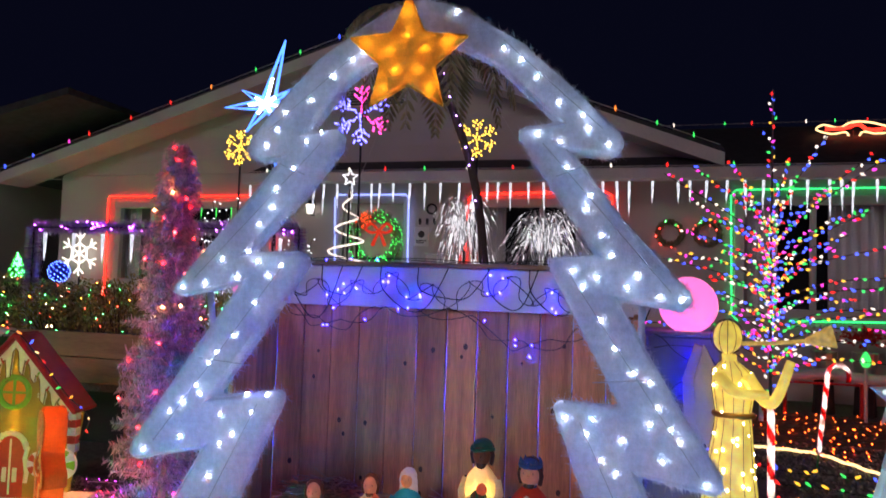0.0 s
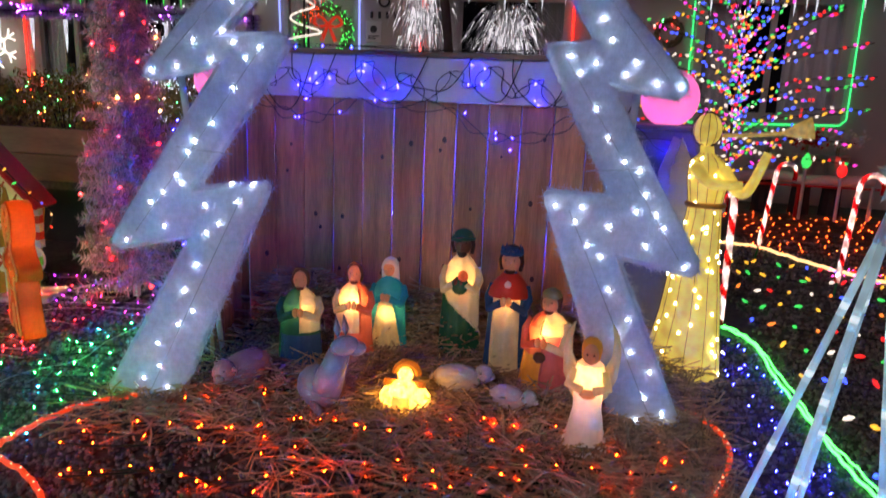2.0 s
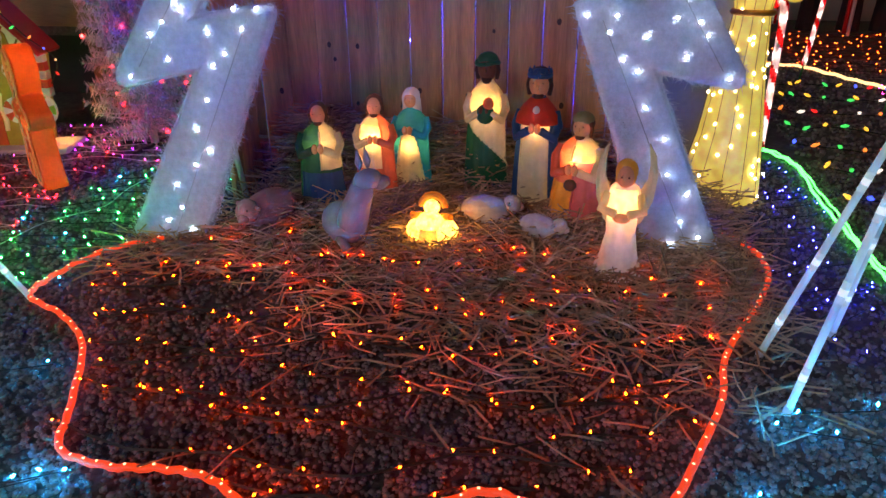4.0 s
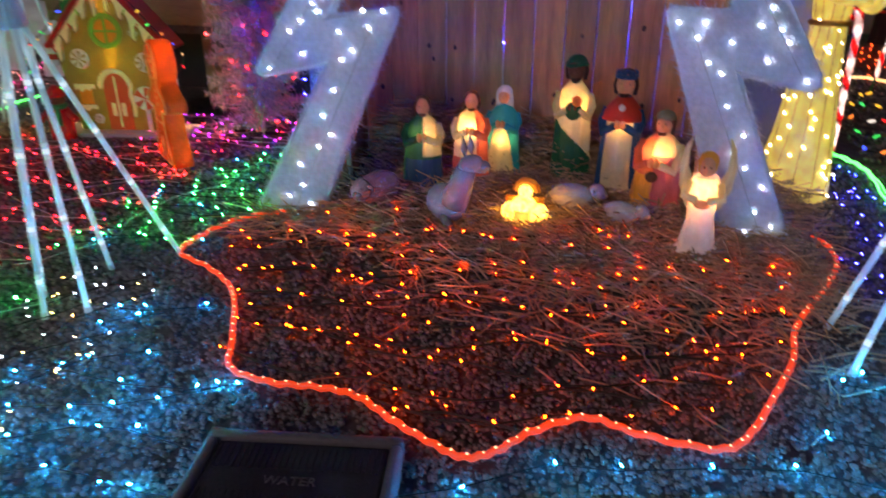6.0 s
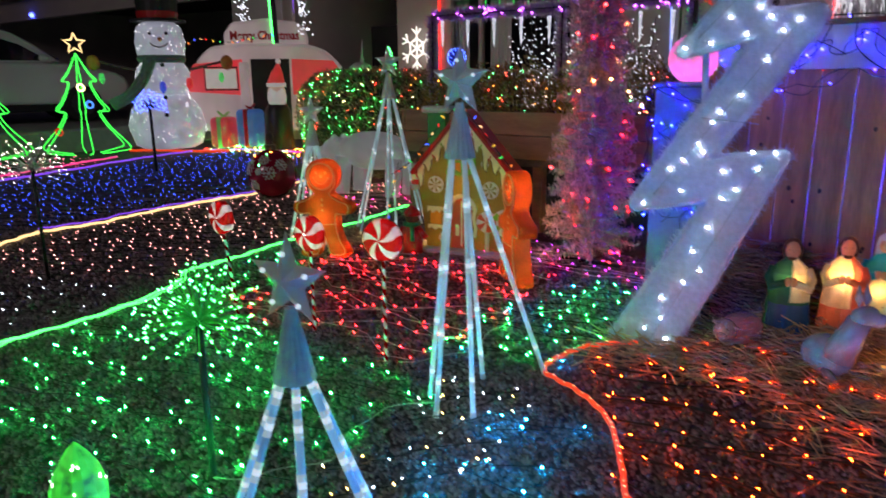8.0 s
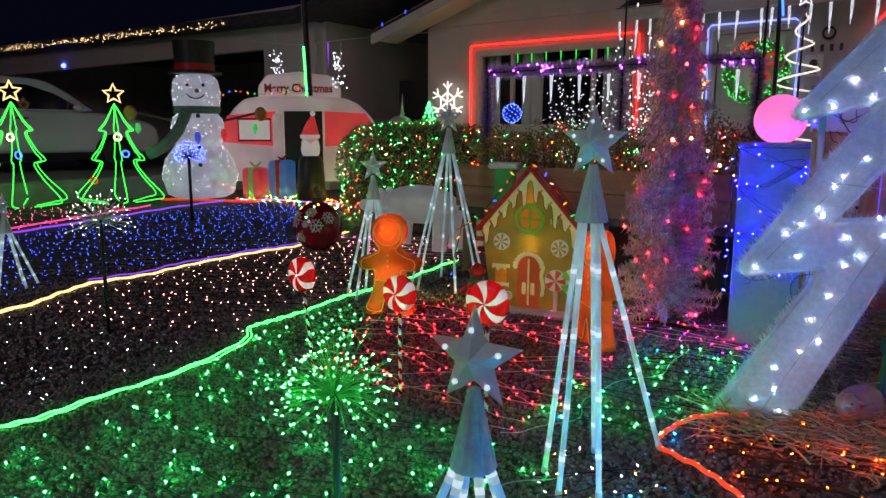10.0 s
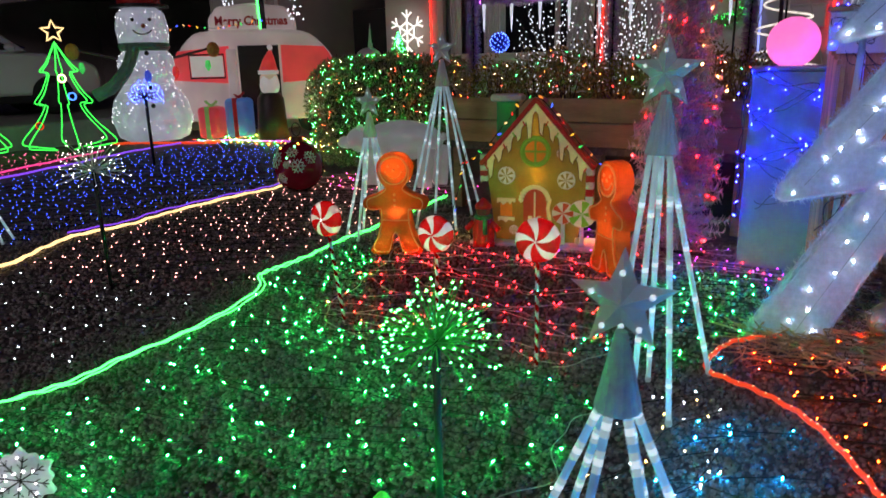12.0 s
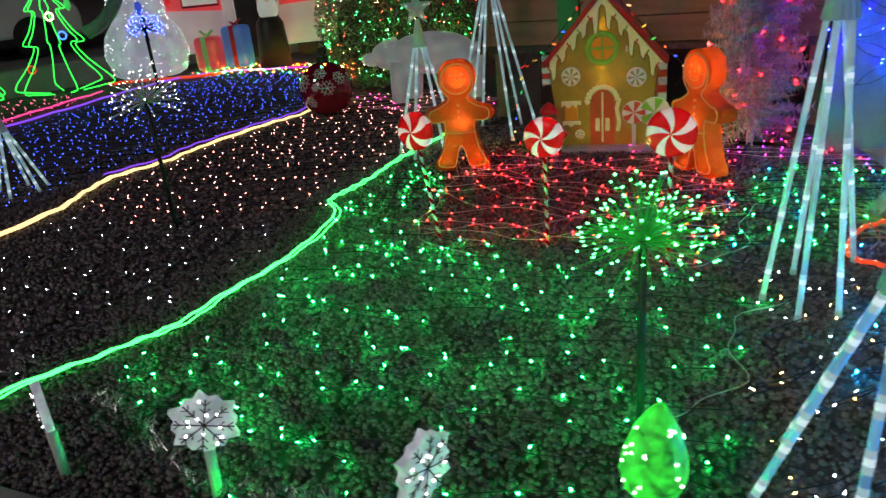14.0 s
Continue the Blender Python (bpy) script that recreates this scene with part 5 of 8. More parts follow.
def lollipop(x, y, z, r, turn, lean):
    t = thing("lollipop_stake", "red and white swirl lollipop light on a striped stake", "decoration", pose(x, y, 0, 0, lean, turn), group="lollipop stakes")
    d = Shape()
    sect, rings = 40, [(r, -.0, .012), (r * .96, -.02, 0), (r * .8, -.027, 0), (r * .6, -.031, 0), (r * .4, -.033, 0), (r * .2, -.034, 0), (.004, -.034, 0)]
    for side in (1, -1):
        pts = []
        for rr, yy, _ in rings:
            for j in range(sect):
                a = 6.2832 * j / sect + .55 * (1 - rr / r)
                pts.append((rr * math.sin(a), yy * side, z + rr * math.cos(a)))
        base = len(d.v)
        d.v += pts
        for i in range(len(rings) - 1):
            for j in range(sect):
                q = (i * sect + j, i * sect + (j + 1) % sect, (i + 1) * sect + (j + 1) % sect, (i + 1) * sect + j)
                d.f.append(tuple(base + v for v in (q if side > 0 else q[::-1])))
                d.m.append(0 if j % 8 < 5 else 1)
    part("candy", d, [stripe_red, stripe_white], t, "glossy swirled candy disc", smooth=True)
    b = Shape()
    for k in range(6):
        a = k * 1.047 + .3
        b.ball((r * .55 * math.sin(a), -.0, z + r * .55 * math.cos(a)), .009, 8)
    part("lamp_string", b, glow("lollipop_lamp", (1, .85, .8), 12), t)
    s = Shape()
    striped_stake(s, 0, -.02, 0, z - r * .95, .0085, 9)
    part("stake", s, [stripe_red, M["white"]], t, "red and white striped stake")


lollipop(-3.29, 2.12, .5, .085, -4, -9)
lollipop(-2.79, 2.18, .475, .083, 1, 0)
lollipop(-2.27, 2.1, .53, .088, 8, 0)


def starburst(label, x, y, z, r, mat, stem, n=85, stem_r=.011, lean=0, br=.005):
    t = thing("starburst_stake", label, "decoration", pose(x, y, 0, 0, lean, 0), group="starburst stakes")
    part("stake", Shape().tube([(0, 0, -.02), (0, 0, z)], stem_r, 8), M["black"], t, "dark plastic stake", smooth=True)
    part("hub", Shape().ball((0, 0, z), stem_r * 1.4, 10), M["black"], t)
    w, b = Shape(), Shape()
    for k in range(n):
        u, a = 1 - 1.36 * (k + .5) / n, k * 2.39996
        d = Vector((math.sqrt(max(0, 1 - u * u)) * math.cos(a), math.sqrt(max(0, 1 - u * u)) * math.sin(a), u))
        l = r * rng.uniform(.72, 1.02)
        mid = d * l * .55 + Vector((0, 0, .015 * rng.random()))
        w.tube([(0, 0, z), tuple(Vector((0, 0, z)) + mid), tuple(Vector((0, 0, z)) + d * l)], .0017, 4)
        for f in (1.0, .7):
            if f == 1.0 or k % 3 == 0:
                b.spindle(Vector((0, 0, z)) + d * l * f, d, br, br * 3.4, 0, 6)
    part("wirework", w, stem, t)["kind"] = "stuff"
    part("lamp_string", b, mat, t)["kind"] = "stuff"


starburst("green starburst light of thin wires on a dark stake", -2.1, 1.13, .5, .17, glow("burst_green", (.03, 1, .12), 34), surface("green_wire", (.05, .5, .12), .5, var=.2, bump=0), 105, br=.0027)
starburst("white starburst light of thin wires on a green stake", -4.79, 1.87, .66, .2, glow("burst_white", (1, .88, .75), 14), M["wirew"], 66, br=.0024)
starburst("blue starburst light of thin wires on a dark stake", -9.0, 5.15, .82, .22, glow("burst_blue", (.04, .1, 1), 26), M["wire"], 80, .02, br=.0055)


def bulb_stake(label, x, y, z, shell, lean=4):
    t = thing("bulb_stake", label, "decoration", pose(x, y, 0, 0, lean, 0), group="giant bulb stakes")
    h, n, R = .21, 14, .062
    prof = [(0, .45), (.08, .8), (.25, 1.0), (.45, .97), (.65, .78), (.85, .42), (.96, .16), (1.0, .02)]
    s = Shape().lathe([(z + u * h, R * w, R * w, 0, 0) for u, w in prof], n)
    s.v = [(x0 * (1 + .035 * math.sin(i * 7.1)), y0 * (1 + .035 * math.sin(i * 5.3)), z0) for i, (x0, y0, z0) in enumerate(s.v)]
    part("bulb", s, shell, t, "faceted glowing bulb")
    spark = Shape().ball((0, 0, 0), .003, 6).mesh("lamp", glow("bulb_spark", (.6, 1, .55) if "green" in label else (.4, .5, 1), 9), True)
    for k in range(26):
        u = rng.uniform(.1, .8)
        w = np.interp(u, [p[0] for p in prof], [p[1] for p in prof]) * R
        a = rng.uniform(0, 6.283)
        piece("lamp", spark, t, pose(w * math.sin(a), w * math.cos(a), z + u * h))
    part("socket", Shape().lathe([(z - .05, .026, .026, 0, 0), (z + .005, .03, .03, 0, 0)], 14), M["black"], t, smooth=True)
    part("stake", Shape().tube([(0, 0, -.02), (0, 0, z - .04)], .009, 8), M["black"], t)


bulb_stake("giant green faceted Christmas bulb on a stake", -1.97, .69, .17, lit_shell("giant_green", (.03, 1, .05), .5, .85, 45))
bulb_stake("giant blue faceted Christmas bulb on a stake", -1.36, .82, .12, lit_shell("giant_blue", (.03, .06, 1), 1.2, .8, 45))


flake_plate = lit_shell("flake_plate", (.82, .88, .95), .28, .5, 30)


def flake_stake(x, y, z, r, turn, lean):
    t = thing("snowflake_stake", "white jagged snowflake light with dark printed branches", "decoration", pose(x, y, 0, 0, lean, turn), group="snowflake stakes")
    pts = []
    for k in range(24):
        rr = r * (1.0 if k % 4 == 0 else .86 if k % 2 == 0 else .76)
        pts.append((rr * math.sin(k * math.pi / 12), z + rr * math.cos(k * math.pi / 12)))
    soften(part("plate", Shape().prism(pts, -.011, .011), flake_plate, t, "jagged frosted plate"), .004, 2)
    ln = Shape()
    for side in (-.0125, .0125):
        for k in range(4):
            a = k * math.pi / 4 + .2
            d, e = (math.sin(a), math.cos(a)), (math.cos(a), -math.sin(a))
            ln.tube([(-d[0] * r * .78, side, z - d[1] * r * .78), (d[0] * r * .78, side, z + d[1] * r * .78)], .0019, 4)
            for s in (-1, 1):
                for u in (.38, .6):
                    for q in (-1, 1):
                        c = (s * d[0] * r * u, s * d[1] * r * u)
                        ln.tube([(c[0], side, z + c[1]), (c[0] + (s * d[0] + q * e[0]) * r * .13, side, z + c[1] + (s * d[1] + q * e[1]) * r * .13)], .0014, 4)
    part("printed_pattern", ln, M["black"], t)
    dot = Shape().ball((0, 0, 0), .003, 6).mesh("lamp", glow("flake_lamp", (1, .97, .95), 9), True)
    for k in range(11):
        a, rr = k * 2.4, r * (.25 + .5 * rng.random())
        piece("lamp", dot, t, pose(rr * math.sin(a), -.013, z + rr * math.cos(a)))
    part("stake", Shape().tube([(0, 0, -.02), (0, 0, z - r * .8)], .0135, 10), M["white"], t, smooth=True)


flake_stake(-2.94, .46, .2, .088, 42, 3)
flake_stake(-2.38, .53, .2, .088, 82, 5)
flake_stake(-3.38, .34, .19, .075, -24, -6)

# loose tinsel garland lying on the gravel near the snowflakes
tg = Shape()
for k in range(900):
    u = rng.random()
    x, y = -3.7 + 1.6 * u, .55 - .1 * u + .05 * math.sin(u * 11) + rng.normal(0, .015)
    a, e = rng.uniform(0, 6.28), rng.uniform(-.2, .9)
    l = rng.uniform(.02, .045)
    z = ground_z(x, y) + .02
    tg.add([(x, y, z), (x + .0016, y + .0008, z), (x + l * math.cos(a) * math.cos(e), y + l * math.sin(a) * math.cos(e), z + l * math.sin(abs(e)))], [(0, 1, 2)])
tagged(part("tinsel_garland", tg, M["silver"]), "thin silver tinsel garland lying on the gravel", "garland", kind="stuff")


# ---------------------------------------------------------------- water meter box
mb = thing("meter_box", "plastic water meter box with a dark ribbed lid", "meter box", pose(-.668, 1.36, .012, 0, 0, 12))
soften(part("rim", Shape().box(-.24, .24, .13, .16, -.05, .035).box(-.24, .24, -.16, -.13, -.05, .035).box(-.24, -.21, -.13, .13, -.05, .035).box(.21, .24, -.13, .13, -.05, .035), M["meterbox"], mb), .012, 2)
part("lid", Shape().box(-.208, .208, -.128, .128, -.02, .022, b=.006), M["metal"], mb, "dark ribbed lid")
for i in range(26):
    for j in range(2):
        part("rib", Shape().box(-.2 + i * .0155, -.192 + i * .0155, -.115 + j * .15, -.035 + j * .15, .022, .0255), M["metal"], mb) 
txt = bpy.data.curves.new("lettering", "FONT")
txt.body, txt.size, txt.extrude, txt.align_x = "WATER", .036, .002, "CENTER"
to = new("lettering", txt)
to.parent, to.matrix_basis = mb, pose(0, -.012, .023)
to.data.materials.append(M["meterbox"])
# ---------------------------------------------------------------- gingerbread house of painted boards
def glowing(name, colour, t=.5, e=0.0):
    """Thin printed plastic; own-colour emission stands in for lamplight coming through from behind."""
    mt = surface(name, colour, .4, var=.2, scale=12, bump=.06, fine=60, through_light=t)
    bsdf = mt.node_tree.nodes["Principled BSDF"]
    bsdf.inputs["Emission Color"].default_value = (*colour, 1)
    bsdf.inputs["Emission Strength"].default_value = e
    return mt


ging = dict(body=glowing("ginger_wall", (.42, .3, .06), .4, .05), icing=glowing("pale_icing", (.9, .84, .5), .55, .17), roof=M["red"], green=glowing("lime_ring", (.25, .5, .05), .5, .22), door=glowing("cocoa_door", (.6, .1, .04), .5, .2), white=glowing("peppermint_white", (.85, .8, .7), .4, .13), pane=glowing("amber_pane", (.8, .36, .04), .7, .3), line=glowing("icing_outline", (.3, .18, .04), .3, .02))


def toy_house(x, y, turn):
    t = thing("gingerbread_house", "toy gingerbread house with red roof, dripping icing and candies", "decoration", pose(x, y, 0, 0, 0, turn))
    w, e, a = .33, .55, .93
    part("base_board", Shape().box(-.42, .42, -.12, .14, 0, .03, b=.006), M["pvc"], t)
    part("front_wall", Shape().prism([(-w + .07, .03), (w - .07, .03), (w, e), (0, a), (-w, e)], -.03, -.024), ging["body"], t)
    part("back_wall", Shape().prism([(-w + .07, .03), (w - .07, .03), (w, e), (0, a), (-w, e)], .11, .13), ging["body"], t)
    for s in (-1, 1):
        ang = math.degrees(math.atan2(a - e, w))
        part("roof_slope", Shape().box(0, .56, -.08, .15, 0, .028, b=.006), M["red"], t, "red painted roof board", m=pose(0, 0, a + .005, 0, ang if s > 0 else 180 - ang, 0) if s > 0 else pose(0, 0, a + .033, 0, 180 - ang, 0))
        # icing along the gable with round drips
        pts, low = [], []
        n = 70
        for k in range(n + 1):
            u = k / n
            xx, top = s * w * 1.1 * u, a - (a - e) * 1.1 * u - .005
            d = .055 + sum(hh / (1 + ((u - c0) / .042) ** 12) for c0, hh in ((.1, .14 if s < 0 else .1), (.29, .06), (.46, .11 if s > 0 else .06), (.64, .05), (.8, .09), (.96, .05)))
            pts.append((xx, top))
            low.append((xx, top - d))
        poly = pts + low[::-1]
        ic = soften(part("icing", Shape().prism(poly, -.048, -.031), ging["icing"], t, "pale yellow dripping icing"), .004, 2)
        part("icing_edge", Shape().tube([(px, -.047, pz) for px, pz in low], .0035, 5), ging["line"], ic)
        for u, dz, mk in ((.2, .05, "door"), (.38, .045, "green"), (.55, .05, "door"), (.72, .045, "line"), (.88, .05, "door")):
            px, pz = s * w * 1.1 * u, a - (a - e) * 1.1 * u - dz
            part("sprinkle", Shape().tube([(px - .008 * s, -.05, pz - .014), (px + .008 * s, -.05, pz + .014)], .005, 6), ging[mk], ic)
    part("window_ring", Shape().tube([(.085 * math.sin(q), -.036, .62 + .085 * math.cos(q)) for q in np.linspace(0, 6.283, 25)[:-1]], .016, 8, closed=True), ging["green"], t, "round lime window frame", smooth=True)
    part("window_pane", Shape().prism([(.075 * math.sin(q), .62 + .075 * math.cos(q)) for q in np.linspace(0, 6.283, 25)[:-1]], -.034, -.031), ging["pane"], t)
    part("window_bar", Shape().box(-.006, .006, -.042, -.034, .54, .7).box(-.08, -.006, -.042, -.034, .614, .626).box(.006, .08, -.042, -.034, .614, .626), ging["green"], t)
    door = [(-.075, .035), (.075, .035), (.075, .28)] + [(.075 * math.cos(q), .28 + .1 * math.sin(q)) for q in np.linspace(.2, 2.94, 9)] + [(-.075, .28)]
    dd = part("door", Shape().prism(door, -.038, -.031), ging["door"], t, "red brown arched door")
    part("door_trim", Shape().tube([(px * (1.24 + .1 * math.sin(k * 1.6)), -.04, pz + .012 + .008 * math.sin(k * 1.6)) for k, (px, pz) in enumerate(spline(door[1:], 6)[2:-2])], .012, 8), ging["icing"], dd, "wavy white icing round the door", smooth=True)
    part("door_seam", Shape().box(-.006, .006, -.043, -.038, .05, .36, b=.002), ging["icing"], dd)
    for sx in (-.03, .03):
        part("door_window", Shape().box(sx - .013, sx + .013, -.042, -.038, .12, .2, b=.003), ging["icing"], dd)
    for cx, cz, r in ((-.19, .46, .058), (.2, .44, .058), (.16, .61, .026), (-.14, .1, .03)):
        c = part("peppermint", Shape().lathe([(.03, r, r, 0, 0), (.042, r * .9, r * .9, 0, 0)], 24, m=Matrix.Translation((cx, 0, cz)) @ Euler((radians(90), 0, 0)).to_matrix().to_4x4() @ Matrix.Translation((0, 0, 0))), ging["white"], t, "white swirled peppermint candy")
        sw = Shape()
        for k in range(7):
            q = k * .8976
            sw.add([(cx, -.0435, cz), (cx + r * .85 * math.sin(q), -.0435, cz + r * .85 * math.cos(q)), (cx + r * .85 * math.sin(q + .4), -.0435, cz + r * .85 * math.cos(q + .4))], [(0, 1, 2)])
        part("swirl", sw, ging["body"], c)
    for lx in (-.19,):
        part("side_window", Shape().box(lx - .04, lx + .04, -.04, -.031, .19, .28, b=.003), ging["pane"], t, "small amber window")
        part("ledge_icing", Shape().prism([(lx - .06, .31), (lx + .06, .31), (lx + .06, .285), (lx + .04, .292), (lx + .03, .27), (lx + .01, .29), (lx - .02, .265), (lx - .04, .29), (lx - .06, .275)], -.046, -.031), ging["icing"], t, "icing over the small window")
        part("ledge_icing", Shape().prism([(lx - .055, .185), (lx + .055, .185), (lx + .055, .16), (lx + .02, .168), (lx, .15), (lx - .03, .168), (lx - .055, .155)], -.046, -.031), ging["icing"], t, "icing below the small window")
    for cx, cz, r, mt in ((.19, .235, .07, ging["door"]), (.31, .235, .088, ging["green"])):
        c = part("lolly", Shape().prism([(cx + r * math.sin(q), cz + r * math.cos(q)) for q in np.linspace(0, 6.283, 25)[:-1]], -.075, -.055), ging["white"], t, "painted swirl lollipop")
        for k in range(5):
            q = k * 1.2566
            part("swirl", Shape().prism([(cx, cz), (cx + r * .97 * math.sin(q), cz + r * .97 * math.cos(q)), (cx + r * .97 * math.sin(q + .35), cz + r * .97 * math.cos(q + .35)), (cx + r * .97 * math.sin(q + .62), cz + r * .97 * math.cos(q + .62))], -.079, -.075), mt, c)
        part("lolly_stick", Shape().box(cx - .012, cx + .012, -.07, -.055, .03, cz - r), M["white"], c)
    part("chimney", Shape().box(-.27, -.14, .02, .1, .66, .93, b=.004), M["green"], t, "green painted chimney")
    soften(part("chimney_snow", Shape().box(-.31, -.1, 0, .12, .93, .975), M["white"], t), .018, 3)
    for sx, mt in ((-.34, M["red"]), (.35, M["red"])):
        for k in range(5):
            part("candy_post", Shape().box(sx - .025, sx + .025, -.05, 0, .3 + k * .045 if sx > 0 else .42 + k * .035, .3 + (k + 1) * .045 if sx > 0 else .42 + (k + 1) * .035, b=.003), mt if k % 2 else M["white"], t)
    part("lamp_strip", Shape().tube([(0, .0, .08), (.004, .0, .45), (0, .0, .8)], .006, 8), glow("hut_lamp", (1, .78, .2), 300), t, "upright strip of warm lamps")
    part("door_lamp", Shape().ball((-.03, -.006, .18), .006, 8).ball((.03, -.006, .18), .006, 8), glow("hut_door_lamp", (1, .1, .03), 1100), t)
    return t


toy_house(-3.1, 3.84, 13.6)
nut = Shape().lathe([(0, .075, .06, 0, 0), (.04, .07, .055, 0, 0), (.13, .075, .06, 0, 0), (.19, .06, .05, 0, 0), (.21, .045, .04, 0, 0)], 18, 0).ball((0, 0, .245), .048, 14, 1).tube([(.045 * math.sin(q), -.005 - .045 * math.cos(q), .205) for q in np.linspace(0, 6.28, 16)], .016, 6, 2)
nut.lathe([(.262, .056, .056, 0, 0), (.285, .054, .054, 0, 0), (.32, .02, .02, 0, 0), (.33, .004, .004, 0, 0)], 16, 0).box(.015, .04, -.07, -.055, .1, .2, 2).tube([(-.06, -.01, .17), (-.11, -.02, .12)], .02, 8, 0).tube([(.06, -.01, .17), (.11, -.02, .12)], .02, 8, 0)
tagged(part("toy_figure", nut, [M["red"], F["brown"], M["green"]], smooth=True, m=pose(-3.37, 3.62, .0, 0, 0, 14)), "small red toy figure with a green scarf", "statue")


def bulbs_along(label, pts, colours, gap, size, wire=None, stray=.0, upright=False, name="string_lights", r=.003):
    """A wire with clear-coloured bulbs, each one a part."""
    t = thing(name, label, "string lights")
    line = spline(pts, 10)
    part("wire", Shape().tube(line, r, 4), wire or M["wire"], t)
    acc, k = 0.0, 0
    for p, q in zip(line, line[1:]):
        acc += math.dist(p, q)
        if acc >= gap:
            acc = 0.0
            c = colours[k % len(colours)]
            k += 1
            key = (c, round(size, 4))
            if key not in BULBS:
                BULBS[key] = Shape().lathe([(-.02 * size / .03, size * .16, size * .16, 0, 0), (0, size * .3, size * .3, 0, 0), (size * .4, size * .36, size * .36, 0, 0), (size * .9, size * .22, size * .22, 0, 0), (size * 1.2, .001, .001, 0, 0)], 8).mesh("bulb", C[c], True)
            rot = (0, 0, 0) if upright else (rng.uniform(40, 140), rng.uniform(-40, 40), rng.uniform(0, 360))
            piece("bulb", BULBS[key], t, pose(p[0] + rng.normal(0, stray), p[1] + rng.normal(0, stray), p[2], *rot))
    return t


BULBS = {}
MULTI = ["red", "yellow", "green", "orange", "blue", "warm"]
ca, sa = math.cos(radians(13.6)), math.sin(radians(13.6))


def on_hut(u, v, z):
    return (-3.1 + u * ca - v * sa, 3.84 + u * sa + v * ca, z)


bulbs_along("multicoloured string lights laid over the toy roof", [on_hut(-.5, -.07, .52), on_hut(-.33, -.09, .63), on_hut(-.15, -.09, .84), on_hut(0, -.09, .97), on_hut(.15, -.09, .84), on_hut(.33, -.09, .63), on_hut(.46, -.08, .5), on_hut(.42, -.1, .38)], MULTI, .062, .017, stray=.012)
bulbs_along("multicoloured string lights hanging beside the toy house", [on_hut(-.46, -.05, .6), on_hut(-.5, -.06, .4), on_hut(-.55, -.08, .2), on_hut(-.5, -.15, .04)], MULTI, .07, .016, stray=.01)


# ---------------------------------------------------------------- gingerbread men
def gingerbread(x, y, turn, label):
    t = thing("gingerbread_man", label, "decoration", pose(x, y, 0, 0, 0, turn), group="gingerbread men")
    half = [(0, .655), (.06, .645), (.1, .6), (.11, .545), (.095, .49), (.06, .45), (.075, .425), (.14, .39), (.19, .375), (.205, .34), (.185, .305), (.12, .305), (.1, .3), (.1, .22), (.125, .12), (.165, .05), (.15, .015), (.07, .01), (.045, .03), (.02, .12), (0, .15)]
    poly = [p[:2] for p in spline([(a, b) for a, b in half], 2)]
    poly = poly + [(-a, b) for a, b in poly[::-1] if a > .002]
    body = soften(part("body", Shape().prism(poly, -.05, .05), surface("orange_blow_mould", (.84, .2, .045), .35, var=.2, scale=9, bump=.05, through_light=.7), t), .02, 3, 50)
    trim = glowing("pale_orange_trim", (.95, .5, .2), .4, .06)
    part("outline", Shape().tube([(a * .86, -.056, .34 + (b - .34) * .93) for a, b in poly], .004, 6, closed=True), trim, body, smooth=True)
    part("face_ring", Shape().tube([(.085 * math.sin(q), -.056, .55 + .085 * math.cos(q)) for q in np.linspace(0, 6.283, 28)[:-1]], .006, 6, closed=True), trim, body, smooth=True)
    part("smile", Shape().tube([(.045 * math.sin(q), -.056, .545 + .045 * math.cos(q)) for q in np.linspace(1.9, 4.38, 12)], .004, 6), trim, body, smooth=True)
    for ex, ez, r in ((-.032, .575, .011), (.032, .575, .011), (0, .55, .011), (-.05, .54, .008), (.05, .54, .008)):
        part("eye", Shape().ball((ex, -.054, ez), r, 10, 0, (1, .5, 1)), trim, body, smooth=True)
    for bz in (.4, .365, .33):
        part("button", Shape().ball((0, -.054, bz), .009, 10, 0, (1, .5, 1)), trim, body, smooth=True)
    part("waist_line", Shape().tube([(-.095, -.055, .24), (0, -.055, .235), (.095, -.055, .24)], .004, 6), trim, body)
    part("head_lamp", Shape().ball((0, 0, .55), .014, 8), glow("ginger_head_lamp", (1, .34, .05), 75), t)
    part("body_lamp", Shape().ball((0, 0, .3), .011, 8).ball((.09, 0, .08), .007, 8).ball((-.09, 0, .08), .007, 8), glow("ginger_lamp", (1, .5, .16), 65), t)


gingerbread(-3.76, 3.2, 26, "glowing orange plastic gingerbread man with smiling face")
gingerbread(-2.42, 3.4, -40, "glowing orange plastic gingerbread man turned aside")


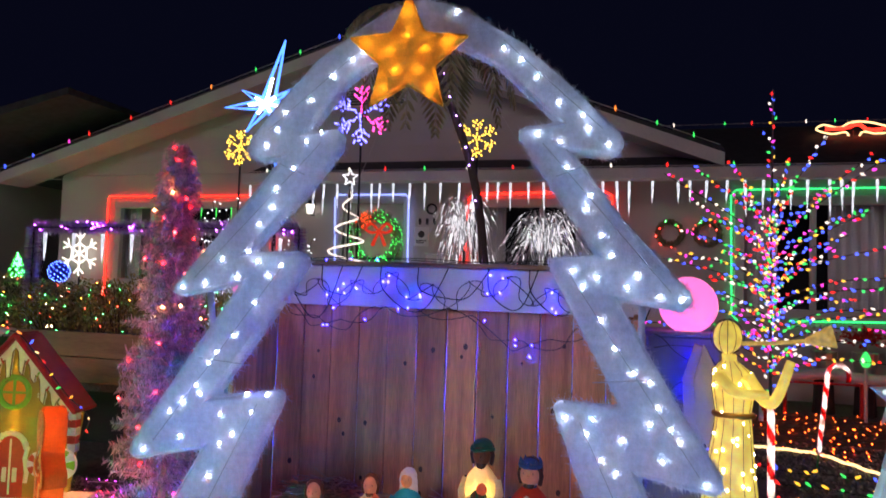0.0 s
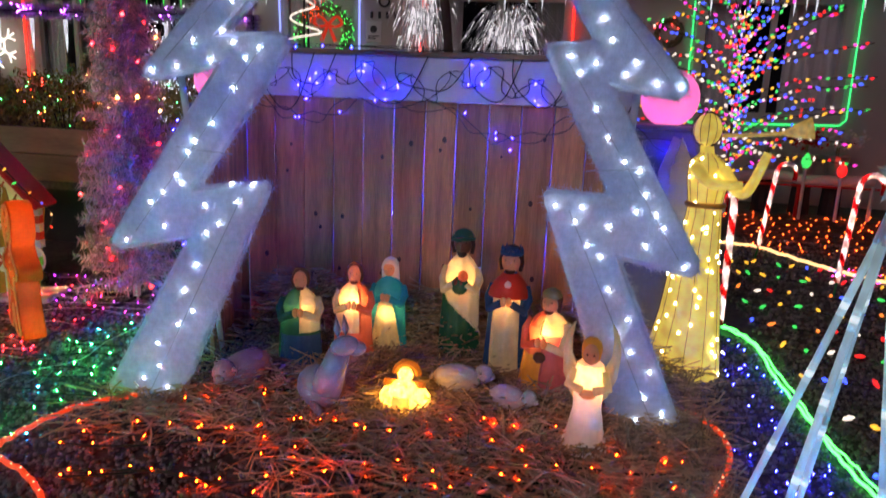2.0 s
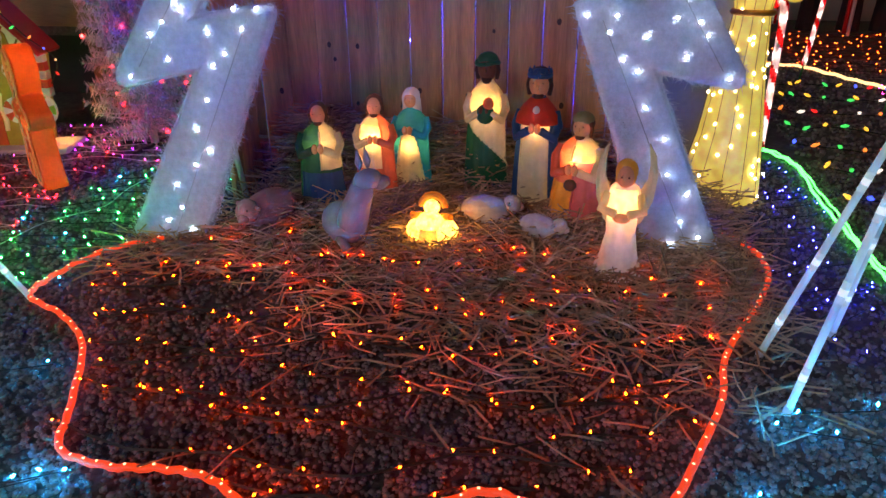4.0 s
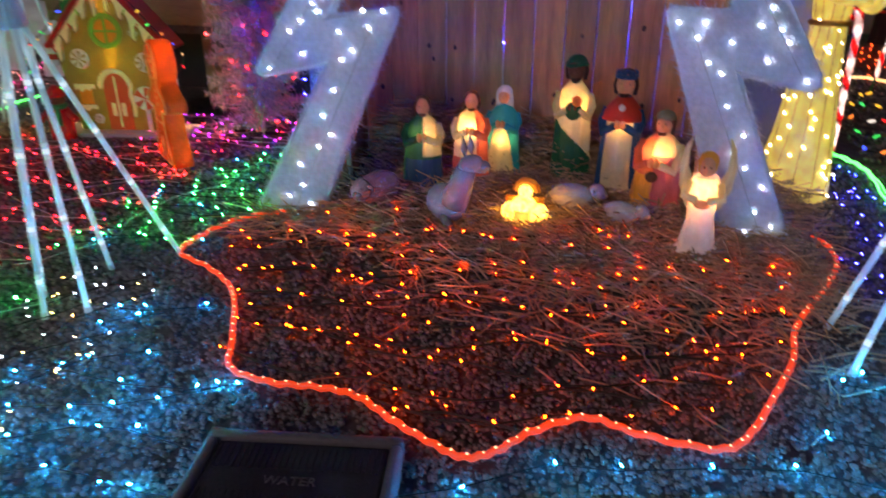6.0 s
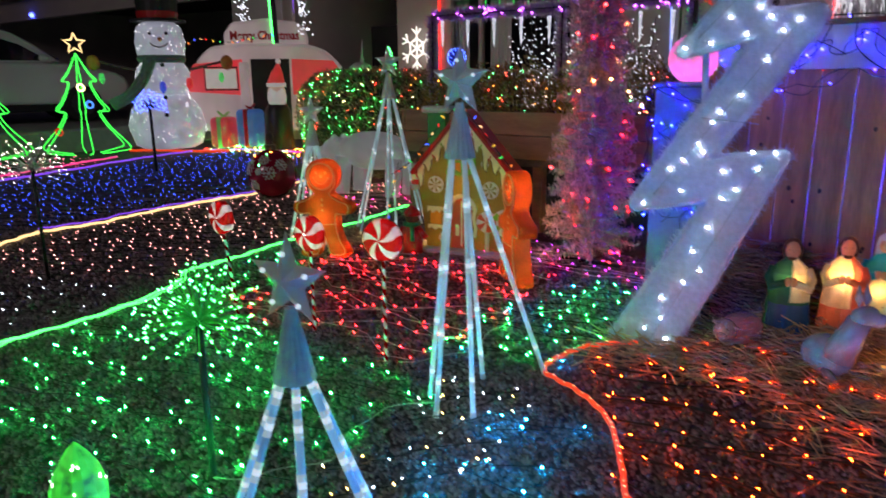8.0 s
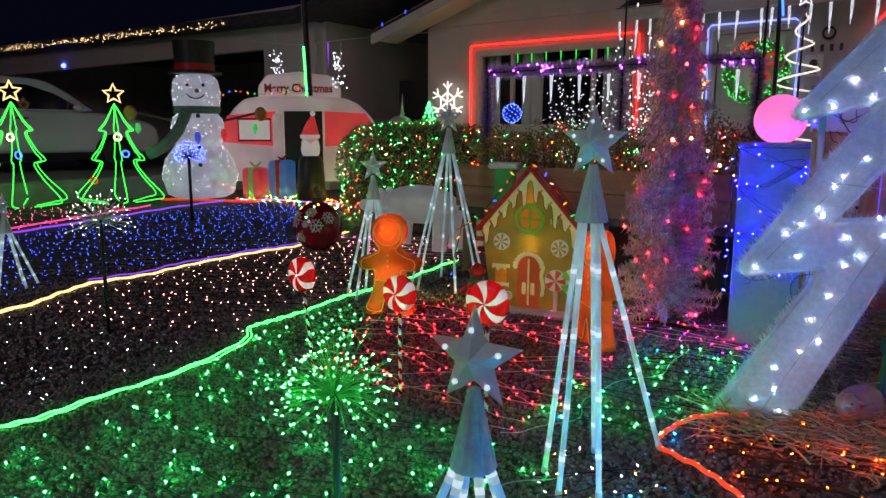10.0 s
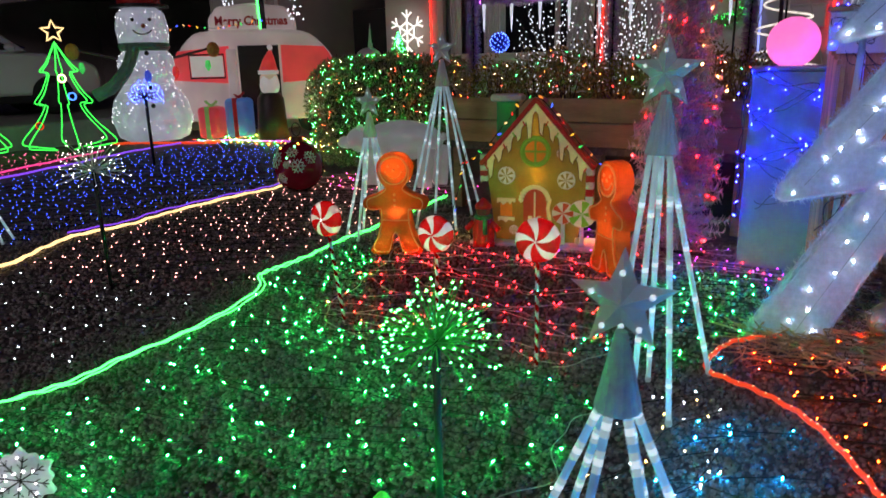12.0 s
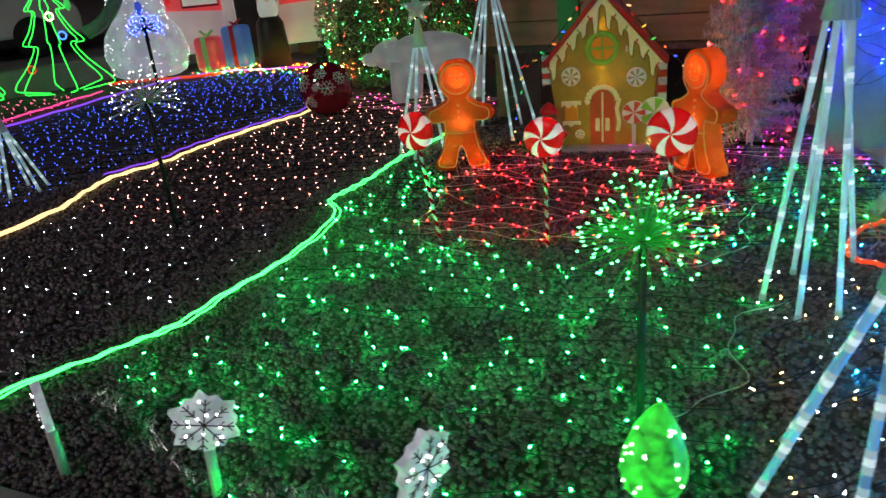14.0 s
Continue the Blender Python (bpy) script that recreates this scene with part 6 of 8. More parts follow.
# ---------------------------------------------------------------- pink tinsel tree
def tinsel_tree(x, y, h, r):
    t = thing("tinsel_tree", "tall slim pink tinsel Christmas tree with red and warm lamps", "tree", pose(x, y, 0))
    part("trunk", Shape().tube([(0, 0, 0), (0, 0, h * .98)], .022, 8, r1=.006), M["pinktinsel"], t)
    part("stand", Shape().tube([(-.2, 0, .015), (.2, 0, .015)], .012, 6).tube([(0, -.2, .015), (0, .2, .015)], .012, 6), M["black"], t)
    s, b = Shape(), Shape()
    for k in range(620):
        u = (k + .5) / 620
        z = .12 + (h - .15) * u
        rr = (r * (1 - u) ** .55 + .05) * rng.uniform(.55, 1.1)
        a = k * 2.39996 + rng.uniform(-.3, .3)
        d = Vector((math.cos(a), math.sin(a), rng.uniform(-.25, .3) + .6 * u)).normalized()
        side = d.cross(Vector((0, 0, 1))).normalized()
        up = side.cross(d)
        s.tube([(0, 0, z), tuple(Vector((0, 0, z)) + d * rr)], .003, 3)
        for j in range(84):
            f = .08 + .92 * (j / 84)
            q = rng.uniform(0, 6.283)
            nd = (side * math.cos(q) + up * math.sin(q)) * 1.1 + d * .45
            p = Vector((0, 0, z)) + d * rr * f
            l = rng.uniform(.028, .055)
            e = p + nd.normalized() * l
            w = side * .0038 + d * .0038
            s.add([tuple(p - w), tuple(p + w), tuple(e)], [(0, 1, 2)])
        if k % 9 == 0:
            p = Vector((0, 0, z)) + d * rr * rng.uniform(.85, 1.05)
            b.ball(tuple(p), rng.uniform(.007, .0105), 7, int(rng.choice([0, 0, 0, 2] if u < .4 else [0, 1, 1, 2])))
    part("foliage", s, M["pinktinsel"], t)["kind"] = "stuff"
    part("lamp_string", b, [glow("tree_red", (1, .008, .01), 26), glow("tree_warm", (1, .45, .12), 22), glow("tree_pink", (1, .04, .04), 16)], t)["kind"] = "stuff"


tinsel_tree(-2.27, 4.05, 2.06, .26)


# ---------------------------------------------------------------- raised planter with dry plants and the garland frame
pl = thing("planter", "raised planter of stained wooden boards on posts", "planter")
for k, z in enumerate((.56, .735)):
    part("plank", Shape().box(-4.24, -1.95, 4.6, 4.635, z, z + .168, b=.004), M["plank"], pl)
    part("plank", Shape().box(-4.275, -4.242, 4.6, 5.5, z, z + .168, b=.004), M["plank"], pl)
part("plank", Shape().box(-4.24, -1.95, 5.465, 5.5, .56, .9, b=.004), M["plank"], pl)
for x in (-4.2, -3.0, -2.0):
    part("post", Shape().box(x - .04, x + .04, 4.65, 4.73, 0, .88, b=.005), M["plank"], pl)
part("planter_base", Shape().box(-4.24, -1.95, 4.64, 5.46, .5, .84), M["soil"], pl)
# dark panel added in place of the shade between the planter posts
tagged(part("screen_wall", Shape().box(-4.1, -1.9, 5.2, 5.24, 0, .5), M["dark"]), "added dark panel standing in for the shade below the planter", "panel", kind="structure")


def shrub(name, label, cx, cy, z0, rx, ry, h, count, mat, leaf=.03, stems=14, mats=None, lamp_n=0, category="plant", boxy=False):
    t = thing(name, label, category, pose(cx, cy, z0))
    s, w = Shape(), Shape()
    for k in range(stems):
        a = rng.uniform(0, 6.283)
        e = (rx * .8 * math.cos(a) * rng.random(), ry * .8 * math.sin(a) * rng.random(), h * rng.uniform(.6, .95))
        w.tube([(e[0] * .3, e[1] * .3, 0), (e[0] * .7, e[1] * .7, e[2] * .5), e], .006, 4, r1=.002)
    part("stem", w, M["bark"], t)["kind"] = "stuff"
    for k in range(count):
        if boxy:
            p = [rng.uniform(-1, 1), rng.uniform(-1, 1), rng.uniform(-1, 1)]
            ax = int(rng.integers(0, 3))
            p[ax] = math.copysign(1, p[ax])
            q = (1.04 - .16 * rng.random() ** 2) / sum(abs(c) ** 3.4 for c in p) ** (1 / 3.4)
            p = [c * q for c in p]
            f = 1 + .12 * noise.noise((p[0] * 2 + cx, p[1] * 2, p[2] * 2))
            x, y, z = rx * p[0] * f, ry * p[1] * f, h * (.5 + .5 * p[2] * f)
        else:
            a, q = rng.uniform(0, 6.283), rng.random() ** .5
            x, y = rx * q * math.cos(a), ry * q * math.sin(a)
            z = h * (1 - .45 * q * q) * rng.random() ** .55 * (1 + .35 * noise.noise((x * 4 + cx, y * 4, 1.0)))
        d = Vector((rng.normal(), rng.normal(), rng.normal() + .5)).normalized()
        sd = d.cross(Vector((rng.normal(), rng.normal(), rng.normal()))).normalized()
        l = leaf * rng.uniform(.6, 1.3)
        p = Vector((x, y, max(.01, z)))
        s.add([tuple(p), tuple(p + d * l * .5 + sd * l * .22), tuple(p + d * l), tuple(p + d * l * .5 - sd * l * .22)], [(0, 1, 2, 3)])
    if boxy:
        # solid dark core added to stand in for the hedge's shaded inside
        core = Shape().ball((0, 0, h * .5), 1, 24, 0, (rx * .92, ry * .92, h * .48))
        part("filler_core", core, surface("hedge_core", (.09, .1, .045), .9, var=.5, scale=30, bump=.9, fine=60), t)
    part("foliage", s, mat, t)["kind"] = "stuff"
    if lamp_n:
        b = Shape()
        for k in range(lamp_n):
            if boxy:
                p = [rng.uniform(-1, 1), rng.uniform(-1, 1), rng.uniform(-.9, 1)]
                ax = int(rng.choice([1, 1, 2, 0]))
                p[ax] = -1.04 if ax == 1 else math.copysign(1.04, p[ax] if ax == 0 else 1)
                f = 1.03 / sum(abs(c) ** 3.4 for c in p) ** (1 / 3.4)
                q = (rx * p[0] * f, ry * p[1] * f, h * (.5 + .5 * p[2] * f))
            else:
                q = (rx * rng.uniform(-1, 1), -ry * rng.uniform(.2, 1), h * rng.uniform(.1, .95))
            b.spindle(Vector(q), Vector((rng.normal(), -1, rng.normal())).normalized(), .0042, .014, int(rng.integers(0, len(mats))), 5)
        part("lamp_string", b, mats, t)["kind"] = "stuff"
    return t


mixed = [G["green"], G["red"], G["orange"], G["yellow"], G["mini"]]
soft = {k: glow("soft_" + k, c, 28) for k, c in (("green", (.03, 1, .15)), ("red", (1, .03, .02)), ("orange", (1, .2, .02)), ("blue", (.05, .1, 1)), ("warm", (1, .6, .3)))}
hedge_green = glow("hedge_lamp", (.015, 1, .1), 80)
for k in range(7):
    shrub("dry_plant", "bushy dry yellowish plant in the wooden planter", -4.0 + .32 * k, 4.95 + .12 * (k % 2), .84, .24, .3, .36 + .05 * (k % 3), 1500, M["dry"], .034, 10, [soft["green"], soft["orange"], soft["warm"], soft["red"]], 13)
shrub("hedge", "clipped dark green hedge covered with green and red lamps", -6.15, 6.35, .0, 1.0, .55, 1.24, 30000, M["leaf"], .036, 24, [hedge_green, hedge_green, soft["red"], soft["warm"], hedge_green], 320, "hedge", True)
shrub("dry_plant", "low shrub dotted with multicoloured lamps", 2.75, 5.6, 0, .4, .35, 1.35, 1600, M["leaf"], .05, 12, [soft["green"], soft["red"], soft["blue"]], 45)


def tinsel_bar(s, p, q, r, n, mats=2):
    p, q = Vector(p), Vector(q)
    d = (q - p).normalized()
    side = d.cross(Vector((0, 0, 1)) if abs(d.z) < .9 else Vector((1, 0, 0))).normalized()
    up = side.cross(d)
    for k in range(n):
        c = p + (q - p) * rng.random()
        a = rng.uniform(0, 6.283)
        e = c + (side * math.cos(a) + up * math.sin(a)) * r * rng.uniform(.6, 1.2) + d * rng.uniform(-.02, .02)
        s.add([tuple(c - d * .003), tuple(c + d * .003), tuple(e)], [(0, 1, 2)], int(rng.integers(0, mats)))


gf = thing("garland_frame", "frame wrapped in purple and silver tinsel garland", "decoration")
for p, q, n in (((-4.22, 4.97, .85), (-4.22, 4.97, 1.66), 1500), ((-4.22, 4.97, 1.66), (-2.15, 5.36, 1.7), 4200), ((-2.15, 5.36, .85), (-2.15, 5.36, 1.7), 1400), ((-3.1, 5.17, .85), (-3.1, 5.17, 1.66), 1000)):
    part("frame_bar", Shape().tube([p, q], .012, 6), M["black"], gf)
    s = Shape()
    tinsel_bar(s, p, q, .07, n * 2)
    part("tinsel", s, [M["violet"], M["silver"]], gf)["kind"] = "stuff"
vb = Shape()
for k in range(40):
    u = rng.random()
    vb.ball((-4.22 + 2.07 * u, 4.93 + .39 * u, 1.67 + rng.normal(0, .02)), .006, 6)
part("lamp_string", vb, glow("garland_lamp", (.6, .1, 1), 18), gf)["kind"] = "stuff"
ice = lit_shell("icicle_light", (.85, .93, 1), .8, .8, 45)
icl = Shape().lathe([(0, .014, .014, 0, 0), (-.06, .012, .012, 0, 0), (-.15, .008, .008, 0, 0), (-.22, .001, .001, 0, 0)], 8).mesh("icicle", ice, True)
for k in range(9):
    u = (k + .4) / 9
    piece("icicle", icl, gf, pose(-4.22 + 2.07 * u, 4.97 + .39 * u, 1.62))
ob = thing("blue_globe", "round hanging globe of tiny blue lamps", "lamp", pose(-3.99, 5.0, 1.32))
part("globe", Shape().ball((0, 0, 0), .075, 20), surface("blue_globe_shell", (.02, .03, .3), .4, through_light=.3), ob, smooth=True)
b = Shape()
for k in range(70):
    u, a = 1 - 2 * (k + .5) / 70, k * 2.4
    b.ball((.078 * math.sqrt(1 - u * u) * math.cos(a), .078 * math.sqrt(1 - u * u) * math.sin(a), .078 * u), .004, 5)
part("lamp_string", b, glow("globe_lamp_blue", (.06, .14, 1), 14), ob)["kind"] = "stuff"
part("cord", Shape().tube([(0, 0, .07), (0, 0, .36)], .002, 4), M["wirew"], ob)


# lit white bear before the hedge
s = Shape()
s.ball((0, 0, .46), .2, 20, 0, (2.15, .9, .95)).ball((-.45, 0, .45), .13, 16, 0, (1.3, .9, 1)).ball((-.62, -.01, .42), .075, 14, 0, (1.5, .85, .85)).ball((-.42, -.08, .57), .04, 10).ball((-.42, .08, .57), .04, 10)
for x, y in ((-.3, -.1), (-.24, .12), (.3, -.1), (.36, .12)):
    s.tube([(x, y, .4), (x - .02, y, .18), (x - .02, y - .02, .03)], .085, 12, 0, r1=.07)
s.ball((.43, 0, .5), .04, 8)
tagged(part("bear_figure", s, lit_shell("white_mesh_bear", (.75, .8, .8), .1, .3, 8), smooth=True, m=pose(-5.15, 5.2, 0, 0, 0, 8)), "white mesh animal figure standing before the hedge", "statue")

# large glass ball ornament
orn = thing("ball_ornament", "large dark red ball ornament with white snowflakes", "ornament", pose(-5.86, 4.5, 0) @ Matrix.Diagonal((1.2, 1.2, 1.2, 1)))
part("ball", Shape().ball((0, 0, .215), .2, 36), surface("dark_red_gloss", (.26, .01, .03), .12, var=.2, scale=6, bump=0, coat=.8), orn, smooth=True)
part("cap", Shape().lathe([(.405, .045, .045, 0, 0), (.45, .045, .045, 0, 0)], 16), M["metal"], orn)
part("loop", Shape().tube([(.045 * math.sin(q), 0, .5 + .05 * math.cos(q)) for q in np.linspace(0, 6.283, 19)[:-1]], .006, 6, closed=True), M["metal"], orn)
for az, el, r in ((-.9, .35, .075), (-.1, .7, .05), (.15, .15, .06), (-.55, -.35, .045), (.7, .45, .055), (-.3, .2, .03)):
    c = Vector((math.sin(az + .6) * math.cos(el), -math.cos(az + .6) * math.cos(el), math.sin(el)))
    e1 = c.cross(Vector((0, 0, 1))).normalized()
    e2 = e1.cross(c)
    s = Shape()
    for k in range(6):
        d = e1 * math.cos(k * 1.0472) + e2 * math.sin(k * 1.0472)
        pr = [((c + d * r / .2 * f).normalized() * .2015) + Vector((0, 0, .215)) for f in (0, .5, 1)]
        s.tube([tuple(p) for p in pr], .004, 4)
        for sg in (-1, 1):
            d2 = e1 * math.cos(k * 1.0472 + sg * .5) + e2 * math.sin(k * 1.0472 + sg * .5)
            q = (c + d2 * r / .2 * .85).normalized() * .2015 + Vector((0, 0, .215))
            s.tube([tuple(pr[1]), tuple(q)], .003, 4)
    part("snowflake", s, M["white"], orn)
b = Shape()
for k in range(12):
    u, a = rng.uniform(-.2, .95), rng.uniform(0, 6.283)
    b.ball((.2 * math.sqrt(1 - u * u) * math.cos(a), .2 * math.sqrt(1 - u * u) * math.sin(a), .215 + .2 * u), .007, 6, k % 3)
part("lamp_string", b, [soft["green"], soft["orange"], soft["warm"]], orn)["kind"] = "stuff"


# ---------------------------------------------------------------- wire angel with trumpet
ay = lit_shell("lit_yellow_mesh", (1, .76, .1), .46, .35, 22)
ag = thing("angel_light", "standing angel of pale yellow lit mesh blowing a trumpet", "decoration", pose(.7, 3.79, 0, 0, 0, -6))
rings = [(0, .17, .11, -.01, 0), (.08, .165, .105, -.01, 0), (.3, .13, .09, 0, 0), (.55, .1, .07, 0, 0), (.74, .075, .055, .01, 0), (.8, .07, .05, .01, 0), (.9, .085, .06, .01, 0), (.98, .075, .05, 0, 0), (1.02, .03, .03, -.005, 0), (1.05, .028, .028, -.01, 0)]
body = part("robe", Shape().lathe(rings, 24), ay, ag, smooth=True)
part("head", Shape().ball((-.015, 0, 1.12), .066, 20, 0, (.9, .9, 1.05)), ay, ag, smooth=True)
w = Shape()
for k in range(12):
    q = k * math.pi / 6
    w.tube([(r[3] + r[1] * 1.02 * math.sin(q), -r[2] * 1.02 * math.cos(q), r[0]) for r in rings[:-1]], .0011, 4)
    w.tube([(-.015 + .067 * math.sin(q) * math.sin(u), -.067 * math.cos(q) * math.sin(u), 1.12 + .077 * math.cos(u)) for u in np.linspace(.1, 3.04, 9)], .0014, 4)
part("wire_frame", w, M["bark"], ag)["kind"] = "stuff"
part("belt", Shape().tube([(.012 + .077 * math.sin(q), -.058 * math.cos(q), .795) for q in np.linspace(0, 6.283, 25)[:-1]], .013, 6, closed=True), surface("gold_belt", (.5, .25, .05), .35, metal=.7), ag, "golden tinsel belt", smooth=True)
for pts in ([(.06, -.03, .96), (.13, -.07, .87), (.17, -.1, .89), (.22, -.12, 1.04)], [(-.05, -.03, .96), (.02, -.1, .9), (.14, -.12, .9)]):
    part("arm", Shape().tube(spline(pts, 5), .03, 10, r1=.018), ay, ag, smooth=True)
part("trumpet", Shape().tube([(.04, -.08, 1.1), (.16, -.1, 1.11), (.27, -.12, 1.125)], .009, 10).tube([(.27, -.12, 1.125), (.31, -.125, 1.135), (.37, -.13, 1.15)], .011, 14, r1=.046), lit_shell("gold_trumpet", (.9, .6, .12), .3, .5, 60), ag, "golden tinsel trumpet", smooth=True)
for s0 in (1, .75):
    soften(part("wing", Shape().prism([(-.04, .72), (-.12 * s0, .62), (-.19 * s0, .74), (-.2 * s0, .92), (-.15 * s0, 1.08), (-.1, 1.06), (-.05, .95)], .05 + .04 * s0, .065 + .04 * s0), M["frost"], ag, "frosted mesh wing"), .004)
b = Shape()
for k in range(52):
    z = rng.random() ** .8
    rr = np.interp(z, [r[0] for r in rings], [r[1] for r in rings])
    ry = np.interp(z, [r[0] for r in rings], [r[2] for r in rings])
    q = rng.uniform(-1.7, 1.7)
    b.ball((rr * 1.03 * math.sin(q), -ry * 1.05 * math.cos(q), z), .006, 6)
part("lamp_string", b, glow("angel_lamp", (1, .85, .4), 22), ag)["kind"] = "stuff"
part("inner_lamps", Shape().ball((0, 0, .2), .02, 8).ball((0, 0, .5), .02, 8).ball((0, 0, .88), .015, 8).ball((-.015, 0, 1.12), .014, 8), glow("angel_inner", (1, .82, .35), 30), ag)["kind"] = "stuff"


# ---------------------------------------------------------------- candy canes
def candy_cane(x, y, h, turn, lean):
    t = thing("candy_cane", "red and white striped candy cane light on a stake", "decoration", pose(x, y, 0, 0, lean, turn), group="candy canes")
    r = .075
    path = [(0, 0, .1 + (h - r - .1) * u) for u in np.linspace(0, 1, 40)] + [(r - r * math.cos(q), 0, h - r + r * math.sin(q)) for q in np.linspace(.2, 3.1, 12)] + [(2 * r, 0, h - r - .05)]
    s, n = Shape(), 12
    s.tube(path, .0185, n)
    s.m = []
    for i, f in enumerate(s.f):
        ring, j = i // n, i % n
        s.m.append(0 if ((ring * .55 + j * 6 / n) % 6) < 2.1 else 1)
    part("cane", s, [stripe_red, stripe_white], t, smooth=True)
    b = Shape()
    for k in range(3, len(path), 5):
        b.ball(path[k], .008, 6)
    part("lamp_string", b, glow("cane_lamp", (1, .85, .7), 40), t)["kind"] = "stuff"
    part("stake", Shape().tube([(0, 0, -.02), (0, 0, .12)], .008, 6), M["green"], t)


candy_cane(.95, 4.28, .8, 95, 2)
candy_cane(1.68, 6.6, .8, 5, 6)
candy_cane(1.92, 5.5, .83, 5, 4)


# ---------------------------------------------------------------- bare twig tree of coloured bulbs
def bulb_tree(x, y, h):
    t = thing("bulb_tree", "bare wire tree covered with multicoloured bulbs", "tree", pose(x, y, 0))
    part("trunk", Shape().tube([(0, 0, 0), (0, 0, h * .55), (.01, 0, h)], .014, 6, r1=.005), M["bark"], t)
    w, b = Shape(), Shape()
    cols = ["red", "yellow", "green", "blue", "pink", "white", "blue"]
    for k in range(46):
        u = (k + .5) / 46
        z = h * (.3 + .4 * u)
        a = k * 2.39996
        l = (1.12 - .4 * u) * rng.uniform(.75, 1.05)
        rise = .0 + .65 * u * u + rng.uniform(-.05, .1)
        tip = (l * math.cos(a), l * math.sin(a), z + l * rise)
        pts = spline([(0, 0, z - .12), (tip[0] * .4, tip[1] * .4, z + .02 + l * rise * .25), tip], 10)
        w.tube(pts, .0035, 4)
        acc = 0
        for p, q in zip(pts, pts[1:]):
            for f in (0,):
                acc += 1
                if acc > 1:
                    c = Vector(p).lerp(Vector(q), f) + Vector((rng.normal(0, .008), rng.normal(0, .008), rng.normal(0, .01)))
                    b.spindle(c, Vector((rng.normal() + math.cos(a), rng.normal() + math.sin(a), rng.normal() * .6)).normalized(), .0115, .04, int(rng.integers(0, 7)), 6)
    for k in range(64):
        z = h * (.2 + .8 * k / 64)
        b.spindle(Vector((rng.normal(0, .025), rng.normal(0, .025), z)), Vector((rng.normal(), rng.normal(), 1)).normalized(), .0105, .036, k % 7, 6)
    part("twigs", w, M["bark"], t)["kind"] = "stuff"
    part("bulbs", b, [C[c] for c in cols], t)["kind"] = "stuff"


bulb_tree(1.24, 6.0, 2.8)

# multicoloured bulbs lying on the gravel between green and white ropes
gb = thing("ground_bulbs", "rows of large multicoloured bulbs lying on the gravel", "string lights")
cols = ["red", "yellow", "green", "blue", "white", "orange"]
wl = Shape()
for r in range(9):
    line = []
    for k in range(15):
        x = 1.22 + .105 * k + rng.normal(0, .015) + .05 * (r % 2)
        y = 3.0 + r * .42 + rng.normal(0, .03) - .1 * k * .15
        line.append((x, y, ground_z(x, y) + .01))
        if x > 1.18 and y < 6.6 - .25 * max(0, x - 1.9):
            key = (cols[int(rng.integers(0, 6))], .03)
            if key not in BULBS:
                BULBS[key] = Shape().lathe([(-.02, .006, .006, 0, 0), (0, .011, .011, 0, 0), (.012, .013, .013, 0, 0), (.027, .008, .008, 0, 0), (.036, .001, .001, 0, 0)], 8).mesh("bulb", C[key[0]], True)
            ob = piece("bulb", BULBS[key], gb, pose(x, y, ground_z(x, y) + .022, rng.uniform(50, 130), rng.uniform(-30, 30), rng.uniform(0, 360)))
            ob.scale = (.85, .85, .85)
    wl.tube(line, .003, 4)
part("wire", wl, M["wire"], gb)["kind"] = "stuff"
# ---------------------------------------------------------------- rope light round the openings of the house
def neon(label, pts, mat, r=.014, name="neon_light", smooth_line=False):
    t = thing(name, label, "rope light")
    part("tube", Shape().tube(spline(pts, 5) if smooth_line else pts, r, 8), mat, t, smooth=True)
    return t


ny = WY - .05
neon("red rope light round the wide window", [(-8.14, ny, .95), (-8.15, ny, 2.58), (-8.12, ny, 2.62), (-5.1, ny, 2.62), (-5.07, ny, 2.58), (-5.07, ny, 1.1)], N["red"], .013)
neon("green glow strip inside the wide window top", [(-7.9, WY - .02, 2.46), (-5.2, WY - .02, 2.46)], glow("dim_green", (.05, 1, .2), .12), .006)
neon("pale blue rope light round the front door", [(-4.02, ny, 1.2), (-4.07, ny, 2.58), (-4.02, ny, 2.63), (-2.95, ny, 2.63), (-2.9, ny, 2.58), (-2.88, ny, 1.2)], N["blue"], .013)
neon("red rope light round the window", [(-2.05, ny, 1.2), (-2.0, ny, 2.55), (-1.92, ny, 2.63), (-.1, ny, 2.66), (0.0, ny, 2.6), (.03, ny, 1.2)], N["red"], .013)
neon("green rope light round the window", [(1.6, ny, .98), (1.52, ny, 1.05), (1.5, ny, 2.6), (1.56, ny, 2.67), (3.38, ny, 2.69), (3.45, ny, 2.6), (3.47, ny, 1.1), (3.4, ny, 1.03), (2.2, ny, 1.0)], glow("window_green", (.01, 1, .22), 1.5), .01)

gi = thing("green_icicles", "row of small green icicle lights inside the wide window", "string lights")
gim = Shape().lathe([(0, .012, .012, 0, 0), (-.1, .009, .009, 0, 0), (-.2, .001, .001, 0, 0)], 6).mesh("icicle", glow("dim_green_icicle", (.04, 1, .12), .9), True)
for k in range(8):
    piece("icicle", gim, gi, pose(-7.2 + k * .27, WY - .02, 2.45))

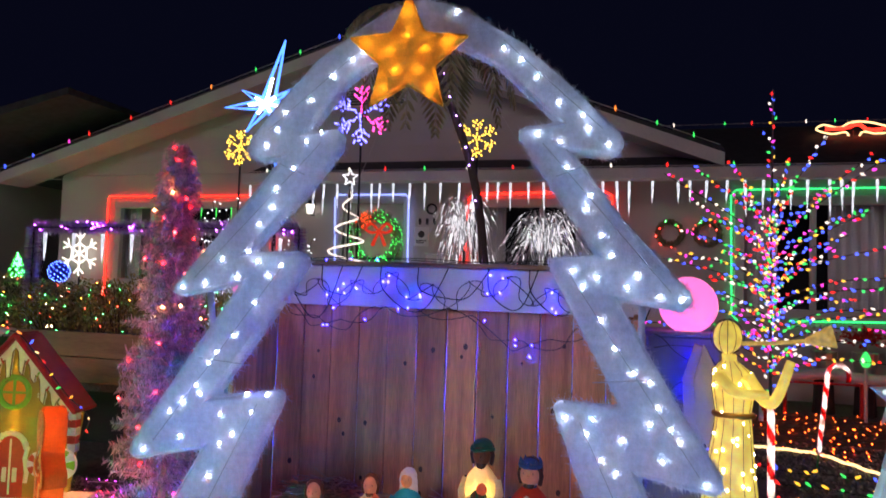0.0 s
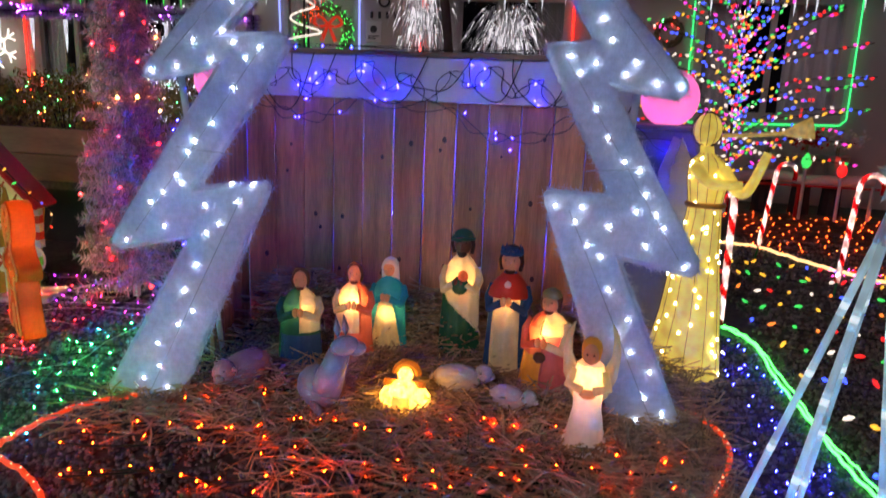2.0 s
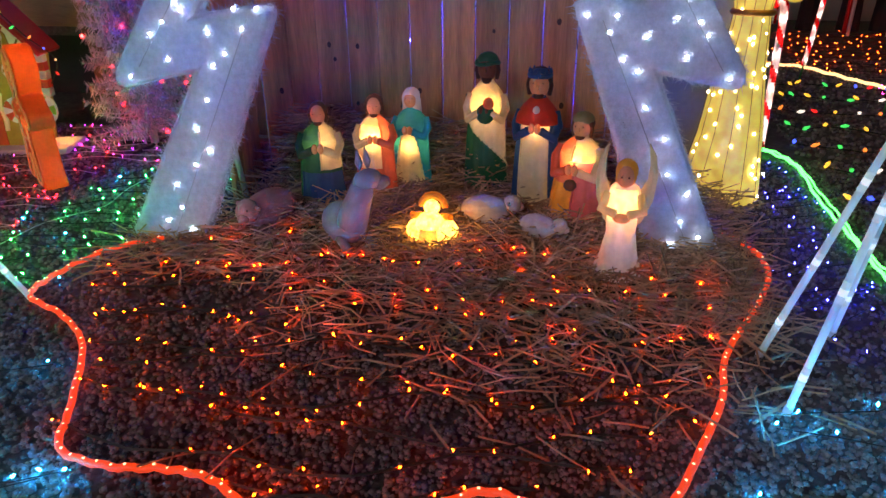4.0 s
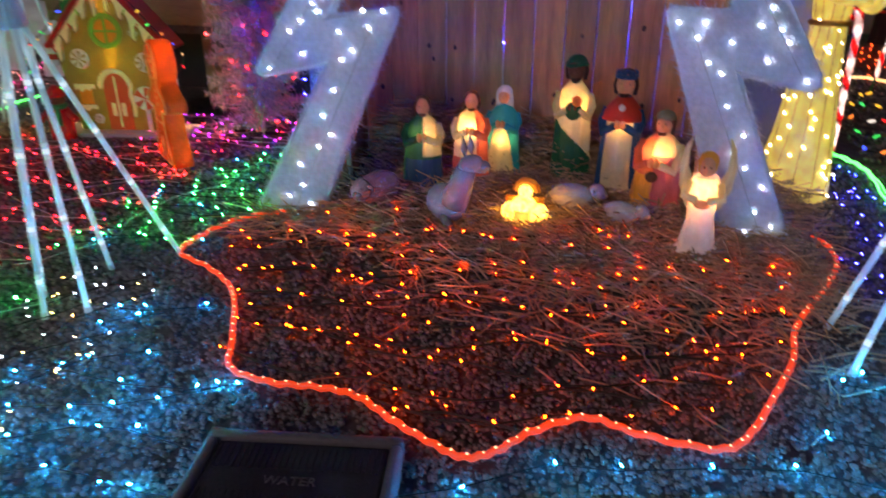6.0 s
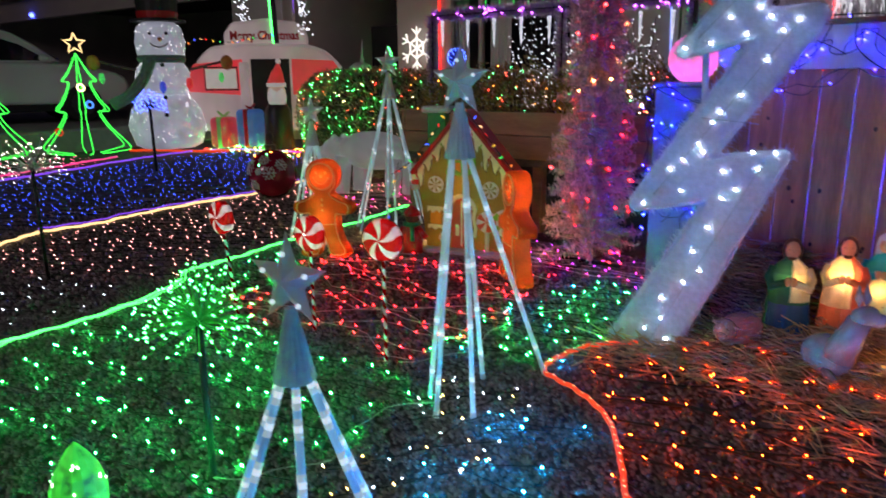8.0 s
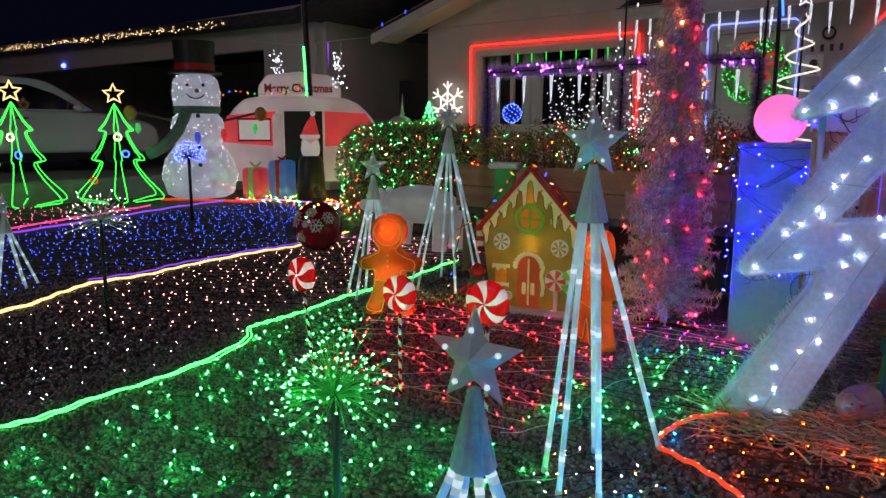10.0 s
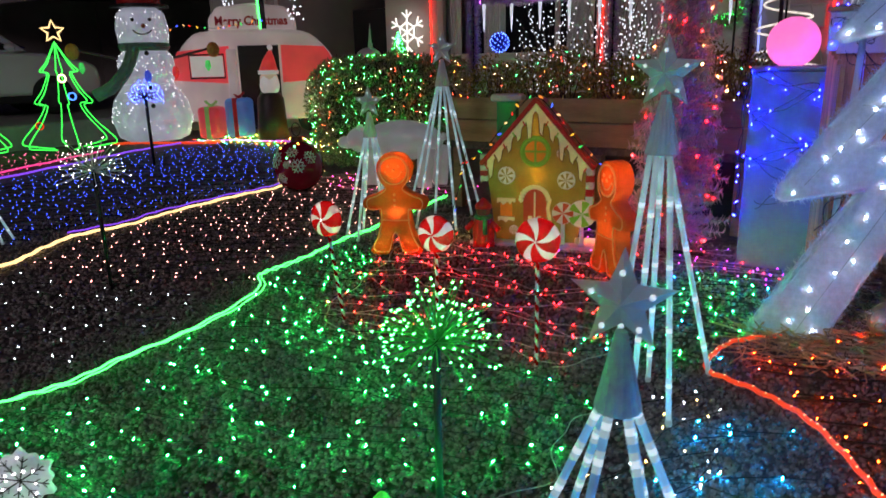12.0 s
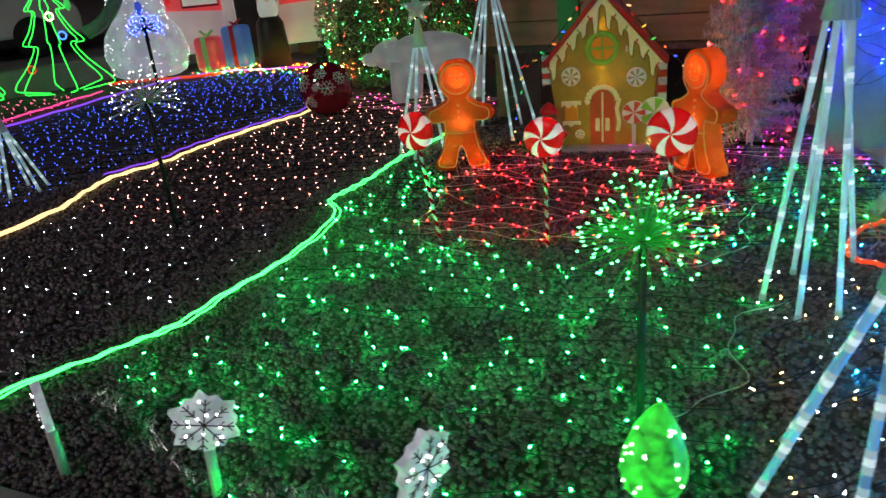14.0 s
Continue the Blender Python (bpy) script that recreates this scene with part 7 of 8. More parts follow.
# roof bulbs
ROOF = ["blue", "green", "pink", "red", "red", "orange", "green", "yellow"]
bulbs_along("blue, red and green bulbs along the gable edge", [(-9.9, 9.66, 2.98), (-6.6, 9.66, 3.98), (-3.4, 9.66, 4.96)], ["blue", "blue", "pink", "red", "red", "red", "orange", "green", "green"], .4, .038, M["wirew"], upright=True, r=.005)
bulbs_along("orange, green and blue bulbs along the gable edge", [(-3.4, 9.66, 4.96), (-1.0, 9.66, 4.04), (1.3, 9.66, 3.15)], ["red", "orange", "green", "green", "blue"], .36, .038, M["wirew"], upright=True, r=.005)
bulbs_along("coloured bulbs along the front gutter", [(-5.1, 9.5, 2.87), (0, 9.5, 2.87), (7.3, 9.5, 2.87)], ["white", "red", "green", "white", "red", "green"], .36, .038, M["wirew"], upright=True, r=.005)
bulbs_along("coloured bulbs along the main roof ridge", [(-.6, 13.1, 4.2), (3, 13.1, 4.2), (7.4, 13.1, 4.2)], ["green", "red", "white", "green", "red", "white"], .42, .038, M["wirew"], upright=True, r=.005)

# icicle lights below the gutter
il = thing("icicle_lights", "row of white icicle lights hanging from the gutter", "string lights")
part("wire", Shape().tube([(-5.1, 9.47, 2.68), (7.3, 9.47, 2.68)], .005, 4), M["wirew"], il)
icm = [Shape().lathe([(0, .016, .016, 0, 0), (-.1 * f, .016, .016, 0, 0), (-.26 * f, .009, .009, 0, 0), (-.36 * f, .001, .001, 0, 0)], 8).mesh("icicle", ice, True) for f in (1.0, .75, 1.2)]
x = -5.05
while x < 7.2:
    piece("icicle", icm[int(rng.integers(0, 3))], il, pose(x, 9.47, 2.67, rng.uniform(-3, 3), rng.uniform(-3, 3), 0))
    x += rng.uniform(.12, .3)


# ---------------------------------------------------------------- before the house front
def wreath(name, label, x, y, z, r, thick, mat, lamps, n, m=None, leaves=700):
    t = thing(name, label, "wreath", pose(x, y, z))
    s, b = Shape(), Shape()
    for k in range(leaves):
        a, q = rng.uniform(0, 6.283), rng.uniform(0, 6.283)
        c = Vector((r * math.sin(a), 0, r * math.cos(a)))
        o = Vector((math.sin(a) * math.cos(q), -abs(math.sin(q)), math.cos(a) * math.cos(q)))
        e = c + o * thick * rng.uniform(.7, 1.2)
        tn = Vector((math.cos(a), 0, -math.sin(a))) * .012
        s.add([tuple(c + o * thick * .3 - tn), tuple(c + o * thick * .3 + tn), tuple(e)], [(0, 1, 2)])
    for k in range(n):
        a, q = rng.uniform(0, 6.283), rng.uniform(0, 6.283)
        c = Vector((math.sin(a) * (r + thick * .8 * math.cos(q)), -thick * abs(math.sin(q)), math.cos(a) * (r + thick * .8 * math.cos(q))))
        b.ball(tuple(c), .0065, 5, 1 if -.2 < a - 5.6 < .7 and len(lamps) > 1 else 0)
    part("ring", Shape().tube([(r * math.sin(a), 0, r * math.cos(a)) for a in np.linspace(0, 6.283, 33)[:-1]], thick * .45, 8, closed=True), mat, t)
    part("needles", s, mat, t)["kind"] = "stuff"
    part("lamp_string", b, lamps, t)["kind"] = "stuff"
    return t


wr = wreath("door_wreath", "large green wreath lit with green and red lamps", -3.38, WY - .1, 1.96, .35, .11, M["leaf"], [glow("wreath_green", (.02, 1, .12), 5), glow("wreath_red", (1, .06, .01), 6)], 200)
bow = Shape()
for sx in (-1, 1):
    bow.tube(spline([(0, 0, 0), (sx * .12, -.02, .1), (sx * .2, -.02, .02), (sx * .1, -.01, -.03), (0, 0, 0)], 5), .022, 6)
    bow.tube([(0, 0, 0), (sx * .1, 0, -.22)], .02, 6, r1=.03)
part("bow", bow, glow("red_bow", (1, .06, .02), .4), wr, "red lit bow", m=pose(.1, -.12, .12))
for x in (.75, 1.22):
    wreath("wall_wreath", "small dark wreath dotted with coloured lamps", x, WY - .05, 2.1, .15, .05, M["leaf"], [soft["red"], soft["green"]], 9)


def spiral_tree(x, y, z0, h, r, label):
    t = thing("spiral_tree", label, "decoration", pose(x, y, z0))
    s = Shape()
    s.tube([(r * (1 - u) * math.sin(u * 36), -r * (1 - u) * math.cos(u * 36), h * u) for u in np.linspace(0, .96, 180)], .0075, 6)
    part("spiral", s, lit_shell("spiral_warm", (1, .9, .75), 1.1, .6, 60), t, smooth=True)
    for k in range(4):
        a = k * 1.5708
        part("strut", Shape().tube([(r * math.sin(a), r * math.cos(a), 0), (0, 0, h)], .004, 4), M["wirew"], t)
    st = [(.07 * (1 if k % 2 == 0 else .45) * math.sin(k * math.pi / 5), 0, h + .06 + .07 * (1 if k % 2 == 0 else .45) * math.cos(k * math.pi / 5)) for k in range(10)]
    part("star", Shape().tube(st, .007, 6, closed=True), lit_shell("star_outline", (.95, .97, 1), 1.3, .5, 80), t, "white outlined star")
    part("pole", Shape().tube([(0, 0, -z0), (0, 0, h)], .008, 6), M["black"], t)


spiral_tree(-2.0, 5.94, 1.02, 1.1, .31, "spiral tree of warm rope light with a star")


def twinkle_tree(x, y, z0, h, r, label, mat, n=26, trunk=True, droop=False):
    t = thing("twig_tree", label, "tree", pose(x, y, z0))
    w, b = Shape(), Shape()
    w.tube([(0, 0, 0), (.02, 0, h * .4)], .015, 5)
    for k in range(n):
        a, u = k * 2.4, (k + 1) / n
        e = Vector((r * math.cos(a) * (1 - .5 * u), r * math.sin(a) * (1 - .5 * u), h * (.45 + .55 * u)))
        pts = spline([(0, 0, h * .2), (e.x * .4, e.y * .4, h * (.35 + .3 * u)), tuple(e)] + ([(e.x * 1.25, e.y * 1.25, e.z - h * .3)] if droop else []), 6)
        w.tube(pts, .003, 3)
        for p in pts[4:]:
            b.ball(tuple(Vector(p) + Vector((rng.normal(0, .015), rng.normal(0, .015), rng.normal(0, .015)))), .0085, 5)
    part("twigs", w, M["bark"], t)["kind"] = "stuff"
    part("lamp_string", b, mat, t)["kind"] = "stuff"


white_tw = glow("twig_lamp", (.85, .92, 1), 2.2)
twinkle_tree(-3.66, 6.81, 0.0, 2.13, .4, "bare twig tree with white blossom lamps", white_tw, 40)
twinkle_tree(-5.1, 8.4, 0.0, 2.05, .55, "low twig tree with white blossom lamps", white_tw, 40)
twinkle_tree(-3.85, 8.7, 0.0, 1.85, .32, "small twig bush with white lamps", white_tw, 30)


def tinsel_bush(x, y, z0, h, r, label):
    t = thing("tinsel_bush", label, "decoration", pose(x, y, z0))
    s = Shape()
    for k in range(260):
        a, rr = rng.uniform(0, 6.283), r * rng.uniform(.3, 1.15)
        top = h * rng.uniform(.55, 1.0)
        e = Vector((rr * math.cos(a), rr * math.sin(a), top - h * rng.uniform(.15, .75)))
        pts = spline([(0, 0, h * .3), (e.x * .45, e.y * .45, top), tuple(e)], 4)
        for p, q in zip(pts[2:], pts[3:]):
            p, q = Vector(p), Vector(q)
            sd = Vector((rng.normal(), rng.normal(), rng.normal())).normalized() * .006
            s.add([tuple(p - sd), tuple(p + sd), tuple(q)], [(0, 1, 2)], 0 if rng.random() < .78 else 1)
    part("strands", s, [M["silver"], glow("tinsel_lamp", (.95, .97, 1), 1.3)], t)["kind"] = "stuff"
    part("pole", Shape().tube([(0, 0, -z0), (0, 0, h * .4)], .015, 6), M["black"], t)


tinsel_bush(-1.5, 8.0, 1.3, 1.0, .36, "fountain of silver tinsel strands lit white")
tinsel_bush(-.62, 8.0, 1.3, .85, .5, "wide fountain of silver tinsel strands lit white")


# palm with a slanting trunk behind the fence
pm = thing("palm", "slender palm with drooping yellow green fronds", "tree")
trunk = spline([(-.86, 6.3, 0), (-.9, 6.3, 1.3), (-1.02, 6.3, 2.2), (-1.3, 6.3, 3.0), (-1.5, 6.3, 3.5)], 8)
part("trunk", Shape().tube(trunk, .04, 10, r1=.03), M["bark"], pm)
for k in range(13):
    a = k * 2.4 + .5
    l = rng.uniform(.75, 1.05)
    d = Vector((math.cos(a), math.sin(a), 0))
    c = Vector(trunk[-1 - (k % 4)])
    pts = [c, c + d * l * .35 + Vector((0, 0, .2)), c + d * l * .7 + Vector((0, 0, -.05)), c + d * l * .85 + Vector((0, 0, -.55 - .3 * rng.random()))]
    ln = spline([tuple(p) for p in pts], 9)
    s = Shape().tube(ln, .006, 4, r1=.002)
    for i in range(3, len(ln) - 1):
        p = Vector(ln[i])
        tn = (Vector(ln[i + 1]) - p).normalized()
        sd = tn.cross(Vector((0, 0, 1))).normalized()
        for sg in (-1, 1):
            for j in range(2):
                q = p + tn * j * .018
                ll = .3 * math.sin(math.pi * min(.97, (i + 2) / len(ln))) + .05
                e = q + (sd * sg * .75 + tn * .5 + Vector((0, 0, -.45))).normalized() * ll
                s.add([tuple(q), tuple(q + (e - q) * .4 + tn * .022), tuple(e), tuple(q + (e - q) * .4 - tn * .022)], [(0, 1, 2, 3)])
    part("frond", s, M["frond"], pm)
pb = Shape()
for k in range(26):
    p = trunk[int(rng.integers(4, len(trunk)))]
    pb.ball((p[0] + rng.normal(0, .05), p[1] - .06, p[2] + rng.normal(0, .05)), .008, 5)
part("lamp_string", pb, glow("palm_lamp", (.4, .2, 1), 14), pm)["kind"] = "stuff"
for x0, x1 in ((-2.1, -1.48), (-.45, -1.4)):
    part("guy_wire", Shape().tube([(x0, 6.35, 2.2), (x1, 6.3, 3.7)], .002, 4), M["wirew"], pm)


# ---------------------------------------------------------------- stars and snowflakes on poles
def flake_lines(r, arms=6, fork=(.5, .75)):
    out = []
    for k in range(arms):
        a = k * 2 * math.pi / arms
        d = (math.sin(a), math.cos(a))
        out.append([(0, 0), (d[0] * r, d[1] * r)])
        for f in fork:
            for s in (-1, 1):
                b = a + s * .85
                out.append([(d[0] * r * f, d[1] * r * f), (d[0] * r * f + math.sin(b) * r * .34, d[1] * r * f + math.cos(b) * r * .34)])
    return out


def lit_flake(name, label, x, y, z, r, mats, pole=True, tube=.013, beads=False, fork=(.5, .75)):
    t = thing(name, label, "decoration", pose(x, y, z))
    for i, ln in enumerate(flake_lines(r, 6, fork)):
        s = Shape()
        if beads:
            (a, b), (c, d) = ln
            n = max(2, int(math.hypot(c - a, d - b) / .028))
            for k in range(1, n + 1):
                s.ball((a + (c - a) * k / n + rng.normal(0, .006), rng.normal(0, .01), b + (d - b) * k / n + rng.normal(0, .006)), tube, 6)
        else:
            s.tube([(a, 0, b) for a, b in ln], tube, 6)
        part("branch", s, mats[(i // 5) % len(mats)], t, smooth=True)["kind"] = "stuff" if beads else ""
    if pole:
        part("pole", Shape().tube([(0, .02, -r * .3), (0, .02, -z)], .012, 6), M["black"], t)
    return t


pk, bu, yl = glow("flake_pink", (1, .05, .35), 4), glow("flake_blue", (.12, .12, 1), 6), glow("flake_gold", (1, .6, .06), 3)
lit_flake("snowflake_light", "snowflake of blue and pink lamps on a pole", -2.77, 8, 3.25, .33, [pk, bu, pk, bu, bu, bu], True, .013, True)
lit_flake("snowflake_light", "golden snowflake of warm lamps", -4.33, 8, 2.9, .2, [yl], True, .011, True)
lit_flake("snowflake_light", "golden snowflake of warm lamps", -1.39, 8, 2.94, .2, [yl], True, .011, True)
sf = lit_flake("snowflake_light", "white neon snowflake standing before the house corner", -8.58, 10.15, 1.66, .37, [glow("flake_white", (1, .97, .85), 1.5)], True, .013, False, (.66,))
part("hexagon", Shape().tube([(.17 * math.sin(k * 1.0472), -.005, .17 * math.cos(k * 1.0472)) for k in range(6)], .013, 6, closed=True), glow("flake_hex", (1, .97, .85), 1.8), sf)
bs = thing("star_light", "large blue and white shooting star of rope light on a pole", "decoration", pose(-1.89, 4.36, 2.38))
for ang, l, w in ((15, .4, .045), (62, .18, .026), (-62, .2, .03), (-92, .29, .035), (-140, .21, .035), (150, .16, .03), (104, .38, .032)):
    a = radians(ang)
    d, e = (math.sin(a), math.cos(a)), (math.cos(a), -math.sin(a))
    part("ray", Shape().tube([(e[0] * w, 0, e[1] * w), (d[0] * l, 0, d[1] * l), (-e[0] * w, 0, -e[1] * w)], .011, 6), N["azure"], bs, "blue rope light ray")
    part("ray_core", Shape().tube([(0, -.02, 0), (d[0] * l * .4, -.02, d[1] * l * .4)], .009, 6), N["white"], bs, "white rope light core")
part("pole", Shape().tube([(0, .03, 0), (.06, .03, -.3), (.09, .03, -2.38)], .012, 6), M["black"], bs)
part("pole_light", Shape().tube([(.045, 0, -.12), (.09, 0, -.55)], .007, 6), N["azure"], bs)

# neon flying figure on the roof
ar = thing("roof_neon", "white and red neon outline sign on the roof", "neon sign", pose(3.4, 12, 3.79))
part("outline", Shape().tube([(a, 0, b) for a, b in spline([(-.5, .03), (-.4, .1), (-.2, .05), (-.05, .12), (.15, .13), (.42, .06), (.5, -.02), (.3, -.05), (.12, -.02), (.05, -.13), (-.05, -.12), (-.1, -.02), (-.3, -.04)], 5, True)], .014, 6, closed=True), N["warm"], ar, smooth=True)
part("wing", Shape().tube([(a, -.02, b) for a, b in spline([(-.38, .03), (-.1, .04), (.05, .09), (.2, 0), (.4, .02)], 5)], .025, 6), N["red"], ar, "red neon tube", smooth=True)
part("frame", Shape().tube([(0, .03, .02), (0, .03, -.25)], .012, 5).tube([(.15, .03, .02), (.15, .2, -.3)], .012, 5), M["black"], ar)


# ---------------------------------------------------------------- small things on the front wall
for x in (-4.45, -2.55):
    wl = thing("wall_lamp", "small dark wall lantern beside the door" if x < -3 else "round dark wall fitting beside the door", "lamp", pose(x, WY, 2.42))
    if x < -3:
        part("bracket", Shape().box(-.03, .03, -.05, 0, -.1, .14, b=.006), M["black"], wl)
        part("shade", Shape().lathe([(-.08, .05, .05, 0, -.1), (.06, .075, .075, 0, -.1)], 8), lit_shell("lantern_pane", (1, .93, .8), 1.2, .2), wl)
        part("cap", Shape().lathe([(.06, .09, .09, 0, -.1), (.1, .04, .04, 0, -.1), (.13, .01, .01, 0, -.1)], 8), M["black"], wl)
    else:
        part("ring", Shape().tube([(.07 * math.sin(q), -.03, .07 * math.cos(q)) for q in np.linspace(0, 6.283, 19)[:-1]], .015, 6, closed=True), M["black"], wl)
nb = thing("number_plate", "row of dark raised figures fixed on the wall", "sign", pose(-2.57, WY - .002, 2.24))
for k in range(4):
    part("bar", Shape().box(-.18 + .11 * k, -.14 + .11 * k, -.018, 0, -.045, .045, b=.005), M["black"], nb)
sg = thing("wall_sign", "small pale notice fixed beside the door", "sign", pose(-2.7, WY - .002, 2.02))
part("plate", Shape().box(-.11, .11, -.012, 0, -.14, .14, b=.004), M["white"], sg)
part("emblem", Shape().lathe([(0, .05, .05, 0, 0), (.003, .05, .05, 0, 0)], 16, m=pose(0, -.012, .03, 90)), M["black"], sg)
for k in range(2):
    part("text_bar", Shape().box(-.08, .08 - .04 * k, -.0145, -.012, -.07 - .03 * k, -.055 - .03 * k), M["black"], sg)
mbx = thing("mail_box", "white wall mounted letter box beside the window", "letter box", pose(-2.35, WY - .002, 1.62))
part("body", Shape().box(-.24, .24, -.12, 0, -.13, .13, b=.01), M["white"], mbx)
soften(part("flap", Shape().box(-.26, .26, -.14, 0, .132, .16), M["white"], mbx), .01)


# ---------------------------------------------------------------- flower pots and bench before the green window
bench = thing("low_rail", "low red rail padded with white fleece before the window", "rail")
part("fleece", Shape().tube(spline([(2.0, 9.2, .42), (2.4, 9.2, .47), (2.8, 9.2, .43), (3.5, 9.2, .45)], 5), .06, 10), M["white"], bench, "white fleece roll", smooth=True)
part("rail", Shape().tube([(1.9, 9.2, .36), (3.6, 9.2, .36)], .014, 6), M["red"], bench)
for x in (1.95, 2.72, 3.5):
    part("post", Shape().tube([(x, 9.2, 0), (x, 9.2, .42)], .022, 6), M["red"] if x != 3.5 else M["white"], bench)
for x, mt, lb in ((2.4, M["white"], "white"), (2.82, M["red"], "red"), (3.16, M["white"], "white")):
    fp = thing("flower_pot", "pot wrapped in foil with bushy %s flowers" % lb, "plant", pose(x, 9.45, .0), group="flower pots before the window")
    part("pot", Shape().lathe([(.42, .09, .09, 0, 0), (.66, .13, .13, 0, 0), (.7, .14, .14, 0, 0)], 14), M["silver"], fp)
    part("stand", Shape().lathe([(0, .12, .12, 0, 0), (.42, .1, .1, 0, 0)], 12), M["dark"], fp)
    s = Shape()
    for k in range(300):
        c = Vector((rng.normal(0, .11), rng.normal(0, .08), .88 + rng.normal(0, .04)))
        d = Vector((rng.normal(), rng.normal(), rng.normal())).normalized()
        e = d.cross(Vector((rng.normal(), rng.normal(), rng.normal()))).normalized()
        s.add([tuple(c), tuple(c + d * .03 + e * .018), tuple(c + d * .055), tuple(c + d * .03 - e * .018)], [(0, 1, 2, 3)])
    part("petals", s, mt, fp)["kind"] = "stuff"
    part("stem", Shape().tube([(0, 0, .66), (0, 0, .88)], .02, 5), M["leaf"], fp)
for x, z, k in ((2.7, .58, "green"), (3.08, .5, "red")):
    gb2 = thing("bulb_stake", "giant glowing %s bulb on a white stake" % k, "decoration", pose(x, 9.0, 0), group="giant bulbs before the window")
    part("bulb", Shape().lathe([(z, .028, .028, 0, 0), (z + .04, .052, .052, 0, 0), (z + .08, .052, .052, 0, 0), (z + .14, .028, .028, 0, 0), (z + .17, .004, .004, 0, 0)], 10), C[k], gb2)
    part("stake", Shape().tube([(0, 0, 0), (0, 0, z)], .018, 6), M["white"], gb2)


# ---------------------------------------------------------------- driveway side: neon trees, snowman, caravan, car
neon_green = glow("neon_green", (.02, 1, .07), 2.2)


def neon_tree(x, y, turn, label):
    t = thing("neon_tree", label, "decoration", pose(x, y, .05, 0, 0, turn), group="neon trees")
    half = [(0, 1.5), (.16, 1.22), (.26, 1.1), (.17, 1.06), (.28, .82), (.4, .66), (.27, .62), (.4, .4), (.66, .1), (.5, .04), (.22, .0)]
    for a in (0, 60, 120):
        c, s0 = math.cos(radians(a)), math.sin(radians(a))
        for s in (-1, 1):
            part("outline", Shape().tube([(s * p * c, s * p * s0, z) for p, z in spline(half, 4)], .0078, 7), neon_green, t, smooth=True)
    st = [(.15 * (1 if k % 2 == 0 else .45) * math.sin(k * math.pi / 5), 0, 1.64 + .15 * (1 if k % 2 == 0 else .45) * math.cos(k * math.pi / 5)) for k in range(10)]
    part("star", Shape().tube(st, .017, 6, closed=True), N["warm"], t, "warm white neon star", m=pose(0, 0, 0, 0, 0, -turn + 55))
    for k, (px, pz) in enumerate(((.2, .75), (-.3, .35), (.1, 1.0))):
        part("bauble", Shape().tube([(px + .05 * math.sin(q), -.2, pz + .05 * math.cos(q)) for q in np.linspace(0, 6.283, 17)[:-1]], .011, 6, closed=True), [N["azure"], N["orange"], N["yellow"]][k], t)


neon_tree(-11.35, 5.44, 40, "green neon outline tree with a warm star")
neon_tree(-11.85, 4.2, 30, "green neon outline tree with coloured rings")

DIM = {k: lit_shell("dim_bulb_" + k, c, .4, .3, 20) for k, c in (("red", (1, .03, .03)), ("blue", (.05, .12, 1)), ("green", (.05, .9, .15)))}
sm = thing("snowman", "tall lit white mesh snowman with top hat and scarf", "decoration", pose(-11.08, 6.68, .06, 0, 0, 55))
mesh_white = lit_shell("snowman_mesh", (.75, .8, .95), .26, .25, 5)
part("lower_body", Shape().lathe([(0, .4, .36, 0, 0), (.06, .52, .45, 0, 0), (.35, .6, .5, 0, 0), (.62, .54, .46, 0, 0), (.86, .36, .32, 0, 0)], 28), mesh_white, sm, smooth=True)
part("upper_body", Shape().lathe([(.86, .36, .32, 0, 0), (1.05, .42, .37, 0, 0), (1.25, .4, .35, 0, 0), (1.42, .28, .26, 0, 0)], 28), mesh_white, sm, smooth=True)
hd = part("head", Shape().lathe([(1.4, .24, .22, 0, 0), (1.48, .36, .32, 0, 0), (1.68, .38, .33, 0, 0), (1.9, .34, .3, 0, 0), (2.0, .22, .2, 0, 0)], 28), mesh_white, sm, smooth=True)
part("hat", Shape().lathe([(1.98, .42, .4, 0, 0), (2.02, .42, .4, 0, 0), (2.03, .3, .28, 0, 0), (2.5, .33, .31, 0, 0), (2.52, .01, .01, 0, 0)], 26), M["black"], sm, "black top hat")
part("hat_band", Shape().lathe([(2.04, .31, .29, 0, 0), (2.14, .315, .295, 0, 0)], 26), M["red"], sm, "red hat band")
for ex in (-.12, .12):
    part("eye", Shape().ball((ex, -.31, 1.8), .028, 10), M["black"], hd)
part("nose", Shape().ball((.02, -.35, 1.71), .035, 10, 0, (1, 1.6, 1)), surface("carrot", (.7, .25, .05), .5), hd)
part("mouth", Shape().tube([(.15 * math.sin(q), -.33 + .02 * abs(math.sin(q)), 1.72 + .13 * math.cos(q)) for q in np.linspace(2.1, 4.18, 12)], .01, 6), M["black"], hd)
scarf = surface("green_scarf", (.16, .3, .24), .7, var=.3, scale=14, bump=.4)
part("scarf", Shape().tube([(.3 * math.sin(q), -.27 * math.cos(q), 1.42) for q in np.linspace(0, 6.283, 25)[:-1]], .075, 8, closed=True).tube(spline([(-.15, -.3, 1.4), (-.28, -.42, 1.1), (-.5, -.45, .85), (-.75, -.4, .72)], 6), .09, 8), scarf, sm, "grey green wound scarf", smooth=True)
for z in (1.32, .82, .55):
    part("button", Shape().ball((.02, -np.interp(z, [.3, .6, .86, 1.05, 1.3], [.5, .46, .32, .37, .34]) - .01, z), .035, 10), M["black"], sm)
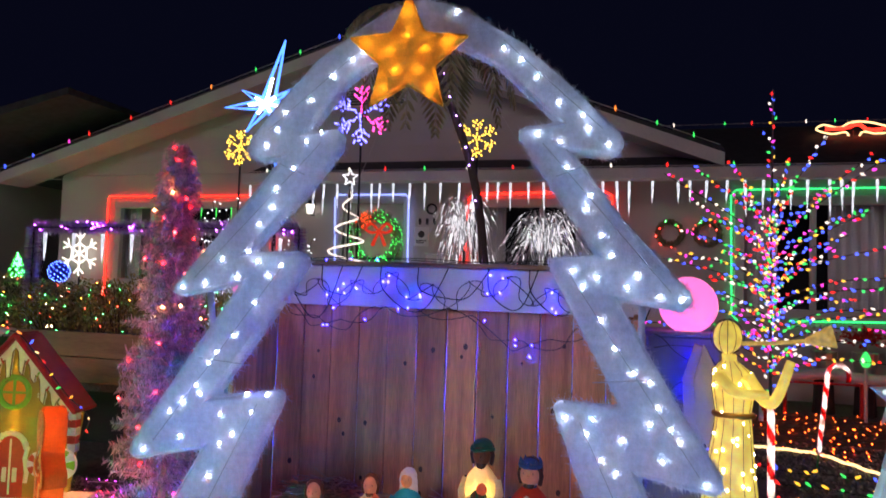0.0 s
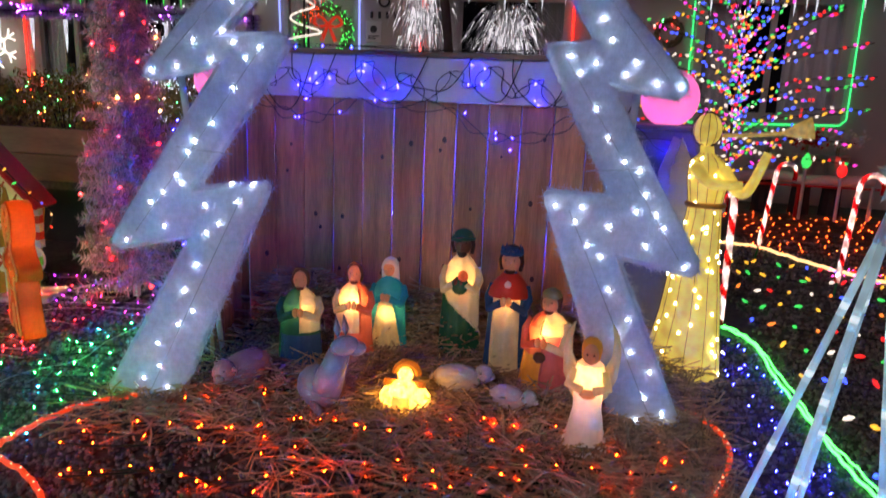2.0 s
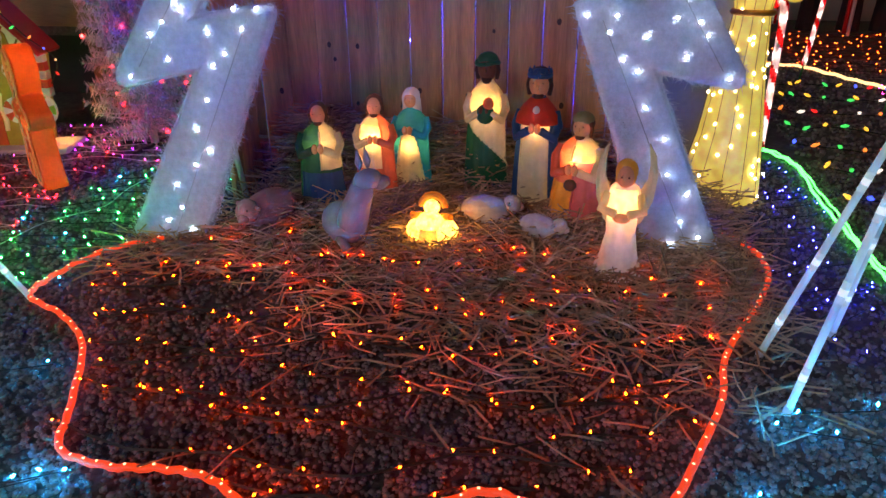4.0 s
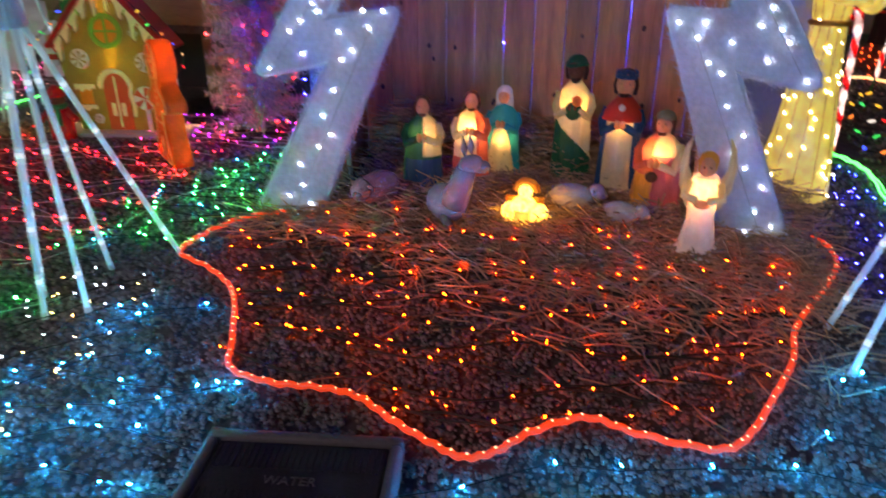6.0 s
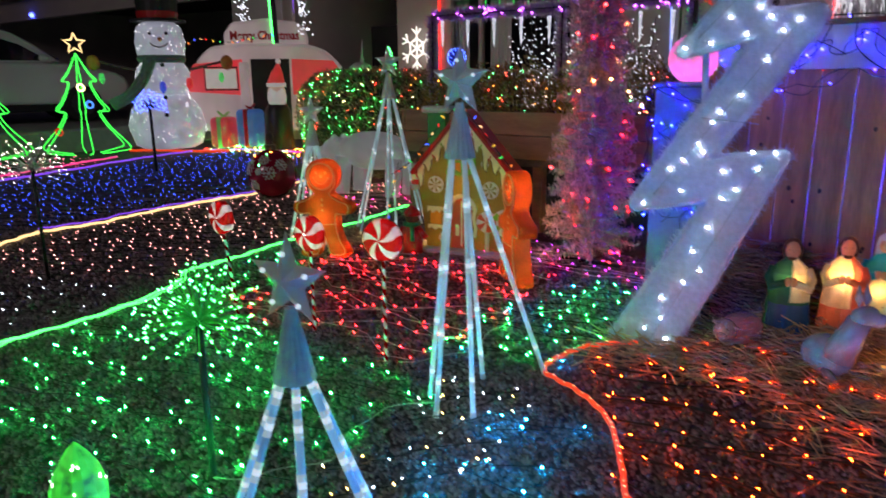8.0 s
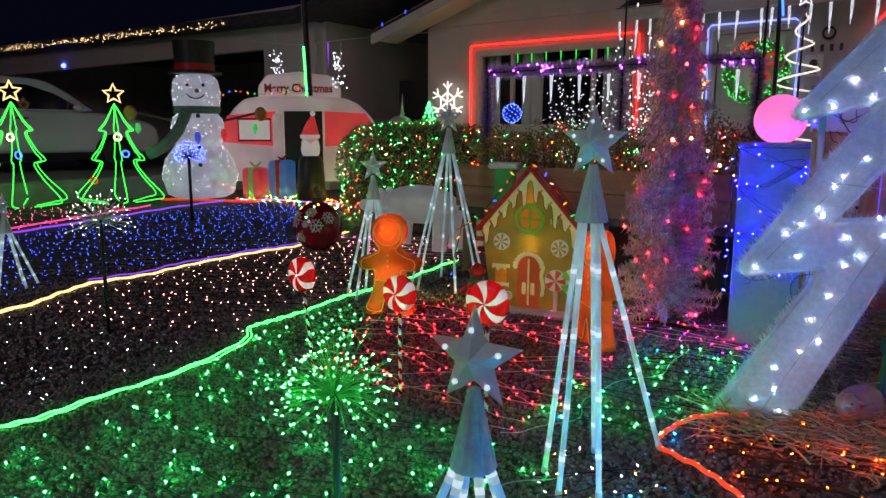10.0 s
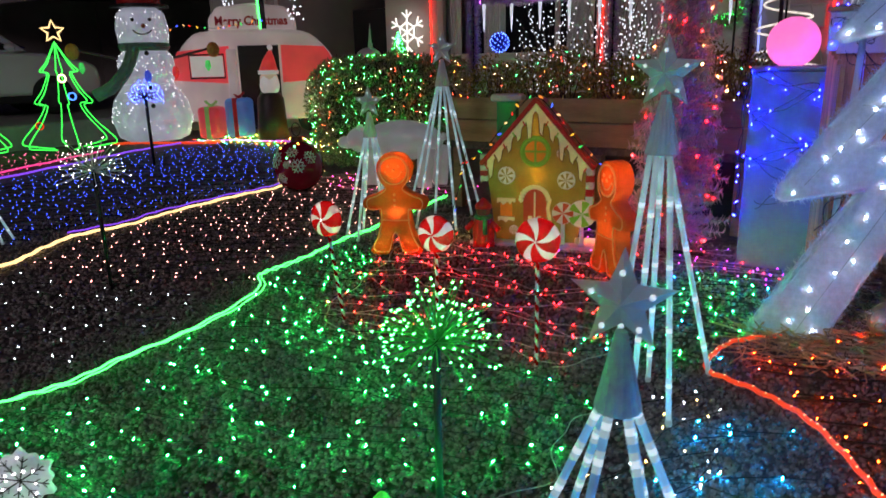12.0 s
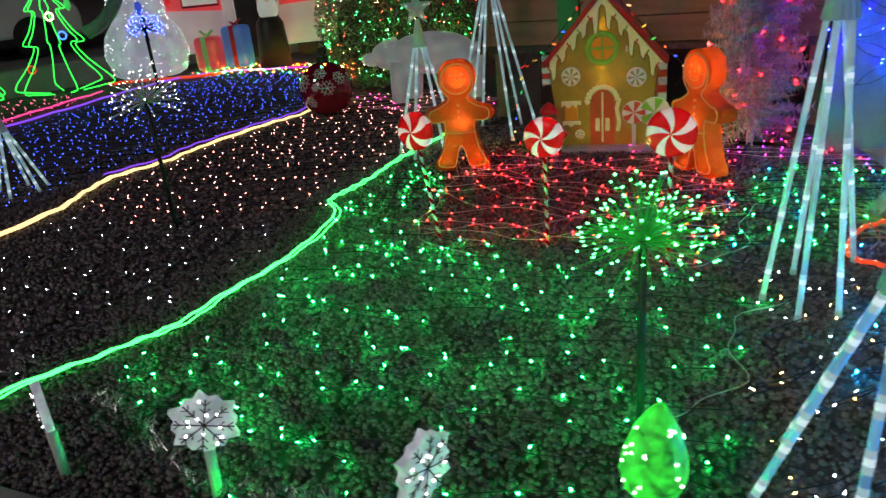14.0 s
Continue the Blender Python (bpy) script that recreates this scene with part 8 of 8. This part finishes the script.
for bx, bz, k in ((.0, 1.0, "blue"), (-.38, .98, "red"), (.4, 1.05, "red")):
    part("bulb", Shape().lathe([(bz - .13, .004, .004, bx, -.36), (bz - .06, .05, .05, bx, -.36), (bz + .02, .05, .05, bx, -.36), (bz + .07, .025, .025, bx, -.36)], 10), DIM[k], sm, "large %s bulb" % k)
for s in (-1, 1):
    part("arm", Shape().tube([(s * .3, 0, 1.22), (s * .62, -.05, 1.3), (s * .95, -.08, 1.38)], .022, 6), M["bark"], sm)
    part("mitten", Shape().ball((s * 1.0, -.08, 1.36), .1, 12, 0, (1, .8, 1.2)), surface("orange_mitten", (.6, .25, .05), .6), sm)
    part("bulb", Shape().lathe([(1.03, .004, .004, s * .9, -.1), (1.1, .05, .05, s * .9, -.1), (1.2, .03, .03, s * .9, -.1)], 10), DIM["green"], sm)
b = Shape()
for k in range(190):
    z = rng.uniform(.08, 1.95)
    rx = np.interp(z, [0, .06, .35, .62, .86, 1.05, 1.25, 1.42, 1.48, 1.68, 1.9, 2], [.4, .52, .6, .54, .36, .42, .4, .28, .36, .38, .34, .22])
    q = rng.uniform(-1.7, 1.7)
    b.ball((rx * 1.01 * math.sin(q), -rx * .875 * math.cos(q), z), .0048, 5)
part("lamp_string", b, glow("snowman_lamp", (.95, .95, 1), 5), sm)["kind"] = "stuff"


def caravan(x, y, turn):
    t = thing("caravan", "inflated red and white toy caravan with lettered roof sign", "inflatable", pose(x, y, .05, 0, 0, turn) @ Matrix.Diagonal((.82, .9, .95, 1)))
    cloth = lit_shell("white_inflatable", (.8, .66, .62), .2, .35, 2)
    redc = lit_shell("red_inflatable", (.9, .05, .06), .42, .35, 2)
    prof = [(-1.55, .25), (-1.62, .7), (-1.55, 1.2), (-1.25, 1.6), (-.8, 1.75), (.8, 1.75), (1.3, 1.55), (1.6, 1.15), (1.65, .7), (1.55, .25)]
    pl = [p for p in spline(prof, 4)]
    soften(part("shell", Shape().prism(pl, -.35, .7), cloth, t, "white inflated body"), .09, 3, 30)
    band = [p for p in pl if .88 <= p[1] <= 1.5]
    left, right = sorted([p for p in band if p[0] < 0], key=lambda p: p[1]), sorted([p for p in band if p[0] > 0], key=lambda p: -p[1])
    part("red_band", Shape().prism(left + [(-.45, 1.5), (-.45, .88)], -.375, -.352), redc, t, "red cloth band")
    part("red_band", Shape().prism([(.55, .88), (.55, 1.5)] + right, -.375, -.352), redc, t, "red cloth band")
    part("pane", Shape().box(-1.2, -.58, -.395, -.377, 1.0, 1.34, b=.006), lit_shell("white_pane", (.8, .76, .7), .3, .1), t, "pale cloth window")
    part("piping", Shape().tube([(-1.22, -.385, .98), (-.56, -.385, .98), (-.56, -.385, 1.36), (-1.22, -.385, 1.36)], .018, 6, closed=True), M["black"], t, "dark window piping")
    # the opening's shade is a near-black panel on the closed shell
    part("doorway", Shape().box(-.28, .5, -.372, -.352, .1, 1.5), M["dark"], t, "near-black panel standing in for the shaded doorway")
    soften(part("door", Shape().box(-.5, -.3, -.5, -.4, .1, 1.45), cloth, t, "white open door leaf"), .04, 2)
    soften(part("roof_sign", Shape().prism([(-.85, 1.7), (-.84, 1.95), (-.66, 2.14), (0, 2.2), (.66, 2.14), (.84, 1.95), (.85, 1.7)], -.18, .18), cloth, t, "rounded white roof sign"), .06, 3)
    tx = bpy.data.curves.new("lettering", "FONT")
    tx.body, tx.size, tx.extrude, tx.align_x, tx.offset = "Merry Christmas", .205, .004, "CENTER", .006
    o = new("lettering", tx)
    o.parent, o.matrix_basis = t, pose(0, -.19, 1.84, 90)
    o.data.materials.append(M["red"])
    for k in range(2):
        part("wheel", Shape().lathe([(-.42, .2, .2, 0, 0), (-.36, .22, .22, 0, 0), (-.3, .22, .22, 0, 0)], 20, m=pose(-.95 + 1.9 * k, 0, .2, 90)), M["black"], t)


caravan(-10.3, 8.2, 40)
bulbs_along("multicoloured string lights along the caravan roof", [(-11.55, 7.2, 1.45), (-11.2, 7.4, 1.8), (-10.5, 7.6, 1.75), (-9.7, 7.85, 1.85)], MULTI, .09, .03, stray=.02)
for x, y, w, h, mt, rb in ((-10.5, 7.35, .36, .5, lit_shell("cloth_gift_red", (.75, .02, .05), .3, .3, 3), lit_shell("cloth_ribbon", (.2, .5, .1), .2)), (-10.22, 7.68, .38, .62, lit_shell("cloth_gift_blue", (.03, .16, .5), .3, .3, 3), M["red"])):
    gf2 = thing("gift_box", "inflated gift box with a ribbon", "inflatable", pose(x, y, .04, 0, 0, 25), group="gift boxes")
    soften(part("box", Shape().box(-w / 2, w / 2, -.18, .18, 0, h), mt, gf2), .07, 3)
    part("ribbon", Shape().box(-.035, .035, -.188, .188, -.002, h + .006), rb, gf2)
    part("bow", Shape().tube(spline([(0, 0, h), (-.1, 0, h + .09), (0, 0, h + .02), (.1, 0, h + .09), (0, 0, h)], 5), .02, 6), rb, gf2)
s = Shape().lathe([(0, .24, .2, 0, 0), (.3, .22, .18, 0, 0), (.62, .2, .17, 0, 0), (.78, .1, .1, 0, 0)], 20, 0).ball((0, 0, .9), .14, 16, 1).ball((0, -.06, .82), .15, 16, 2, (1, .6, 1.25)).lathe([(.98, .155, .155, 0, 0), (1.04, .155, .155, 0, 0)], 18, 2).lathe([(1.04, .14, .14, 0, 0), (1.2, .09, .09, .02, 0), (1.34, .02, .02, .05, 0)], 18, 3).ball((.05, 0, 1.37), .045, 10, 2)
tagged(part("santa_figure", s, [M["black"], lit_shell("cloth_skin", (.8, .5, .38), .22, .2, 4), lit_shell("cloth_white", (.8, .78, .75), .3, .2, 4), lit_shell("cloth_red", (.8, .03, .03), .4, .2, 4)], smooth=True, m=pose(-9.35, 7.55, .05, 0, 0, 50)), "plain bearded toy figure with red pointed cap", "statue")

# black pole with a green tube light
gp = thing("light_pole", "tall black pole with green tube light and wires", "pole", pose(-10.0, 8.25, 0, 0, 0, 0))
part("pole", Shape().tube([(0, 0, 0), (-.1, -.1, 3.6)], .045, 8), M["black"], gp)
part("tube", Shape().tube([(-.06, -.06, .95), (-.1, -.12, 2.55)], .018, 8), N["green"], gp, "green tube light")
part("tube", Shape().tube([(-.03, -.07, .25), (-.06, -.1, .93)], .012, 8), N["red"], gp, "red tube light")
for k in range(2):
    part("cable", Shape().tube([(-.1 - .05 * k, -.1, 3.5), (-.15 - .05 * k, -.05, 2.2 - .6 * k), (-.1, 0, .2)], .005, 4), M["wirew"], gp)
for x, z in ((-10.9, 2.3), (-9.35, 2.15)):
    hb = thing("hanging_light", "cluster of cool white lamps hanging from a wire", "string lights", pose(x, 8.2, z))
    b = Shape()
    for k in range(46):
        b.ball((rng.normal(0, .06), rng.normal(0, .05), rng.uniform(-.3, .25)), .011, 5)
    part("lamp_string", b, glow("cluster_lamp", (.85, .9, 1), 3), hb)["kind"] = "stuff"
    part("cord", Shape().tube([(0, 0, -.3), (0, 0, .55)], .003, 4), M["wirew"], hb)
tagged(part("overhead_wire", Shape().tube(spline([(-11.6, 8.2, 2.75), (-10.3, 8.2, 2.6), (-9.3, 8.3, 2.62), (-8.4, 9.2, 2.75), (-8.2, 9.6, 2.8)], 6), .006, 4), M["wirew"]), "thin pale wire strung between pole and eave", "wire")
for k in range(4):
    tagged(part("hanging_icicle", Shape().lathe([(0, .014, .014, 0, 0), (-.38, .002, .002, 0, 0)], 6), [N["purple"], M["frost"]][k % 2], m=pose(-10.2 + .3 * k, 8.22, 2.58)), "thin icicle rod hanging from the wire", "string lights", "hanging icicles")

# warm string along the carport eave
we = thing("string_lights", "warm string lights along the carport eave", "string lights")
b = Shape()
for k in range(280):
    u = rng.random()
    b.ball((-26 + 13.0 * u, 8.66 + rng.normal(0, .02), 3.45 - .23 * u + rng.normal(0, .035)), .011, 5)
part("lamp_string", b, glow("eave_lamp", (1, .66, .3), 2.6), we)["kind"] = "stuff"
part("wire", Shape().tube([(-26, 8.66, 3.5), (-13.0, 8.66, 3.28)], .006, 4), M["wire"], we)
cl = thing("carport_lamp", "small blue lamp on the carport wall", "lamp", pose(-21.0, 9.16, 2.85))
part("lamp", Shape().ball((0, 0, 0), .06, 12), glow("blue_wall_lamp", (.05, .08, 1), 14), cl)

# small lit tree and white animal head behind the hedge
lt = thing("small_tree", "small cone tree covered with green lamps", "tree", pose(-6.4, 6.9, 1.1))
s, b = Shape(), Shape()
for k in range(500):
    u = rng.random()
    a = rng.uniform(0, 6.283)
    r = .15 * (1 - u) + .01
    p = Vector((r * math.cos(a), r * math.sin(a), .42 * u))
    s.add([tuple(p * .8 + Vector((0, 0, .4 * u * .2))), tuple(p + Vector((0, 0, .02))), tuple(p + Vector((.02 * math.cos(a), .02 * math.sin(a), -.02)))], [(0, 1, 2)])
    if k % 5 == 0:
        b.ball(tuple(p), .007, 5)
part("needles", s, M["leaf"], lt)["kind"] = "stuff"
part("lamp_string", b, soft["green"], lt)["kind"] = "stuff"
tagged(part("unicorn_head", Shape().ball((0, 0, .1), .14, 14, 0, (1.2, .8, .9)).ball((-.13, 0, .08), .08, 12, 0, (1.2, .8, .8)).tube([(.02, 0, .2), (.03, 0, .5)], .03, 8, 0, r1=.003).ball((.06, -.06, .24), .03, 8, 0, (.6, .6, 1.4)), M["white"], smooth=True, m=pose(-6.75, 6.75, 1.13, 0, 0, 20)), "white horned animal head showing above the hedge", "statue")


# white car on the driveway
def car(x, y, z, turn):
    t = thing("car", "white sport utility car parked in the dark carport", "car", pose(x, y, z, 0, 0, turn))
    low = [(-2.3, .35), (-2.35, .75), (-2.2, 1.02), (-1.5, 1.12), (1.0, 1.12), (1.75, 1.02), (2.25, .88), (2.35, .6), (2.3, .32)]
    cab = [(-2.15, 1.08), (-1.85, 1.6), (-1.3, 1.74), (.1, 1.72), (.6, 1.55), (1.2, 1.12)]
    soften(part("body", Shape().prism(spline(low, 3)[:-1] + [(2.3, .32)], -.92, .92), M["carpaint"], t), .08, 3, 30)
    soften(part("cabin", Shape().prism(spline(cab, 4), -.78, .78), M["carpaint"], t), .08, 3, 30)
    for s in (-1, 1):
        part("side_window", Shape().prism([(-1.85, 1.16), (-1.6, 1.55), (-.75, 1.62), (-.75, 1.16)], s * .775, s * .79), M["carglass"], t)
        part("side_window", Shape().prism([(-.68, 1.16), (-.68, 1.62), (.05, 1.6), (.5, 1.45), (.98, 1.16)], s * .775, s * .79), M["carglass"], t)
        for hx in (-1.1, -.1):
            part("door_handle", Shape().box(hx - .12, hx + .12, s * .925 - .015, s * .925 + .015, .98, 1.01, b=.006), M["black"], t)
        part("door_seam", Shape().tube([(-.72, s * .923, .45), (-.72, s * .923, 1.1)], .006, 4), M["black"], t)
        part("sill", Shape().box(-1.4, 1.4, s * .88 - .06, s * .88 + .06, .22, .36, b=.02), M["rubber"], t)
        part("mirror", Shape().ball((.85, s * .98, 1.2), .1, 10, 0, (1, .6, .7)), M["carpaint"], t)
        for wx in (-1.45, 1.45):
            wh = part("wheel", Shape().lathe([(-.1, .3, .3, 0, 0), (-.08, .35, .35, 0, 0), (.08, .35, .35, 0, 0), (.1, .3, .3, 0, 0)], 28, m=pose(wx, s * .86, .35, 90)), M["rubber"], t, smooth=True)
            part("rim", Shape().lathe([(-.115, .22, .22, 0, 0), (.115, .22, .22, 0, 0)], 20, m=pose(wx, s * .86, .35, 90)), M["metal"], wh)
    part("windscreen", Shape().add([(.2, -.7, 1.68), (1.15, -.72, 1.16), (1.15, .72, 1.16), (.2, .7, 1.68)], [(0, 1, 2, 3)], m=pose(.03, 0, .03)), M["carglass"], t)


car(-15.6, 5.75, .36, 78)
